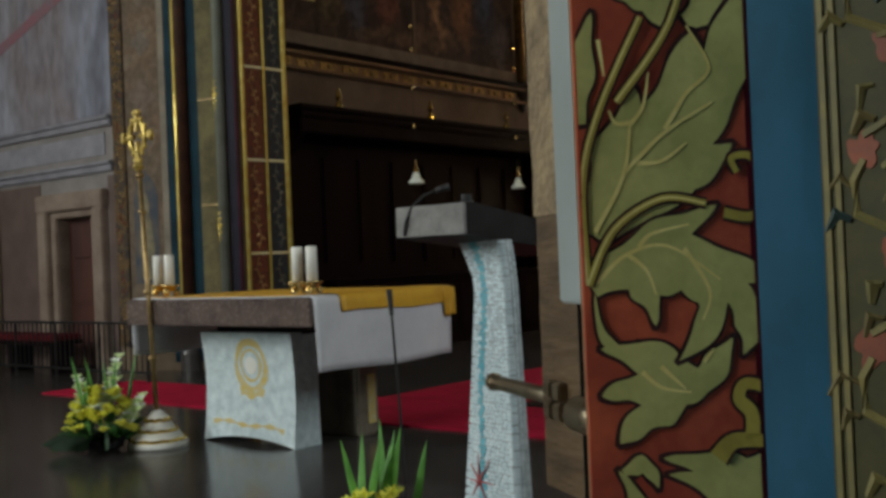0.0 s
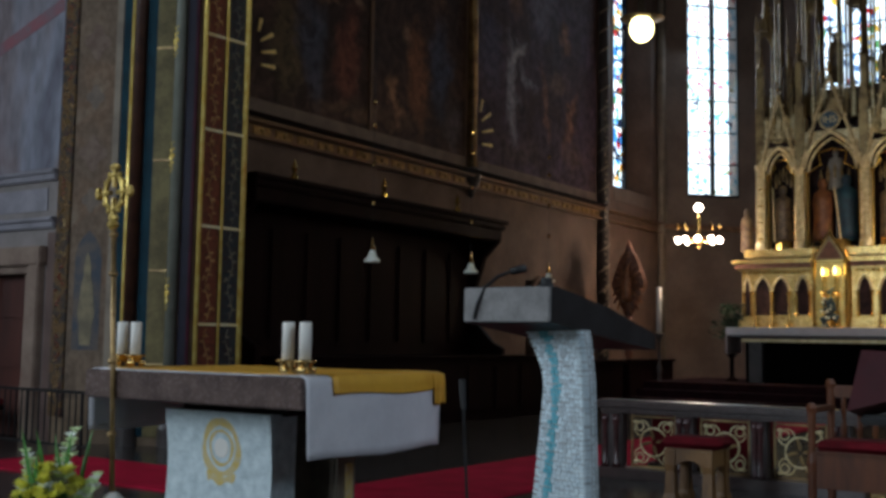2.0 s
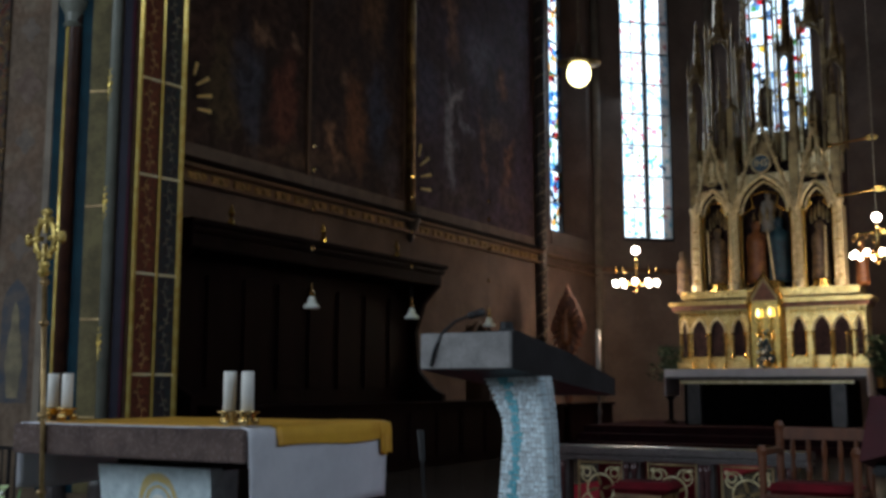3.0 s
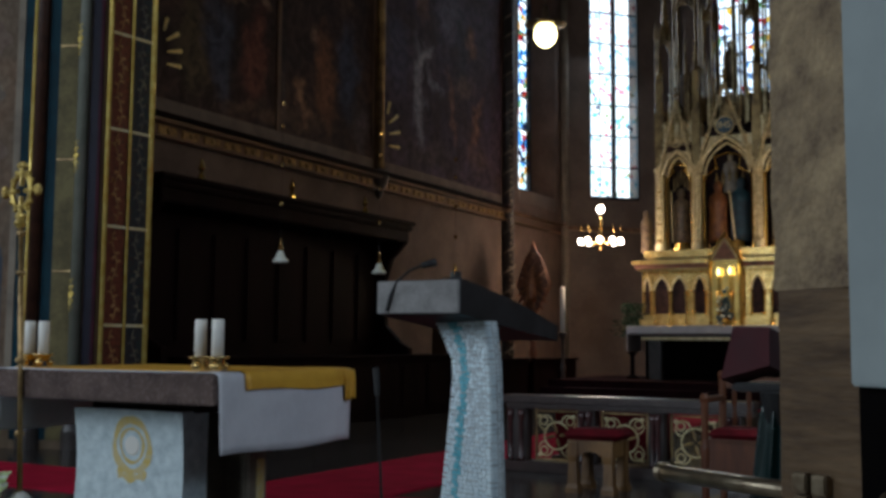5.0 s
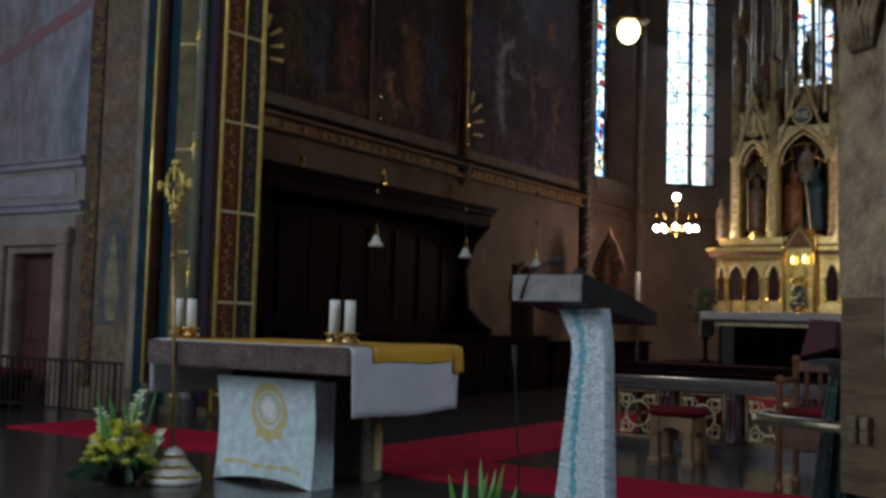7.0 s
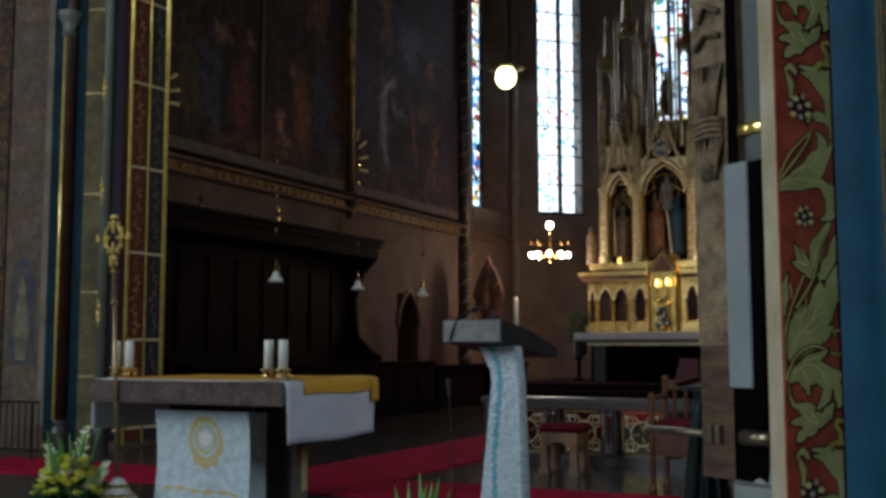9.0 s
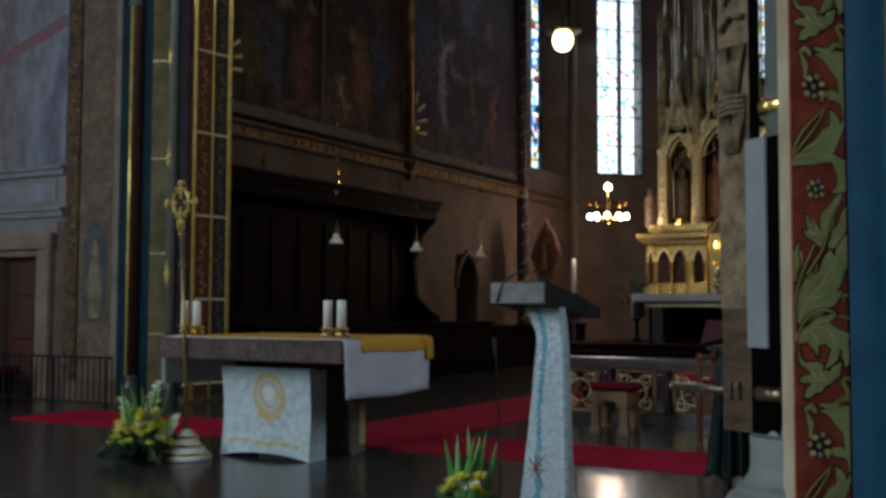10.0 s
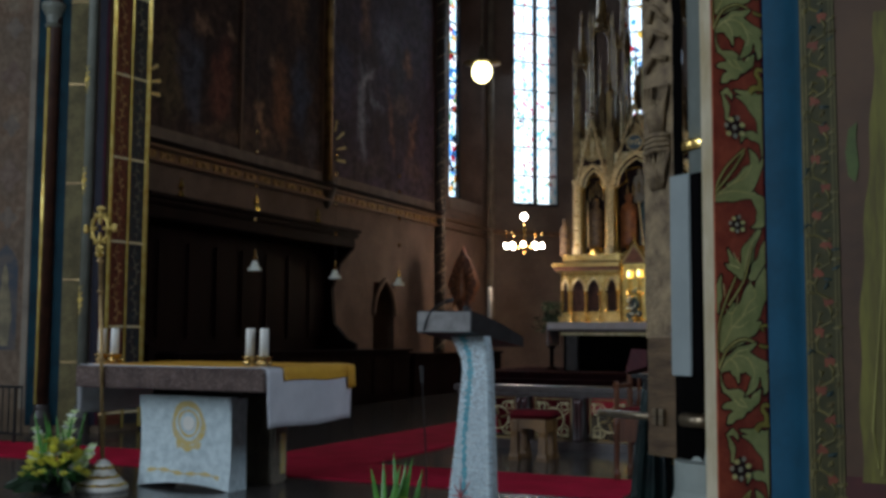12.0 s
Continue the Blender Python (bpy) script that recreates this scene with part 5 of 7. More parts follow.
for x, z in ((-1.0, 7.2), (1.0, 7.2), (0, 7.6)):
    tagged(part("statue", figure(XA + x, 18.75, z - 0.7, 1.1, "statue_dark"), "statue_dark", None, "", True), "dark carved statue under a gilt canopy", "statue", "statues on the high altar")


def shrub(name, c, r, h, n, mt, label, seed):
    """A potted bush of many small leaves."""
    random.seed(seed)
    t = thing(name, c, label, "plant", "potted plants by the altar")
    part("pot", lathe(B(), c, [(0.1, 0), (0.14, 0.2), (0.15, 0.22), (0.12, 0.22)], 12), "brass", t)
    bm = B()
    for k in range(n):
        p = Vector((c[0] + random.gauss(0, r * 0.45), c[1] + random.gauss(0, r * 0.4), c[2] + 0.25 + random.random() * h))
        q = Euler((random.uniform(-1, 1), random.uniform(-1, 1), random.uniform(0, 6))).to_matrix()
        l = random.uniform(0.05, 0.1)
        vs = [bm.verts.new(p + q @ Vector(v)) for v in ((0, -l, 0), (l * 0.35, 0, 0.01), (0, l, 0), (-l * 0.35, 0, 0.01))]
        bm.faces.new(vs)
    part("leaves", bm, mt, t)
    part("stem", tube(B(), [(c[0], c[1], c[2] + 0.15), (c[0] + 0.02, c[1], c[2] + 0.25 + h * 0.7)], 0.012, 5), "brown_wood", t)


shrub("potted_plant", (XA - 2.15, 18.2, 1.1), 0.34, 0.75, 420, "dark_green", "dark green leafy plant beside the altar", 11)
shrub("potted_plant", (XA + 2.2, 18.2, 1.2), 0.34, 0.8, 420, "dark_green", "dark green leafy plant beside the altar", 12)
for x, z in ((-2.15, 1.1), (2.2, 1.2)):
    ps = part("plant_stand", lathe(B(), (XA + x, 18.2, 0.45), [(0.16, 0), (0.14, 0.04), (0.05, 0.1), (0.05, z - 0.6), (0.15, z - 0.47), (0.15, z - 0.45)], 12), "dark_wood")
    tagged(ps, "dark turned wooden plant stand", "stand", "plant stands by the altar")

# carved almond-shaped stand and the tall candle near it
rl = thing("carved_stand", (-5.65, 16.7, 0), "reddish brown carved wooden shrine, lozenge-shaped, on a stem", "shrine")
c = Vector((-5.64, 16.7, 2.48))
bm = B()
loops = []
for z, w in ((-0.66, 0.05), (-0.6, 0.09), (-0.3, 0.23), (-0.06, 0.35), (0.0, 0.365), (0.08, 0.36), (0.3, 0.29), (0.5, 0.22), (0.62, 0.17), (0.72, 0.08), (0.92, 0.012)):
    loops.append([c + Vector((w * 1.16 * x, 0.12 * y, z)) for x, y in ((-1, 0), (-0.85, -0.55), (0, -0.7), (0.85, -0.55), (1, 0), (0.85, 0.6), (-0.85, 0.6))])
rings(bm, loops)
part("body", bm, "carved_brown", rl)
random.seed(23)
# every other leaf is coloured lighter for the glints on the carving
for k in range(22):
    a = 2 * math.pi * k / 22
    e = 0.30 + 0.33 * abs(math.sin(a)) ** 1.5 - 0.1 * (math.sin(a) > 0)
    d = Vector((math.cos(a), 0, math.sin(a)))
    part("carved_leaf", tube(B(), [c + d * 0.15 + Vector((0, -0.11, 0.02)), c + d * e * 0.75 + Vector((0.02 * math.sin(k), -0.12, 0)), c + d * e + Vector((0, -0.06, 0))], 0.028, 6, lambda f: 0.6 + 1.2 * f * (1 - f) * 2), "carved_glint" if k % 2 else "carved_brown", rl, "", True)
bm = B()
lathe(bm, c + Vector((0, -0.1, -0.36)), [(0.10, 0), (0.13, 0.1), (0.11, 0.3), (0.13, 0.45), (0.06, 0.56), (0.075, 0.64), (0.05, 0.72), (0.0, 0.78)], 12)
part("relief", bm, "carved_glint", rl, "lighter carved form in the middle", True)
part("spire", lathe(B(), c + Vector((0, -0.02, 0.6)), [(0.10, 0), (0.06, 0.06), (0.09, 0.1), (0.03, 0.18), (0.05, 0.22), (0.0, 0.4)], 8), "carved_glint", rl, "", True)
part("stem", lathe(B(), (-5.65, 16.7, 0), [(0.28, 0), (0.26, 0.08), (0.08, 0.16), (0.06, 0.9), (0.1, 1.0), (0.06, 1.1), (0.07, 1.85)], 14), "carved_brown", rl, "", True)
tc = thing("tall_candle", (-5.08, 17.0, 0), "tall white candle on a dark turned stand", "candle")
part("stand", lathe(B(), (-5.08, 17.0, 0), [(0.2, 0), (0.18, 0.06), (0.05, 0.14), (0.04, 0.6), (0.07, 0.7), (0.035, 0.8), (0.035, 1.3), (0.1, 1.42), (0.09, 1.46)], 14), "rail_dark", tc, "", True)
part("candle", lathe(B(), (-5.08, 17.0, 1.46), [(0.055, 0), (0.055, 0.98), (0.02, 1.0)], 14), "wax", tc, "", True)

# ---- altar table ----
XL = -1.86
tab = thing("altar_table", (-0.95, 0.6, 0), "stone altar table with a brown marble slab on white stone blocks", "altar table")
part("slab", bx(B(), XL, 0, 0, 1.25, 0.82, 0.995, 0.008), "brown_marble", tab, "polished brown marble slab")
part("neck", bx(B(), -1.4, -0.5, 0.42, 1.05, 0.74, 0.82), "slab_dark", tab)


def front_block():
    """White block with hollowed front, side and foot."""
    bm = B()
    x0, x1, y0, y1, h = -1.45, -0.54, 0.33, 0.56, 0.75
    nx, nz = 14, 10
    fr, bk = [], []
    for j in range(nz + 1):
        v = j / nz
        rf, rb = [], []
        for i in range(nx + 1):
            u = i / nx
            foot = 0.05 * math.sin(math.pi * u) ** 0.8
            z = foot + (h - foot) * v
            fl = 0.006 * (2 * v - 1) ** 2
            x = x0 - fl + (x1 - x0 + 2 * fl) * u
            rf.append(bm.verts.new((x, y0 + 0.02 * math.sin(math.pi * v) - 0.012 * (2 * v - 1) ** 2, z)))
            rb.append(bm.verts.new((x, y1, z)))
        fr.append(rf)
        bk.append(rb)
    for g in (fr, bk):
        for j in range(nz):
            for i in range(nx):
                bm.faces.new((g[j][i], g[j][i + 1], g[j + 1][i + 1], g[j + 1][i]))
    for i in range(nx):
        bm.faces.new((fr[0][i], fr[0][i + 1], bk[0][i + 1], bk[0][i]))
        bm.faces.new((fr[nz][i], fr[nz][i + 1], bk[nz][i + 1], bk[nz][i]))
    for j in range(nz):
        bm.faces.new((fr[j][0], fr[j + 1][0], bk[j + 1][0], bk[j][0]))
        bm.faces.new((fr[j][nx], fr[j + 1][nx], bk[j + 1][nx], bk[j][nx]))
    return bm


part("front_block", front_block(), "white_stone", tab, "rough white stone block with ochre rings")
cx, cz = -0.96, 0.53


def face_y(z):
    """The front of the block at a height."""
    v = (z - 0.04) / 0.71
    return 0.33 + 0.02 * math.sin(math.pi * v) - 0.012 * (2 * v - 1) ** 2


def inlay(pts, w):
    """A flat ribbon let into the block's front along (x, z) points, of changing width."""
    bm = B()
    loops = []
    for k, (x, z) in enumerate(pts):
        x2, z2 = pts[min(k + 1, len(pts) - 1)]
        x1, z1 = pts[max(k - 1, 0)]
        d = math.hypot(x2 - x1, z2 - z1) or 1
        nx, nz = -(z2 - z1) / d, (x2 - x1) / d
        h = w(k / (len(pts) - 1)) / 2
        o, i = (x + nx * h, z + nz * h), (x - nx * h, z - nz * h)
        loops.append([(o[0], face_y(o[1]) - 0.003, o[1]), (i[0], face_y(i[1]) - 0.003, i[1]), (i[0], face_y(i[1]) + 0.01, i[1]), (o[0], face_y(o[1]) + 0.01, o[1])])
    return rings(bm, loops)


for r, w0, nm in ((0.15, 0.042, "outer_ring"), (0.098, 0.020, "inner_ring")):
    pts = [(cx + r * 0.98 * (1 + 0.03 * math.sin(3 * a + r * 50)) * math.sin(a), cz + r * 1.06 * math.cos(a)) for a in [2 * math.pi * k / 60 for k in range(61)]]
    part(nm, inlay(pts, lambda f: w0 * (1 + 0.3 * math.sin(f * 21 + r * 90))), "ochre_inlay", tab, "ochre ring inlaid in the stone")
part("disc_inlay", lathe(B(), (cx, face_y(cz) + 0.006, cz), [(0.062, 0), (0.062, 0.010), (0.05, 0.013)], 28, Euler((radians(90), 0, 0)).to_matrix()), "wax", tab, "pale disc inside the ochre rings")
part("skirt_inlay", inlay([(cx + 0.13 * math.sin(a), cz - 0.185 - 0.012 * math.cos(a * 3)) for a in [-1.2 + 2.4 * k / 24 for k in range(25)]], lambda f: 0.05 + 0.02 * math.sin(f * 17)), "ochre_inlay", tab, "ochre stroke below the rings")
part("foot_inlay", inlay([(-1.36 + 0.72 * f, 0.135 + 0.012 * math.sin(f * 9) - 0.06 * max(0, f - 0.6) ** 1.3 * 2) for f in [k / 40 for k in range(41)]], lambda f: 0.022 + 0.014 * math.sin(f * 33)), "ochre_inlay", tab, "wavy ochre stroke near the foot")
part("rear_block", bx(B(), -1.5, -0.47, 0.86, 1.07, 0.0, 0.75, 0.02), "tan_stone", tab, "tan stone block under the rear of the slab")
part("rear_inlay", bx(B(), -0.475, -0.462, 0.95, 1.03, 0.08, 0.42, 0.006), "ochre_inlay", tab)


def drape(x_end, drop, y0, y1, top, off, sway, seed, out=1):
    """A cloth lying on the slab that hangs over one end with slack folds and some thickness."""
    bm = B()
    prof = [(0.35, top), (0.12, top + 0.002), (0.02, top), (-0.004 - off, top - 0.012), (-0.012 - off, top - 0.06)]
    n = 8
    prof += [(-0.012 - off, top - 0.06 - (drop - 0.06) * k / n) for k in range(1, n + 1)]
    front = []
    ny = 22
    for j in range(ny + 1):
        v = j / ny
        y = y0 + (y1 - y0) * v
        row = []
        for k, (d, z) in enumerate(prof):
            f = max(0, k - 4) / n
            wav = sway * f * (math.sin(v * 11 + seed) + 0.6 * math.sin(v * 23 + seed * 2))
            hem = 0.008 * f * math.sin(v * 7 + seed)
            row.append(Vector((x_end + out * (-d + wav), y + 0.012 * f * math.sin(seed + 3 * v), z + hem)))
        front.append(row)
    rows = [[bm.verts.new(p) for p in row] for row in front]
    back = [[bm.verts.new(p + Vector((-0.004 * out if k > 2 else 0, 0, -0.004 if k <= 3 else 0))) for k, p in enumerate(row)] for row in front]
    for g in (rows, back):
        for a, b in zip(g, g[1:]):
            for k in range(len(a) - 1):
                bm.faces.new((a[k], a[k + 1], b[k + 1], b[k]))
    for g, h in ((rows[0], back[0]), (rows[-1], back[-1]), ([r[-1] for r in rows], [r[-1] for r in back])):
        for k in range(len(g) - 1):
            bm.faces.new((g[k], g[k + 1], h[k + 1], h[k]))
    return bm


wc = thing("white_altar_cloth", (-0.9, 0.6, 1.0), "white linen cloth over the altar slab, hanging down both ends", "altar cloth")
part("top", bx(B(), XL + 0.1, -0.1, 0.03, 1.24, 0.996, 1.001), "white_linen", wc)
part("end_fall", drape(0.0, 0.46, 0.015, 1.30, 1.003, 0.006, 0.008, 1.0), "white_linen", wc, "", True)
part("end_fall", drape(XL, 0.40, 0.05, 1.25, 1.003, 0.006, 0.008, 2.6, -1), "white_linen", wc, "", True)
yc = thing("yellow_altar_cloth", (-0.9, 0.7, 1.0), "golden yellow cloth laid over the white altar cloth", "altar cloth")
part("top", bx(B(), XL + 0.1, -0.2, 0.10, 1.27, 1.004, 1.009), "yellow_satin", yc)
part("end_fall", drape(0.0, 0.115, 0.23, 1.31, 1.012, 0.02, 0.004, 0.4), "yellow_satin", yc, "", True)
part("corner_fall", drape(0.0, 0.20, 1.20, 1.325, 1.010, 0.026, 0.012, 2.0), "yellow_satin", yc, "", True)


def altar_candle(x, y):
    z = 1.012
    t = thing("pillar_candle", (x, y, z), "white pillar candle in a low brass holder on three ball feet", "candle", "candles on the altar table")
    for k in range(3):
        a = 2.1 * k - 1.2
        part("ball_foot", ball(B(), (x + 0.042 * math.cos(a), y + 0.042 * math.sin(a), z + 0.024), 0.024, 12), "brass", t, "", True)
    part("dish", lathe(B(), (x, y, z + 0.03), [(0.03, 0), (0.045, 0.015), (0.04, 0.03), (0.066, 0.04), (0.068, 0.048), (0.035, 0.05)], 20), "brass", t, "", True)
    part("candle", lathe(B(), (x, y, z + 0.075), [(0.034, 0), (0.034, 0.208), (0.031, 0.214), (0.012, 0.208)], 20), "wax", t, "", True)
    part("wick", cyl(B(), (x, y, z + 0.28), (x + 0.003, y, z + 0.298), 0.002, n=5), "black_rubber", t)


for x, y in ((-0.19, 0.085), (-0.063, 0.085), (-1.645, 0.215), (-1.79, 0.225)):
    altar_candle(x, y)

# ---- processional cross ----
CX, CY = -1.52, -0.02
pc = thing("processional_cross", (CX, CY, 0), "gilt processional cross on a pole in a stepped white foot", "cross")
part("foot", lathe(B(), (CX, CY, 0), [(0.20, 0), (0.205, 0.025), (0.19, 0.045), (0.16, 0.075), (0.14, 0.105), (0.112, 0.13), (0.09, 0.165), (0.075, 0.20), (0.045, 0.235), (0.022, 0.25)], 28), "wax", pc, "stepped white foot", True)
bm = B()
for r, z in ((0.182, 0.055), (0.130, 0.115), (0.082, 0.185)):
    tube(bm, [(CX + r * math.cos(a * 0.2244), CY + r * math.sin(a * 0.2244), z + 0.004 * math.sin(a * 2)) for a in range(29)], 0.014, 6)
part("gilt_band", bm, "old_gold", pc)
bm = B()
cyl(bm, (CX, CY, 0.18), (CX - 0.095, CY, 1.9), 0.016, n=12)
part("pole", bm, "pole_bronze", pc, "", True)
for z in (0.6, 1.05, 1.6, 1.85):
    part("knob", ball(B(), (CX - 0.095 * z / 1.9, CY, z), 0.03, 10, 0.8), "pole_bronze", pc, "", True)
bm = B()
cz = 2.12
cc = Vector((CX - 0.105, CY, cz))
tube(bm, [cc + Vector((0.085 * math.cos(a * 0.2618), 0, 0.11 * math.sin(a * 0.2618))) for a in range(25)], 0.018, 6)
for k in range(4):
    a = k * math.pi / 2
    d = Vector((math.cos(a), 0, math.sin(a) * 1.1))
    tube(bm, [cc + d * 0.03, cc + d * 0.15], 0.016, 6)
    for s in (-1, 0, 1):
        e = Vector((math.cos(a + s * 0.5), 0, math.sin(a + s * 0.5)))
        ball(bm, cc + d * 0.12 + e * 0.035, 0.024, 8)
for k in range(12):
    a = k * math.pi / 6
    ball(bm, cc + Vector((0.1 * math.cos(a), 0, 0.135 * math.sin(a))), 0.017, 6)
lathe(bm, cc - Vector((0, 0, 0.24)), [(0.02, 0), (0.04, 0.03), (0.025, 0.06), (0.03, 0.1)], 10)
part("cross_head", bm, "aged_gilt", pc, "openwork gilt cross head")

# ---- bouquets ----


def blade(bm, p, d, l, w, bend=0.15):
    """A long pointed leaf."""
    p, d = Vector(p), Vector(d).normalized()
    side = d.cross(Vector((0.3, -1, 0.1))).normalized()
    pts = []
    for k in range(6):
        f = k / 5
        c = p + d * l * f + Vector((d.x, d.y, -0.2)) * bend * l * f * f
        ww = w * math.sin(math.pi * (0.15 + 0.85 * f)) ** 0.8
        pts.append((c - side * ww / 2, c + Vector((0, -0.1, 0.02)) * ww, c + side * ww / 2))
    rows = [[bm.verts.new(q) for q in r] for r in pts]
    for a, b in zip(rows, rows[1:]):
        for k in range(2):
            bm.faces.new((a[k], a[k + 1], b[k + 1], b[k]))


def rose(bm, c, r, rng):
    """A small open flower of cupped petals."""
    c = Vector(c)
    for ring, (n, rr, zz) in enumerate(((6, 1.0, 0.0), (5, 0.65, 0.22), (3, 0.35, 0.38))):
        for k in range(n):
            a = 2 * math.pi * (k + 0.4 * ring) / n + rng.random() * 0.3
            d = Vector((math.cos(a), math.sin(a), 0))
            s = Vector((-d.y, d.x, 0))
            p = [c + d * r * 0.1 + Vector((0, 0, -0.1 * r)), c + d * r * rr * 0.7 + s * r * 0.42 * rr + Vector((0, 0, r * (zz + 0.2))), c + d * r * rr * 1.05 + Vector((0, 0, r * (zz + 0.45))), c + d * r * rr * 0.7 - s * r * 0.42 * rr + Vector((0, 0, r * (zz + 0.2)))]
            bm.faces.new([bm.verts.new(q) for q in p])
    ball(bm, c + Vector((0, 0, r * 0.15)), r * 0.42, 8, 0.9)


def bouquet(c, w, h, seed, label, lilies=12, roses=26, blades=12, spikes=()):
    rng = random.Random(seed)
    c = Vector(c)
    t = thing("flower_arrangement", c, label, "flowers", "flower arrangements")
    part("bowl", lathe(B(), c, [(0.09, 0), (0.13, 0.03), (0.15, 0.08), (0.14, 0.09), (0.05, 0.085)], 18), "black_rubber", t)
    bm = B()
    for k in range(blades):
        a = rng.uniform(0, 6.28)
        blade(bm, c + Vector((rng.gauss(0, 0.05), rng.gauss(0, 0.05), 0.1)), (0.18 * math.cos(a), 0.18 * math.sin(a), 1), h * rng.uniform(0.75, 1.0), 0.035, 0.1)
    part("blade_leaves", bm, "blade_green", t)
    bm = B()
    for k in range(60):
        a, rr = rng.uniform(0, 6.28), rng.uniform(0.1, 1) ** 0.6 * w
        blade(bm, c + Vector((0.5 * rr * math.cos(a), 0.5 * rr * math.sin(a), 0.06 + 0.5 * h * rng.random() * (1 - rr / w * 0.7))), (math.cos(a), math.sin(a), rng.uniform(-0.25, 0.7)), rng.uniform(0.08, 0.15), 0.05, 0.3)
    part("leaves", bm, "leaf_green", t)
    for k in range(roses):
        a, rr = rng.uniform(0, 6.28), rng.uniform(0.15, 1) ** 0.6 * w * 0.92
        z = 0.09 + 0.66 * h * (1 - (rr / w) ** 2) * rng.uniform(0.75, 1.0)
        bm = B()
        rose(bm, c + Vector((rr * math.cos(a), rr * math.sin(a) * 0.8, z)), rng.uniform(0.042, 0.056), rng)
        part("yellow_flower", bm, "petal_yellow", t)
    for k in range(lilies):
        a, rr = rng.uniform(0, 6.28), rng.uniform(0.1, 0.9) * w * 0.8
        top = False
        z = h * rng.uniform(0.68, 0.95) if top else 0.14 + 0.5 * h * (1 - rr / w) * rng.uniform(0.5, 1)
        rr = rr * 0.4 if top else rr
        bm = B()
        p = c + Vector((rr * math.cos(a), rr * math.sin(a) * 0.8, z))
        for j in range(6):
            b = j * 1.047 + k
            blade(bm, p, (math.cos(b), math.sin(b), 0.9), 0.07, 0.04, 0.6)
        ball(bm, p, 0.018, 6)
        part("white_flower", bm, "petal_white", t)
    for dx, dy, top in spikes:
        sp_ = part("flower_spike", tube(B(), [c + Vector((dx * 0.3, dy * 0.3, 0.1)), c + Vector((dx * 0.7, dy * 0.7, top * 0.6)), c + Vector((dx, dy, top))], 0.006, 5), "leaf_green", t, "tall spike of pale white-green blossoms")
        for k in range(11):
            f = k / 10
            p = c + Vector((dx, dy, 0)) * (0.65 + 0.35 * f) + Vector((rng.uniform(-0.025, 0.025), rng.uniform(-0.03, 0.0), top * (0.5 + 0.5 * f)))
            bm = B()
            for j in range(5):
                b = j * 1.257 + k
                blade(bm, p, (math.cos(b), math.sin(b) - 0.3, 0.7), 0.062 - 0.03 * f, 0.042 - 0.018 * f, 0.5)
            ball(bm, p, 0.016, 6)
            part("blossom", bm, "petal_lime" if k % 3 else "petal_white", sp_)
    for k in range(5 if spikes else 0):
        a = 3.6 + k * 0.55
        bm = B()
        blade(bm, c + Vector((0, 0, 0.1)), (math.cos(a), math.sin(a), -0.05), w * 1.15, 0.13, 0.15)
        part("broad_leaf", bm, "dark_green", t)
    return t


bouquet((-1.74, -0.30, 0), 0.30, 0.58, 5, "low arrangement of yellow and white flowers on the floor", 10, 66, 9, ((-0.10, -0.08, 0.50), (0.07, 0.10, 0.63), (0.2, 0.2, 0.36)))
bouquet((1.86, -1.48, 0), 0.17, 0.52, 8, "arrangement of yellow and white flowers with tall green blades", 3, 14, 8)

# ---- lectern ----
lc = thing("lectern", (2.25, -1.2, 0), "stone lectern with a curved mosaic stem and sloping grey desk", "lectern")
LX0, LX1, LY0, LY1 = 1.974, 2.30, -1.415, -0.60
bm = B()
loops = []
for y, zt, zb in ((LY0, 1.383, 1.270), (LY0 + 0.03, 1.386, 1.266), (-1.0, 1.33, 1.225), (LY1, 1.245, 1.185)):
    loops.append([(LX0, y, zb), (LX1, y, zb), (LX1 + 0.0, y, zt), (LX0, y, zt)])
rings(bm, loops)
bmesh.ops.bevel(bm, geom=[e for e in bm.edges if e.calc_face_angle(0) > 0.6], offset=0.005, segments=2, affect="EDGES")
part("desk", bm, "slab_dark", lc, "dark polished stone desk")
part("desk_front", bx(B(), LX0 + 0.003, LX1 - 0.003, LY0 - 0.012, LY0 + 0.002, 1.272, 1.382, 0.003), "grey_slab", lc, "polished grey stone face of the desk")


def stem_section(f):
    """Left, right, front and back of the stem at a height fraction f (0 at the floor), about its own axis."""
    bend = 0.095 * max(0, (f - 0.85) / 0.15) ** 1.6
    x0 = -0.098 - 0.130 * max(0, 1 - f / 0.88) ** 1.1 - bend
    x1 = 0.085 + 0.046 * max(0, 1 - f / 0.9) - bend * 0.25
    y0 = -0.03 * (1 - f) ** 2
    return x0, x1, y0, y0 + 0.065 + 0.03 * (1 - f) ** 2


SH = 1.25
bm = B()
loops = []
for k in range(25):
    f = k / 24
    x0, x1, y0, y1 = stem_section(f)
    loops.append([(x0 + 0.02, y0, f * SH), (x1 - 0.012, y0, f * SH), (x1, y0 + 0.02, f * SH), (x1 - 0.008, y1, f * SH), (x0 + 0.05, y1, f * SH), (x0, y0 + 0.03, f * SH)])
rings(bm, loops)
SPIN = Matrix.Translation((2.24, -1.215, 0)) @ Matrix.Rotation(radians(-15), 4, "Z")
bmesh.ops.transform(bm, matrix=SPIN, verts=bm.verts)
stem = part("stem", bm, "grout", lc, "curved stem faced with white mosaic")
# faces turned to the back are coloured dark, as painted shade
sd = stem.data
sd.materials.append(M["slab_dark"])
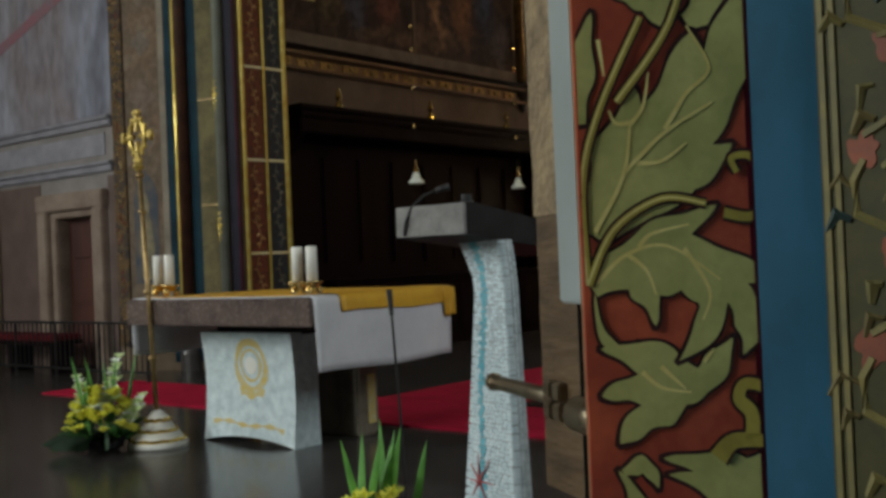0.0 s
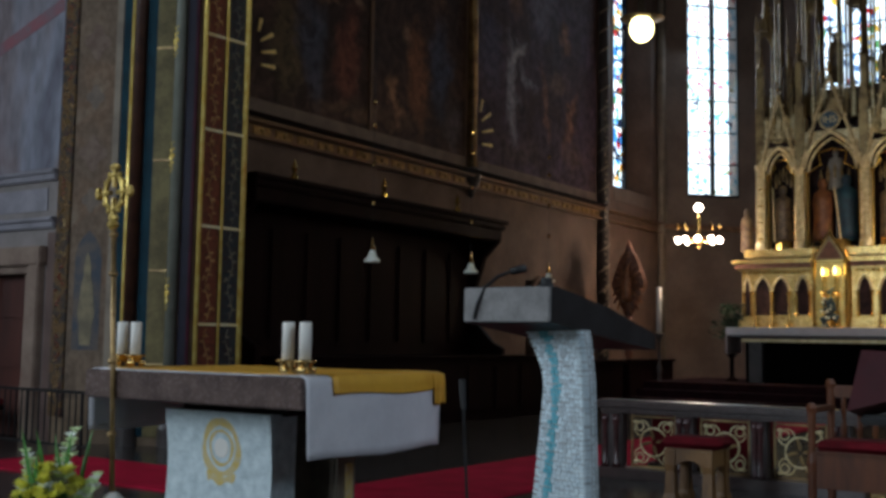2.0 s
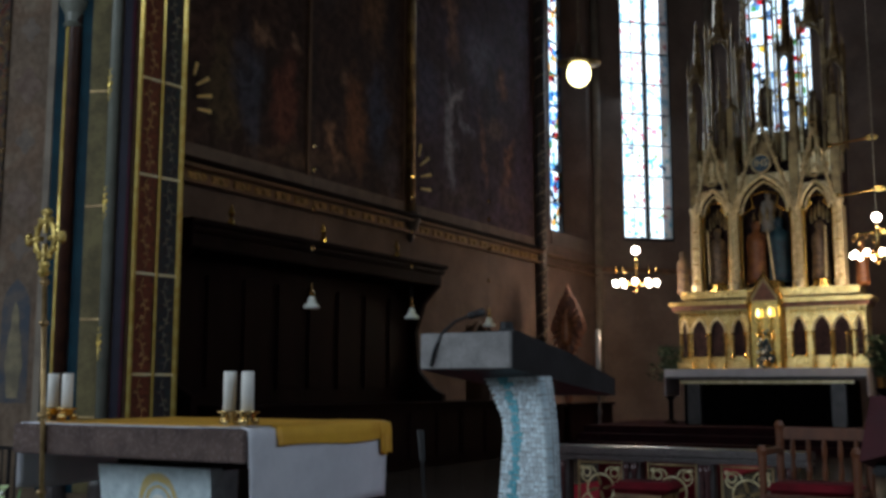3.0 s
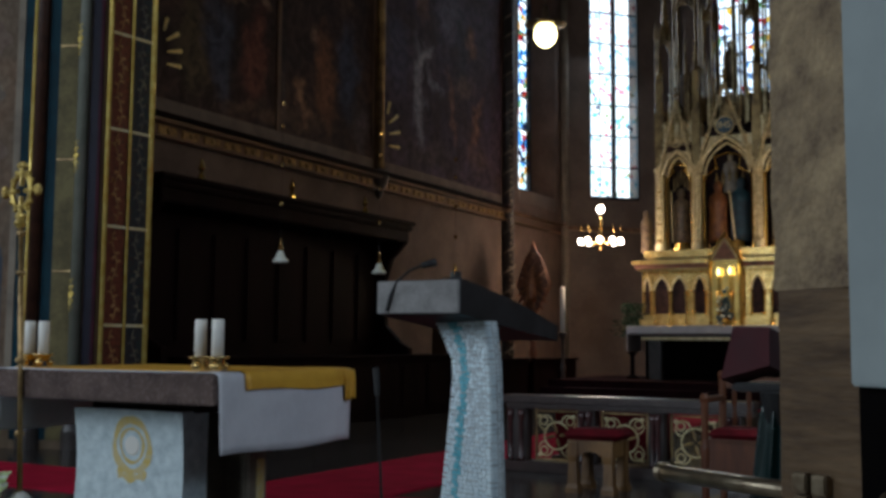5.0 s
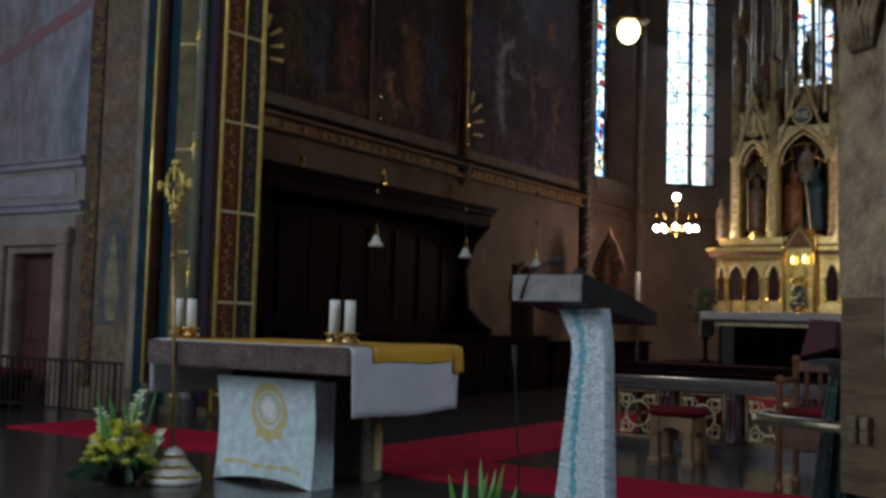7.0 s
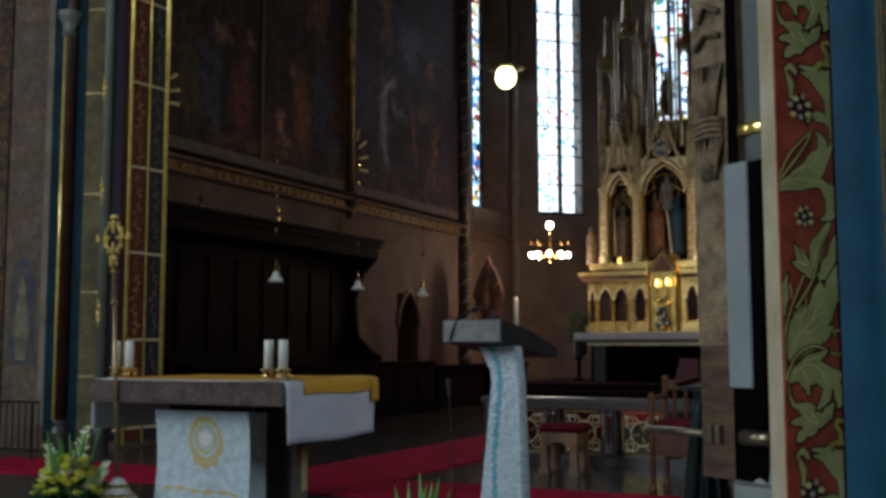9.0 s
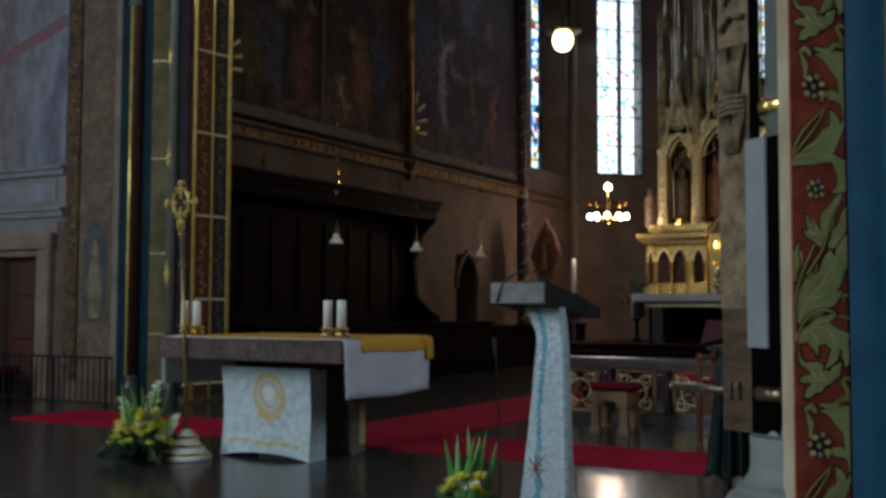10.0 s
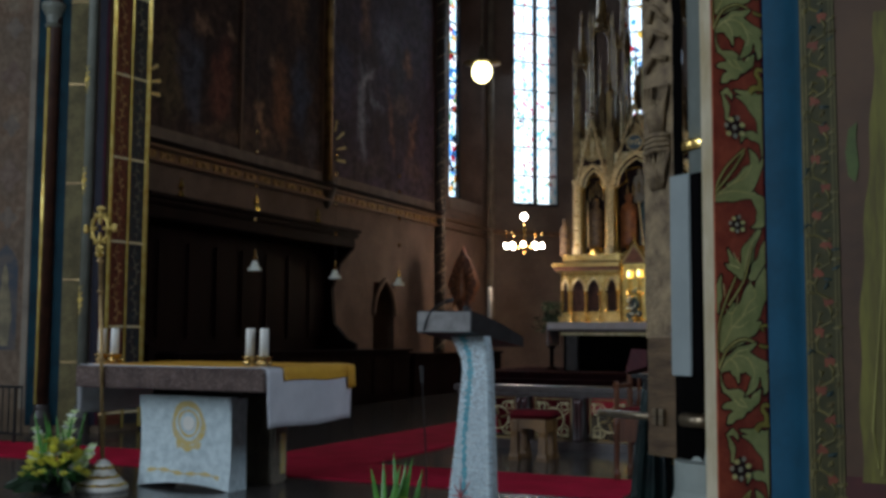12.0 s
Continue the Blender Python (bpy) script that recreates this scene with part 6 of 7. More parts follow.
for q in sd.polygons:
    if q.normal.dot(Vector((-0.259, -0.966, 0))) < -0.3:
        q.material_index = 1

# ---- microphones ----
ms = thing("microphone_stand", (2.13, -1.60, 0), "thin black microphone stand on the floor", "microphone stand")
part("base", lathe(B(), (2.13, -1.60, 0), [(0.11, 0), (0.11, 0.012), (0.03, 0.03), (0.012, 0.05)], 20), "black_metal", ms, "", True)
part("pole", tube(B(), [(2.13, -1.60, 0.03), (2.12, -1.60, 0.6), (2.095, -1.60, 1.0)], 0.0045, 8), "black_metal", ms)
part("microphone", cyl(B(), (2.095, -1.60, 1.0), (2.088, -1.60, 1.09), 0.008, 0.011, 10), "black_rubber", ms)
gm = thing("desk_microphone", (2.08, -1.30, 1.37), "black gooseneck microphone fixed to the lectern", "microphone")
part("gooseneck", tube(B(), [(2.02, -1.432, 1.28), (2.035, -1.435, 1.33), (2.055, -1.425, 1.38), (2.085, -1.39, 1.42), (2.115, -1.35, 1.44)], 0.006, 6), "black_rubber", gm)
part("capsule", cyl(B(), (2.112, -1.352, 1.438), (2.145, -1.315, 1.452), 0.011, 0.015, 10), "black_rubber", gm, "", True)
part("base", lathe(B(), (2.235, -1.33, 1.366), [(0.035, 0), (0.035, 0.012), (0.02, 0.03), (0.02, 0.05)], 14), "black_rubber", gm)

# ---- carpets ----
for nm, x0, x1, y0, y1 in (("carpet_cross", -5.4, 2.35, 1.35, 2.45), ("carpet_axis", -1.72, -0.42, 2.46, 15.6)):
    cp = part("carpet", bx(B(), x0, x1, y0, y1, 0.0, 0.014, 0.004), "red_carpet")
    tagged(cp, "plain crimson carpet runner on the stone floor", "carpet", "carpet runners")

# ---- stool and balustrade ----
so = thing("stool", (0.85, 3.75, 0), "oak stool with a red velvet cushion", "stool")
SX0, SX1, SY0, SY1 = 0.66, 1.03, 3.45, 3.82
for x in (SX0 + 0.035, SX1 - 0.035):
    for y in (SY0 + 0.035, SY1 - 0.035):
        part("leg", lathe(B(), (x, y, 0), [(0.075, 0), (0.075, 0.04), (0.058, 0.07), (0.048, 0.24), (0.058, 0.29), (0.058, 0.40)], 4, Euler((0, 0, radians(45))).to_matrix()), "stool_oak", so)
for y in (SY0 + 0.01, SY1 - 0.04):
    bm = B()
    mm = frame_at((0, y + 0.03, 0), (1, 0, 0), (0, 0, 1))
    pts = [(SX0, 0.42), (SX0, 0.26)] + [(SX0 + 0.05 + (SX1 - SX0 - 0.1) * k / 10, 0.26 + 0.07 * math.sin(math.pi * k / 10)) for k in range(11)] + [(SX1, 0.26), (SX1, 0.42)]
    plate(bm, mm, pts, 0.03)
    part("apron", bm, "stool_oak", so)
for x in (SX0 + 0.005, SX1 - 0.035):
    part("side_rail", bx(B(), x, x + 0.03, SY0 + 0.05, SY1 - 0.05, 0.28, 0.42, 0.006), "stool_oak", so)
bm = B()
bx(bm, SX0 - 0.035, SX1 + 0.05, SY0 - 0.03, SY1 + 0.03, 0.42, 0.5, 0.03)
part("cushion", bm, "red_velvet", so, "red velvet cushion", True)

RA = Vector((-0.41, 4.60, 0))
RL = 2.3
rl = thing("balustrade", RA, "low brown marble balustrade with gilt scroll grilles", "balustrade")
part("top_rail", bx(B(), -0.03, RL, -0.12, 0.12, 0.635, 0.705, 0.012, Matrix.Translation(RA)), "rail_stone", rl)
part("rail_moulding", bx(B(), 0.0, RL, -0.09, 0.09, 0.585, 0.633, 0.014, Matrix.Translation(RA)), "rail_stone", rl)
part("plinth", bx(B(), -0.02, RL, -0.11, 0.09, 0.0, 0.105, 0.012, Matrix.Translation(RA)), "rail_stone", rl)
for s0, s1 in ((0.0, 0.20), (0.71, 0.87), (1.375, 1.51), (2.02, 2.18)):
    part("post", bx(B(), RA.x + s0, RA.x + s1, 4.53, 4.67, 0.105, 0.585, 0.012), "rail_dark", rl)
    for s in (s0 + 0.045, s1 - 0.045):
        part("colonnette", lathe(B(), (RA.x + s, 4.525, 0.105), [(0.034, 0), (0.034, 0.03), (0.024, 0.05), (0.024, 0.37), (0.034, 0.41), (0.036, 0.47)], 10), "red_marble", rl, "dark red marble colonnette", True)
for x0, x1 in ((-0.14, 0.27), (0.51, 0.93), (1.15, 1.57)):
    xc, zc, h = (x0 + x1) / 2, 0.335, 0.205
    gr = part("grille", tube(B(), [(xc + 0.125 * math.cos(a * 0.3), 4.62, zc + 0.125 * math.sin(a * 0.3)) for a in range(22)], 0.008, 6), "pale_gold", rl, "gilt scrollwork grille")
    for x in (x0, x1):
        part("edge_bar", bx(B(), x - 0.008, x + 0.008, 4.61, 4.63, 0.105, 0.585, 0.003), "dull_gold", gr)
    for z in (0.117, 0.56):
        part("edge_bar", bx(B(), x0 + 0.009, x1 - 0.009, 4.61, 4.63, z - 0.008, z + 0.008, 0.003), "dull_gold", gr)
    for q in range(4):
        a0 = math.pi / 4 + q * math.pi / 2
        cx, cz = xc + 0.17 * math.cos(a0), zc + 0.18 * math.sin(a0)
        part("boss", ball(B(), (xc + 0.235 * math.cos(a0), 4.612, zc + 0.25 * math.sin(a0)), 0.024, 8, 0.8), "pale_gold", gr)
        for d in (-1, 1):
            part("scroll", tube(B(), [(cx + 0.075 * (1 - k / 16) * math.cos(a0 + d * (2.3 - k * 0.45)), 4.62, cz + 0.075 * (1 - k / 16) * math.sin(a0 + d * (2.3 - k * 0.45))) for k in range(13)], 0.006, 5), "pale_gold", gr)
        b0 = q * math.pi / 2
        part("leaf", tube(B(), [(xc + r * math.cos(b0 + 0.3 * math.sin(9 * r)), 4.62, zc + r * math.sin(b0 + 0.3 * math.sin(9 * r))) for r in (0.02, 0.05, 0.08, 0.118)], 0.013, 6, lambda f: 0.5 + 0.7 * math.sin(3.0 * f)), "dull_gold", gr)
rk = thing("red_kneeler", (0.4, 5.1, 0), "kneeler with a red velvet cover behind the balustrade", "kneeler")
part("cover", bx(B(), -0.10, 0.98, 4.95, 5.25, 0.12, 0.56, 0.03), "red_velvet", rk, "", True)
part("plinth", bx(B(), -0.13, 1.01, 4.92, 5.28, 0.0, 0.12, 0.01), "brown_wood", rk)

# ---- iron fence and bench by the side chapel ----
fc = thing("iron_fence", (-6.0, 2.35, 0), "low black iron fence before the side chapel", "fence")
bm = B()
part("top_bar", bx(B(), -8.6, -4.9, 2.33, 2.37, 0.63, 0.66, 0.006), "black_metal", fc)
part("bottom_bar", bx(B(), -8.6, -4.9, 2.335, 2.365, 0.1, 0.125, 0.004), "black_metal", fc)
bm.free()
for k in range(38):
    x = -8.6 + k * 0.1
    part("baluster", cyl(B(), (x, 2.35, 0.0 if k % 9 == 0 else 0.11), (x, 2.35, 0.64), 0.009 if k % 9 else 0.018, n=6), "black_metal", fc)
rb = thing("red_bench", (-8.0, 2.75, 0), "low wooden bench with a red seat pad", "bench")
part("pad", bx(B(), -9.4, -7.2, 2.55, 2.95, 0.40, 0.47, 0.02), "red_velvet", rb)
part("seat", bx(B(), -9.4, -7.2, 2.55, 2.95, 0.34, 0.40, 0.01), "dark_wood", rb)
for x in (-9.2, -8.3, -7.35):
    part("leg", bx(B(), x - 0.04, x + 0.04, 2.6, 2.9, 0.0, 0.34, 0.01), "dark_wood", rb)

# ---- armchair behind the lectern ----
ac = thing("armchair", (2.32, 2.65, 0), "brown wooden armchair with a red seat and spindle back", "armchair")
for x in (2.05, 2.60):
    for y, h in ((2.42, 0.86), (2.88, 1.0)):
        part("leg", lathe(B(), (x, y, 0), [(0.03, 0), (0.035, 0.06), (0.022, 0.1), (0.026, 0.3), (0.032, 0.5), (0.022, 0.56), (0.026, h - 0.06), (0.034, h - 0.03), (0.02, h)], 10), "chair_oak", ac)
    part("armrest", bx(B(), x - 0.03, x + 0.03, 2.40, 2.88, 0.80, 0.835, 0.01), "chair_oak", ac)
part("front_board", bx(B(), 2.06, 2.59, 2.41, 2.44, 0.34, 0.55, 0.006), "chair_oak", ac)
part("seat", bx(B(), 2.05, 2.60, 2.40, 2.88, 0.55, 0.57, 0.006), "chair_oak", ac)
part("seat_pad", bx(B(), 2.07, 2.58, 2.39, 2.86, 0.57, 0.63, 0.022), "red_velvet", ac, "red velvet seat pad", True)
part("back_rail", bx(B(), 2.06, 2.59, 2.87, 2.90, 0.88, 0.96, 0.008), "chair_oak", ac)
for k in range(5):
    x = 2.13 + k * 0.098
    part("spindle", lathe(B(), (x, 2.885, 0.6), [(0.012, 0), (0.02, 0.08), (0.011, 0.14), (0.018, 0.2), (0.012, 0.29)], 8), "chair_oak", ac)

# ---- draped stand near the pier ----
ds = thing("draped_stand", (3.575, -2.65, -0.36), "dark book stand with a maroon cover and teal satin cloth", "book stand")
bm = B()
tip = [Vector((3.487, -2.68, 1.111)), Vector((3.567, -2.67, 1.135)), Vector((3.572, -2.69, 1.20)), Vector((3.50, -2.64, 1.202))]
rings(bm, [tip, [p + Vector((0.012, 0.05, -0.012)) for p in tip]])
part("cover", bm, "maroon_cloth", ds, "maroon cloth cover")
part("book_rest", bx(B(), 3.50, 3.66, -2.66, -2.56, 1.09, 1.105, 0.004), "black_metal", ds)
part("upright", lathe(B(), (3.575, -2.65, -0.36), [(0.12, 0), (0.12, 0.025), (0.03, 0.05), (0.018, 0.1), (0.018, 1.38), (0.03, 1.45)], 14), "black_metal", ds)
bm = B()
loops = []
for k in range(15):
    z = 1.088 - k * 0.033
    w = 0.030 + 0.054 * (k / 14) ** 0.8
    loops.append([(3.584 + w * (1 + 0.13 * math.sin(7 * a * 0.10472 + k * 0.16)) * math.cos(a * 0.10472), -2.65 + 0.6 * w * (1 + 0.22 * math.sin(9 * a * 0.10472 + k * 0.12)) * math.sin(a * 0.10472), z + 0.012 * math.sin(5 * a * 0.10472) * k / 14) for a in range(60)])
rings(bm, loops)
part("satin_drape", bm, "teal_satin", ds, "teal satin cloth hanging in folds", True)

# ---- painted pier by the nave ----
PL, PR = Vector((3.95, -3.34, 0)), Vector((4.09, -3.19, 0))
np_ = thing("painted_pier", (4.3, -3.1, -0.36), "painted pier with vine ornament, blue hollow and patterned band", "pier", "", "structure")
ZP = -0.36
part("core", prism(B(), [(3.955, -3.335), (4.088, -3.188), (4.16, -3.19), (4.235, -3.30), (4.235, -3.348), (4.31, -3.355), (8.0, -3.355), (8.0, -2.7), (3.95, -2.7), (3.90, -3.22)], ZP, TOP), "wall_brown", np_)
U = (PR - PL).normalized()
N = Vector((U.y, -U.x, 0))
W = (PR - PL).length
mp_ = Matrix(((U.x, N.x, 0, PL.x), (U.y, N.y, 0, PL.y), (0, 0, 1, 0), (0, 0, 0, 1)))
part("red_facet", bx(B(), 0.0, W - 0.008, 0.0, 0.006, ZP, TOP - 0.1, 0, mp_), "red_ground", np_, "brick red ground of the vine ornament")
part("facet_roll", cyl(B(), mp_ @ Vector((W - 0.004, 0.0, ZP)), mp_ @ Vector((W - 0.004, 0.0, TOP - 0.1)), 0.012, n=10), "crimson_paint", np_, "", True)
part("cream_edge", prism(B(), [(3.95, -3.343), (3.955, -3.337), (3.905, -3.21), (3.893, -3.222)], ZP, TOP - 0.1), "cream_paint", np_, "pale cream edge of the pier")
bm = B()
hol = []
for k in range(9):
    f = k / 8
    x, y = 4.105 + 0.130 * f, -3.20 - 0.152 * f
    s = 0.03 * math.sin(math.pi * f)
    hol.append((x + s * 0.8 - 0.012, y - 0.006 + s * 0.6))
rings(bm, [[(x, y, ZP) for x, y in hol], [(x, y, TOP - 0.1) for x, y in hol]], False)
part("blue_hollow", bm, "blue_paint", np_, "deep blue painted hollow", True)
part("band", bx(B(), 4.222, 4.325, -3.366, -3.356, ZP, TOP - 0.1, 0.002), "band_ground", np_, "dark olive band with small red flowers")
for x in (4.228, 4.238, 4.309, 4.319):
    part("band_line", bx(B(), x - 0.0025, x + 0.0025, -3.369, -3.3655, ZP, TOP - 0.1), "band_green", np_)

# vine ornament: lobed leaves with dark outlines, stems and flowers, painted thick on the facet


def lobe_outline(a, b, c, width, grow=0.0, n=26, seed=0):
    """One lobe of a leaf along a bent line from a over b to c: broad, wavy, with a pointed tip."""
    left, right = [], []
    for k in range(n + 1):
        f = k / n
        p = [(1 - f) ** 2 * x + 2 * f * (1 - f) * (2 * y - (x + z) / 2) + f * f * z for x, y, z in zip(a, b, c)]
        d = [2 * (1 - f) * (2 * y - (x + z) / 2 - x) + 2 * f * (z - 2 * y + (x + z) / 2) for x, y, z in zip(a, b, c)]
        l = math.hypot(*d) or 1
        w = width / 2 * min(1, 0.42 + 1.5 * f) * max(0.0, 1 - f ** 2.4) ** 0.8
        wl = w * (1 + 0.20 * math.sin(13 * f + seed)) + grow
        wr = w * (1 + 0.20 * math.sin(11 * f + 2.1 + seed)) + grow
        e = grow * 1.6 * (f - 0.5) * 2
        q = (p[0] + d[0] / l * e, p[1] + d[1] / l * e)
        left.append((q[0] - d[1] / l * wl, q[1] + d[0] / l * wl))
        right.append((q[0] + d[1] / l * wr, q[1] - d[0] / l * wr))
    return right + left[::-1]


def clip_u(pts, lo, hi):
    return [(min(max(x, lo), hi), y) for x, y in pts]


def flat(bm, pts, off, thick=0.0012):
    """A painted patch: outline (u, z) on the facet, raised by off."""
    vs = [bm.verts.new(mp_ @ Vector((x, 0.006 + off, y))) for x, y in pts]
    try:
        f = bm.faces.new(vs)
    except ValueError:
        return
    r = bmesh.ops.extrude_face_region(bm, geom=[f])
    bmesh.ops.translate(bm, verts=[g for g in r["geom"] if isinstance(g, bmesh.types.BMVert)], vec=N * thick)
    bmesh.ops.triangulate(bm, faces=[q for q in bm.faces if len(q.verts) > 4])


def stroke(bm, pts, w, off, w1=None):
    """A painted line of changing width along (u, z) points, smoothed."""
    fine = []
    m = len(pts)
    for k in range(m - 1):
        p0, p1, p2, p3 = pts[max(k - 1, 0)], pts[k], pts[k + 1], pts[min(k + 2, m - 1)]
        for j in range(6):
            t = j / 6
            fine.append(tuple(0.5 * (2 * b + (c - a) * t + (2 * a - 5 * b + 4 * c - d) * t * t + (3 * b - a - 3 * c + d) * t ** 3) for a, b, c, d in zip(p0, p1, p2, p3)))
    fine.append(pts[-1])
    w1 = w if w1 is None else w1
    L_, R_ = [], []
    for k, p in enumerate(fine):
        q, r = fine[min(k + 1, len(fine) - 1)], fine[max(k - 1, 0)]
        d = math.hypot(q[0] - r[0], q[1] - r[1]) or 1
        nx, ny = -(q[1] - r[1]) / d, (q[0] - r[0]) / d
        h = (w + (w1 - w) * k / (len(fine) - 1)) / 2
        L_.append((p[0] + nx * h, p[1] + ny * h))
        R_.append((p[0] - nx * h, p[1] - ny * h))
    lo, hi = 0.002, W - 0.01
    a = [[bm.verts.new(mp_ @ Vector((min(max(x, lo), hi), 0.006 + off, z))) for x, z in row] for row in (L_, R_)]
    for k in range(len(fine) - 1):
        bm.faces.new((a[0][k], a[0][k + 1], a[1][k + 1], a[1][k]))


# lobes of the leaves: foot, middle, tip, width
VINE = {}
VINE["a"] = [((0.012, 0.343), (0.046, 0.418), (0.065, 0.504), 0.075), ((0.015, 0.347), (0.095, 0.444), (0.133, 0.563), 0.105), ((0.073, 0.430), (0.157, 0.506), (0.189, 0.612), 0.085), ((0.048, 0.381), (0.122, 0.410), (0.174, 0.439), 0.050)]
VINE["l"] = [((0.001, 0.464), (0.005, 0.521), (0.021, 0.584), 0.036)]
VINE["b"] = [((0.008, 0.289), (0.078, 0.329), (0.153, 0.372), 0.053), ((0.011, 0.290), (0.114, 0.311), (0.212, 0.287), 0.065), ((0.084, 0.312), (0.144, 0.267), (0.103, 0.204), 0.047), ((0.151, 0.296), (0.184, 0.249), (0.176, 0.207), 0.039), ((0.035, 0.306), (0.068, 0.280), (0.078, 0.243), 0.030)]
VINE["c"] = [((0.131, 0.175), (0.076, 0.205), (0.016, 0.221), 0.043), ((0.121, 0.172), (0.064, 0.177), (0.015, 0.170), 0.043), ((0.124, 0.175), (0.069, 0.148), (0.033, 0.118), 0.043), ((0.106, 0.164), (0.137, 0.189), (0.165, 0.226), 0.039), ((0.055, 0.223), (0.023, 0.229), (0.012, 0.281), 0.012)]
VINE["e"] = [((0.216, 0.049), (0.154, 0.081), (0.081, 0.099), 0.040), ((0.216, 0.073), (0.191, 0.085), (0.160, 0.081), 0.030), ((0.036, 0.086), (0.060, 0.091), (0.074, 0.067), 0.022), ((0.196, 0.964), (0.184, 1.102), (0.086, 1.161), 0.060), ((0.052, 1.080), (0.051, 1.128), (0.030, 1.169), 0.022), ((0.208, 0.999), (0.139, 1.039), (0.107, 1.011), 0.030)]
VINE["f"] = [((-0.009, 0.828), (0.118, 0.866), (0.196, 0.973), 0.055), ((-0.009, 0.816), (0.096, 0.843), (0.211, 0.824), 0.042), ((0.047, 0.863), (0.148, 0.927), (0.136, 0.992), 0.050), ((0.147, 0.851), (0.183, 0.776), (0.139, 0.737), 0.050)]
VINE["g"] = [((0.108, 0.573), (0.075, 0.614), (0.047, 0.668), 0.035), ((0.105, 0.581), (0.130, 0.665), (0.180, 0.738), 0.050), ((0.128, 0.573), (0.172, 0.624), (0.198, 0.708), 0.050), ((0.089, 0.589), (0.063, 0.605), (0.036, 0.618), 0.026)]
VEINS = [
    [(0.015, 0.347), (0.049, 0.407), (0.059, 0.464)],
    [(0.057, 0.461), (0.074, 0.481), (0.082, 0.519)],
    [(0.059, 0.464), (0.043, 0.464), (0.036, 0.478)],
    [(0.052, 0.412), (0.098, 0.453), (0.153, 0.485)],
    [(0.098, 0.456), (0.123, 0.494), (0.151, 0.523), (0.127, 0.569)],
    [(0.064, 0.421), (0.091, 0.421), (0.122, 0.441)],
    [(0.027, 0.555), (0.032, 0.515)],
    [(0.014, 0.292), (0.048, 0.321), (0.096, 0.329), (0.154, 0.290)],
    [(0.063, 0.329), (0.078, 0.343), (0.121, 0.352)],
    [(0.051, 0.321), (0.071, 0.303), (0.080, 0.277)],
]
VEINS_2 = [
    [(0.114, 0.326), (0.141, 0.279), (0.132, 0.247)],
    [(0.061, 0.194), (0.082, 0.176), (0.115, 0.169)],
    [(0.082, 0.199), (0.109, 0.173)],
    [(0.131, 0.201), (0.143, 0.215)],
    [(-0.004, 0.833), (0.068, 0.876), (0.132, 0.927)],
    [(-0.004, 0.831), (0.066, 0.852), (0.157, 0.846)],
    [(0.068, 0.876), (0.120, 0.901), (0.149, 0.945)],
    [(0.110, 0.598), (0.131, 0.673), (0.162, 0.716)],
    [(0.095, 0.614), (0.066, 0.655)],
    [(0.091, 0.606), (0.052, 0.618)],
]
STEMS = [[(0.004, 0.293), (0.003, 0.401), (0.026, 0.481), (0.075, 0.579)], [(0.045, 0.487), (0.108, 0.573), (0.139, 0.677)], [(0.005, 0.290), (0.036, 0.349), (0.091, 0.381), (0.141, 0.374)], [(-0.010, 0.832), (0.041, 0.922), (0.118, 0.991)], [(-0.008, 0.833), (0.075, 0.924), (0.115, 0.980)]]
CURLS = [([(0.161, 0.363), (0.195, 0.359), (0.209, 0.389), (0.196, 0.423), (0.172, 0.423), (0.178, 0.407)], 0.011), ([(0.182, 0.112), (0.183, 0.141), (0.169, 0.159), (0.177, 0.175), (0.202, 0.167), (0.211, 0.143)], 0.017), ([(0.142, 0.096), (0.161, 0.113), (0.198, 0.111)], 0.022)]


def vine_leaf(lobes, z0, up):
    """A leaf of several lobes: a dark outline below, the olive blade above."""
    lf = None
    for mt, grow, off in (("outline_paint", 0.0034, 0.0003), ("leaf_paint", 0.0, 0.0006)):
        bm = B()
        for k, (a, b, c, w) in enumerate(lobes):
            sh = [(x, y + z0) for x, y in lobe_outline(a, b, c, w, grow, seed=k * 1.7)]
            flat(bm, clip_u(sh, 0.002, W - 0.010), off + up + k * 0.00004, 0.00002)
        lf = part("blade" if lf else "vine_leaf", bm, mt, lf or np_, "" if lf else "dark outlined olive green painted leaf")


def vine_flower(u, z, r=0.026):
    bm = B()
    flat(bm, [(u + r * (0.92 + 0.22 * math.cos(a * 0.3142 * 4)) * math.cos(a * 0.3142), z + r * (0.92 + 0.22 * math.cos(a * 0.3142 * 4)) * math.sin(a * 0.3142)) for a in range(20)], 0.0040, 0.0002)
    fl = part("vine_flower", bm, "outline_paint", np_, "painted flower with cream petals")
    for k in range(7):
        a = k * 0.8976 + 0.3
        q = 0.86 + 0.1 * math.sin(k * 2.3)
        bm = B()
        flat(bm, [(u + r * q * math.cos(a) + r * 0.27 * math.cos(b * 0.785) * (1.2 - 0.3 * (k % 2)), z + r * q * math.sin(a) + r * 0.25 * math.sin(b * 0.785)) for b in range(8)], 0.0043, 0.0002)
        part("petal", bm, "petal_paint" if k % 2 else "vein_paint", fl)
    bm = B()
    flat(bm, [(u + r * 0.26 * math.cos(b * 0.785), z + r * 0.26 * math.sin(b * 0.785)) for b in range(8)], 0.0043, 0.0002)
    part("heart", bm, "petal_paint", fl)


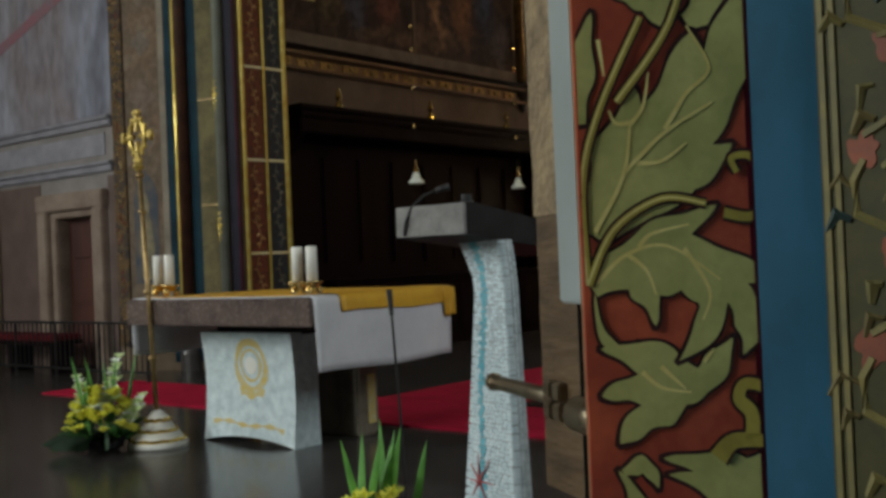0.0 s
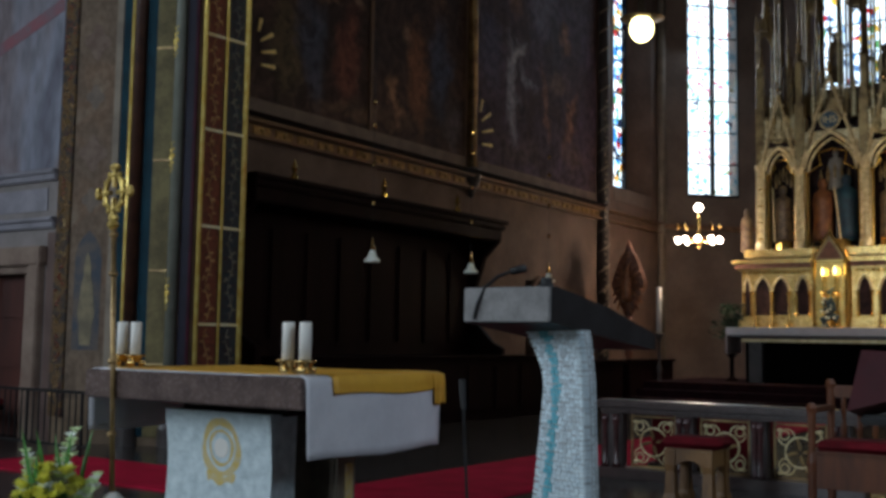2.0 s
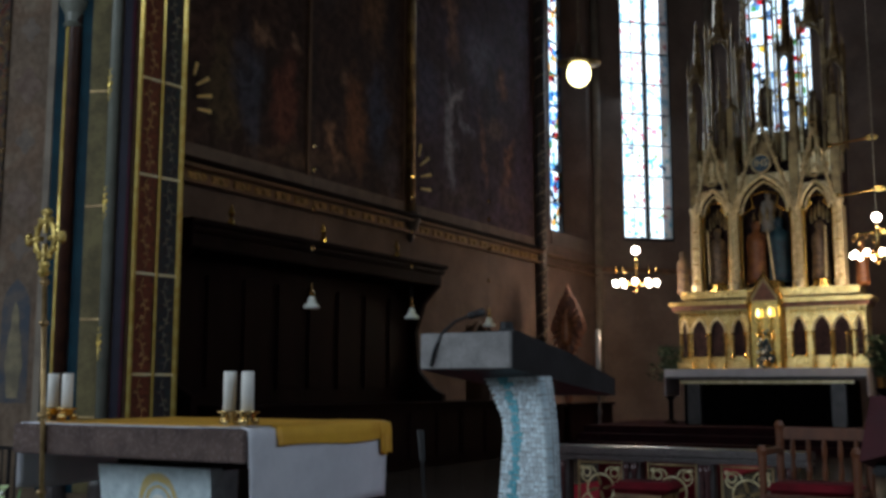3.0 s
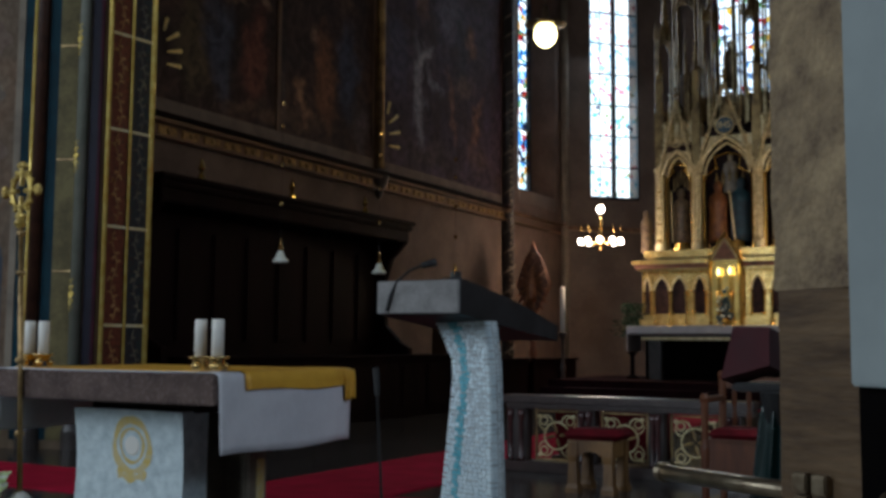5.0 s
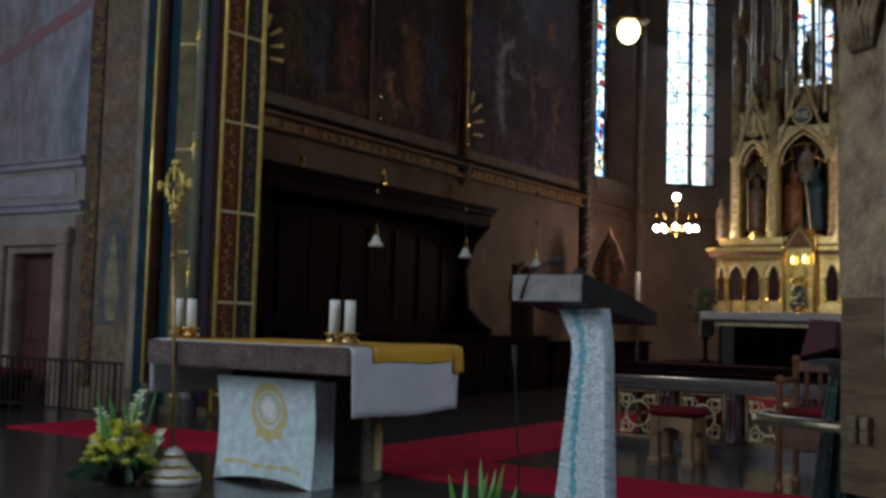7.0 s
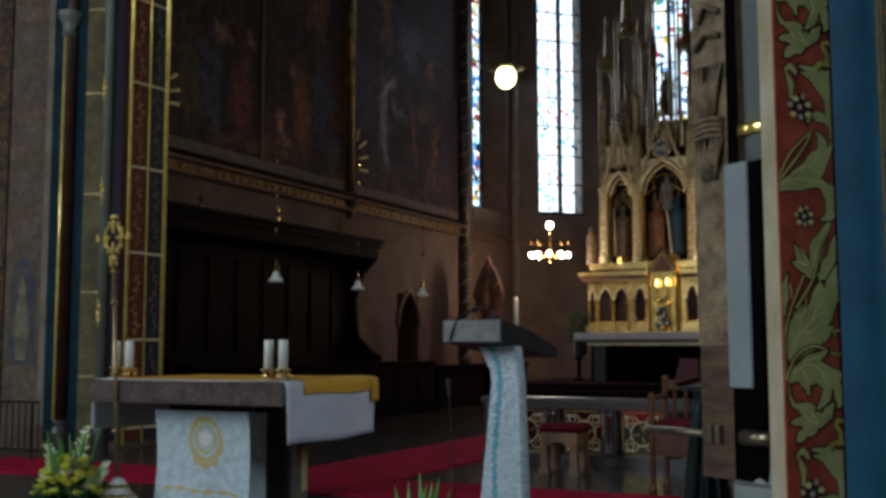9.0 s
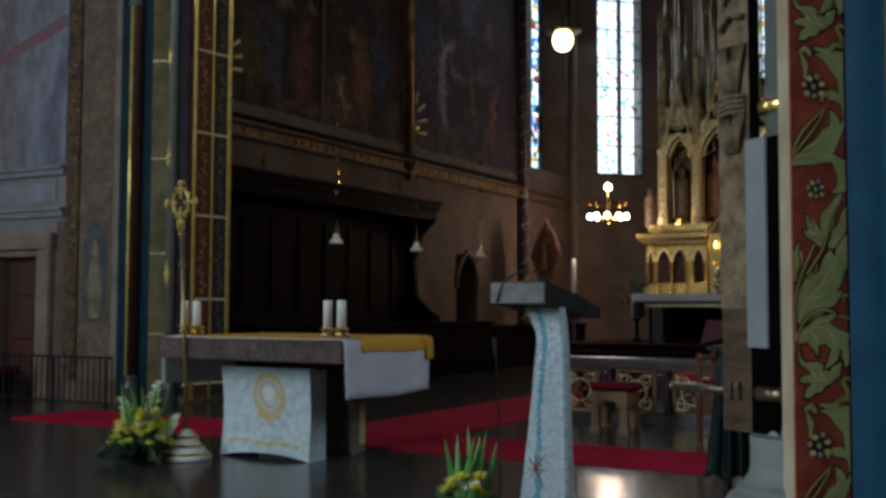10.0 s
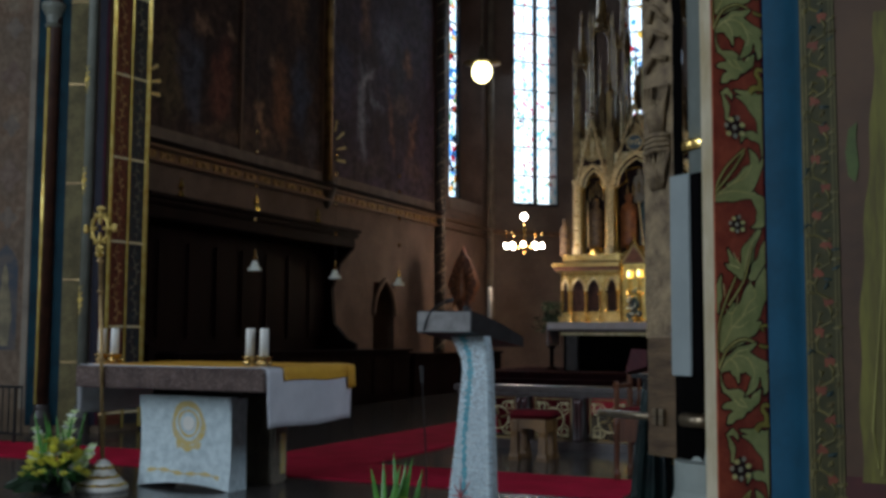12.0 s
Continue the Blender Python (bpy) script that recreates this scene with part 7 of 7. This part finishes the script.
PERIOD = 1.08
for rep in range(-2, 4):
    z0 = 0.86 + rep * PERIOD
    for k, key in enumerate(("e", "g", "f", "l", "a", "c", "b")):
        vine_leaf(VINE[key], z0, k * 0.0003)
    for u, dz, r in ((0.080, -0.022, 0.036), (0.082, PERIOD * 0.69, 0.028)):
        vine_flower(u, z0 + dz, r)
    for line, w in CURLS:
        sh = [(x, y + z0) for x, y in line]
        bm = B()
        stroke(bm, sh, w + 0.007, 0.0029, w * 0.6 + 0.007)
        cv = part("vine_curl", bm, "outline_paint", np_, "curled yellow-green painted tendril")
        bm = B()
        stroke(bm, sh, w, 0.0031, w * 0.6)
        part("curl_face", bm, "curl_paint", cv)
    for line in STEMS:
        sh = [(x, y + z0) for x, y in line]
        bm = B()
        stroke(bm, sh, 0.0145, 0.0033, 0.013)
        st_ = part("vine_stem", bm, "outline_paint", np_, "yellow painted stem with a dark outline")
        bm = B()
        stroke(bm, sh, 0.0085, 0.0035, 0.007)
        part("stem_face", bm, "curl_paint", st_)
        bm = B()
        stroke(bm, [(x - 0.0012, y) for x, y in sh], 0.0035, 0.0037, 0.0025)
        part("stem_light", bm, "vein_paint", st_)
    bm = B()
    for line in VEINS + VEINS_2:
        stroke(bm, [(x, y + z0) for x, y in line], 0.0056, 0.0027, 0.0024)
    part("vein", bm, "vein_paint", np_, "pale yellow painted veins")
# small irregular flowers and curls of the band
random.seed(31)
VB = -3.3662
for k in range(46):
    z = -0.3 + k * 0.087
    s = 1 if k % 2 else -1
    x = 4.274 + s * 0.013
    bm = B()
    r = random.uniform(0.0145, 0.018)
    pts = [(x + r * q * math.cos(a), z + 1.15 * r * q * math.sin(a)) for a in [2 * math.pi * j / 30 for j in range(30)] for q in [0.84 + 0.13 * math.cos(5 * a + k) + 0.12 * math.sin(3 * a + 2 * k) + 0.06 * math.sin(8 * a)]]
    plate(bm, frame_at((0, -3.3655, 0), (1, 0, 0), (0, 0, 1)), pts, 0.002)
    part("band_flower", bm, "band_red", np_)
    bm = B()
    tube(bm, [(x, VB, z + 0.012), (x - s * 0.034, VB, z + 0.03), (x - s * 0.036, VB, z + 0.06), (4.274 - s * 0.013, VB, z + 0.078)], 0.0045, 5)
    part("band_stem", bm, "band_green", np_)
    for j in range(5):
        bm = B()
        a = random.uniform(-0.6, 0.6) + (math.pi if j % 2 else 0)
        p = Vector((4.274 + (0.014 if j % 2 == 0 else -0.014) - s * 0.012, VB - 0.0003, z + 0.01 + j * 0.015))
        l = random.uniform(0.018, 0.03)
        tube(bm, [p, p + Vector((l * 0.5 * math.cos(a), -0.0004, l * 0.5 * math.sin(a) + 0.006)), p + Vector((l * math.cos(a + 0.5), 0, l * math.sin(a + 0.5)))], random.uniform(0.004, 0.0065), 5, lambda f: 0.5 + 2.4 * f * (1 - f))
        part("band_leaf", bm, random.choice(("band_green", "olive_paint", "band_green", "band_teal")), np_)

# wall painting right of the pier: a pale olive drapery form
gp = thing("wall_painting", (4.9, -3.36, 0.4), "painted pale olive drapery on a brown wall field", "painting")
part("ground", bx(B(), 4.318, 6.2, -3.363, -3.357, 0.0, 4.2), "wall_brown", gp)
part("dado", bx(B(), 4.318, 6.2, -3.366, -3.362, -0.36, 0.845), "wall_maroon", gp)
bm = B()
HEM = 0.83
outl = []
for k in range(25):
    f = k / 24
    outl.append((4.37 + 0.055 * f - 0.012 * math.sin(f * 5) + 0.005 * math.sin(f * 31), HEM + (2.22 - HEM) * f))
for k in range(25):
    f = 1 - k / 24
    outl.append((4.74 + 0.02 * math.sin(f * 4) - 0.03 * f, HEM + 0.010 * math.sin(k) + (2.22 - HEM) * f))
mg = frame_at((0, -3.3645, 0), (1, 0, 0), (0, 0, 1))
plate(bm, mg, outl, 0.004)
part("drapery", bm, "gown_paint", gp, "pale olive painted drapery")
random.seed(3)
bm = B()
x = 4.392
while x < 4.72:
    x += random.uniform(0.008, 0.034)
    r = random.uniform(0.002, 0.0065)
    top = random.choice((1.25, 1.6, 1.95, 2.1))
    e = random.uniform(-0.012, 0.012)
    tube(bm, [(x + e, -3.3692, HEM + random.uniform(0.0, 0.09)), (x - e * 0.5, -3.3695, HEM + 0.15), (x * 0.8 + 4.56 * 0.2 + e, -3.3695, 0.4 * HEM + 0.6 * top), (x * 0.6 + 4.56 * 0.4, -3.3692, top)], r, 5, lambda f: 1.3 - 1.0 * f)
part("folds", bm, "gown_light", gp)
part("green_patch", plate(B(), frame_at((0, -3.363, 0), (1, 0, 0), (0, 0, 1)), [(4.352, 1.73), (4.372, 1.71), (4.383, 1.76), (4.376, 1.84), (4.38, 1.89), (4.356, 1.87), (4.346, 1.80)], 0.004), "green_paint", gp)
part("field", bx(B(), 4.78, 5.6, -3.3672, -3.362, 0.7, 2.6), "olive_paint", gp)

# white engaged column behind the pier's edge
ec = thing("engaged_column", (3.90, -3.06, -0.36), "white painted engaged column with a moulded base", "column", "", "structure")
part("shaft", cyl(B(), (3.905, -3.06, 1.0), (3.905, -3.06, TOP), 0.085, n=24), "column_white", ec, "", True)
part("base", lathe(B(), (3.905, -3.06, -0.36), [(0.26, 0), (0.26, 0.9), (0.235, 0.93), (0.235, 0.97), (0.215, 1.005), (0.19, 1.02), (0.19, 1.035), (0.168, 1.05), (0.152, 1.075), (0.147, 1.10), (0.147, 1.195), (0.10, 1.20), (0.088, 1.24), (0.086, 1.38)], 40), "column_white", ec)
part("gilt_ring", lathe(B(), (3.885, -3.06, 1.885), [(0.086, 0), (0.09, 0.006), (0.09, 0.03), (0.086, 0.036)], 24), "gold", ec, "", True)

# old carved wooden post with its bar, and the loudspeaker on it
Q0, Q1 = Vector((3.641, -2.972, 0)), Vector((3.763, -3.05, 0))
pu = (Q1 - Q0).normalized()
pn = Vector((pu.y, -pu.x, 0))
mq = Matrix(((pu.x, pn.x, 0, Q0.x), (pu.y, pn.y, 0, Q0.y), (0, 0, 1, 0), (0, 0, 0, 1)))
PW = (Q1 - Q0).length
wp = thing("carved_post", Q0, "weathered oak post with old carving, fixed by a bronze bar", "post")
bm = B()
loops = []
random.seed(9)
for k in range(60):
    z = 1.245 + k * 0.066
    e = [random.gauss(0, 0.0022) for _ in range(4)]
    loops.append([mq @ Vector((e[0], 0.0, z)), mq @ Vector((PW + e[1], 0.0 + e[2], z)), mq @ Vector((PW + e[1], -0.05, z)), mq @ Vector((e[0], -0.05, z))])
rings(bm, loops)
part("plank", bm, "old_oak", wp, "pale weathered upper length of the post")
bm = B()
loops = []
for k in range(14):
    z = 0.835 + k * 0.033
    e = random.gauss(0, 0.0012)
    loops.append([mq @ Vector((e, -0.006, z)), mq @ Vector((0.005 + e, -0.001, z)), mq @ Vector((PW - 0.005, -0.001, z)), mq @ Vector((PW, -0.006, z)), mq @ Vector((PW, -0.05, z)), mq @ Vector((e, -0.05, z))])
rings(bm, loops)
part("lower_plank", bm, "banded_oak", wp, "smooth brown banded lower length of the post")
random.seed(21)
for z0, z1, n in ((1.77, 1.90, 6), (1.97, 2.14, 7)):
    for k in range(n):
        a = 0.012 + (PW - 0.024) * k / (n - 1)
        b = PW / 2 + (a - PW / 2) * 0.45
        part("carved_fold", tube(B(), [mq @ Vector((b, 0.006, z0)), mq @ Vector(((a + b) / 2, 0.018, (z0 + z1) / 2)), mq @ Vector((a, 0.008, z1))], 0.009, 6, lambda f: 0.7 + 0.6 * math.sin(math.pi * f)), "old_oak", wp, "", True)
for k in range(4):
    z = 1.905 + k * 0.018
    part("carved_band", tube(B(), [mq @ Vector((0.01, 0.008, z)), mq @ Vector((PW / 2, 0.018, z + 0.006)), mq @ Vector((PW - 0.01, 0.008, z))], 0.008, 6), "old_oak", wp, "", True)
for k in range(9):
    z = 2.2 + k * 0.09
    part("carved_ridge", tube(B(), [mq @ Vector((0.02 + 0.02 * math.sin(k), 0.004, z)), mq @ Vector((PW / 2, 0.02, z + 0.05)), mq @ Vector((PW - 0.02, 0.004, z + 0.03 * math.cos(k)))], 0.012, 6), "old_oak", wp, "", True)
for s in (0.035, 0.068):
    for z in (0.955, 0.985):
        part("bracket_lug", bx(B(), s, s + 0.027, -0.002, 0.014, z - 0.013, z + 0.013, 0.003, mq), "aged_bronze", wp)
# added near-black board in place of the shaded gap beside the post
bm = B()
prism(bm, [(3.762, -3.052), (3.80, -3.10), (3.872, -3.155), (3.885, -3.13), (3.745, -3.01)], 0.84, 1.14)
prism(bm, [(3.765, -3.052), (3.80, -3.07), (3.79, -3.02), (3.745, -3.01)], 1.14, 3.2)
part("backing_board", bm, "void_black", wp, "near-black board added to fill the dark gap behind the post")
bar = B()
tube(bar, [(3.424, -2.80, 0.962), (3.60, -2.925, 0.966), (3.88, -3.10, 0.972)], 0.013, 12)
part("bar", bar, "aged_bronze", wp, "dull bronze bar", True)
part("bar_end", lathe(B(), (3.424, -2.80, 0.962), [(0.012, -0.006), (0.016, -0.003), (0.016, 0.008), (0.012, 0.012)], 12, Vector((-0.82, 0.57, 0)).to_track_quat("Z", "Y").to_matrix()), "aged_bronze", wp)
part("bar_collar", cyl(B(), (3.80, -3.12, 0.972), (3.90, -3.19, 0.974), 0.024, n=12), "aged_bronze", wp, "", True)

sp = thing("column_loudspeaker", (3.79, -3.04, 1.118), "slim grey column loudspeaker with a dark side", "loudspeaker")
S0, S1 = Vector((3.757, -3.081, 0)), Vector((3.837, -3.141, 0))
su = (S1 - S0).normalized()
sn = Vector((su.y, -su.x, 0))
msp = Matrix(((su.x, sn.x, 0, S0.x), (su.y, sn.y, 0, S0.y), (0, 0, 1, 0), (0, 0, 0, 1)))
SW = (S1 - S0).length
part("housing", bx(B(), 0.002, SW + 0.046, -0.045, -0.004, 1.12, 1.80, 0.004, msp), "speaker_side", sp)
part("front_grille", bx(B(), 0.0, SW, -0.004, 0.004, 1.118, 1.802, 0.003, msp), "speaker_grey", sp, "grey front grille")
part("wall_bracket", bx(B(), 0.02, 0.05, -0.09, -0.045, 1.40, 1.46, 0.004, msp), "black_metal", sp)

# ---- mosaic pieces of the lectern stem ----
random.seed(17)
tiles = {}
for mt in ("mosaic_white", "mosaic_blue"):
    for kind in range(5):
        bm = B()
        q = [(-0.5 + random.uniform(-0.08, 0.08), -0.5 + random.uniform(-0.08, 0.08)), (0.5 + random.uniform(-0.08, 0.08), -0.5), (0.5, 0.5 + random.uniform(-0.08, 0.08)), (-0.5 + random.uniform(-0.1, 0.1), 0.5)]
        rings(bm, [[(x, 0, z) for x, z in q], [(x * 0.9, -0.004, z * 0.88) for x, z in q]])
        bmesh.ops.recalc_face_normals(bm, faces=bm.faces)
        me = bpy.data.meshes.new("mosaic_tile")
        bm.to_mesh(me)
        bm.free()
        me.materials.append(M[mt])
        tiles[mt, kind] = me
ROWS, COLS_ = 84, 11
so_ = origin_of(stem)
rest = {"mosaic_white": B(), "mosaic_blue": B()}
for r in range(ROWS):
    f = (r + 0.5) / ROWS
    x0, x1, y0, y1 = stem_section(f)
    x0, x1 = x0 + 0.008, x1 - 0.004
    laid = []
    xs = [x0]
    for c in range(COLS_):
        xs.append(xs[-1] + random.uniform(0.6, 1.4))
    sc = (x1 - x0) / (xs[-1] - x0)
    xs = [x0 + (x - x0) * sc for x in xs]
    for c in range(COLS_):
        xm, w = (xs[c] + xs[c + 1]) / 2, xs[c + 1] - xs[c]
        mid = x0 + (x1 - x0) * (0.33 + 0.05 * math.sin(f * 7.5 + 0.2))
        blue = abs(xm - mid) < (0.0165 if f > 0.35 else 0.0165 + 0.03 * (0.35 - f))
        mt = "mosaic_blue" if blue else "mosaic_white"
        m = SPIN @ Matrix.LocRotScale((xm, y0 - 0.001, f * SH + random.uniform(-0.003, 0.003)), Euler((0, random.uniform(-0.16, 0.16), 0)), (w * 0.95, 1, SH / ROWS * random.uniform(0.85, 1.0)))
        me = tiles[mt, random.randrange(5)]
        laid.append((m, me, mt, r >= ROWS - 27))
    for k in range(3):
        m = SPIN @ Matrix.LocRotScale((stem_section(f)[1] - 0.004 - 0.004 * k, y0 + 0.012 + 0.021 * k, f * SH + random.uniform(-0.004, 0.004)), Euler((random.uniform(-0.12, 0.12), 0, radians(82))), (0.025, 1, SH / ROWS * random.uniform(0.85, 1.0)))
        laid.append((m, tiles["mosaic_white", random.randrange(5)], "mosaic_white", False))
    for m, me, mt, single in laid:
        if single:
            o = new("mosaic_tile", me)
            o.parent = stem
            o.matrix_basis = Matrix.Translation(-so_) @ m
        else:
            t = B()
            t.from_mesh(me)
            bmesh.ops.transform(t, matrix=m, verts=t.verts)
            vs = [rest[mt].verts.new(v.co) for v in t.verts]
            t.verts.index_update()
            for q in t.faces:
                rest[mt].faces.new([vs[v.index] for v in q.verts])
            t.free()
for mt, bm in rest.items():
    tagged(part("mosaic_tiles", bm, mt, stem), "", "", "", "stuff")
bm = B()
sx, sz, sy = -0.086, 0.357, stem_section(0.28)[2] - 0.008
for a, l in ((0, 0.085), (52, 0.11), (128, 0.075), (180, 0.06), (232, 0.07), (300, 0.11), (90, 0.10)):
    ar = radians(a)
    cyl(bm, SPIN @ Vector((sx, sy, sz)), SPIN @ Vector((sx + l * math.cos(ar), sy - 0.001, sz + l * math.sin(ar))), 0.005, 0.002, 5)
ball(bm, SPIN @ Vector((sx, sy, sz)), 0.012, 8)
part("star_inlay", bm, "mosaic_red", lc, "thin red star laid in the mosaic")
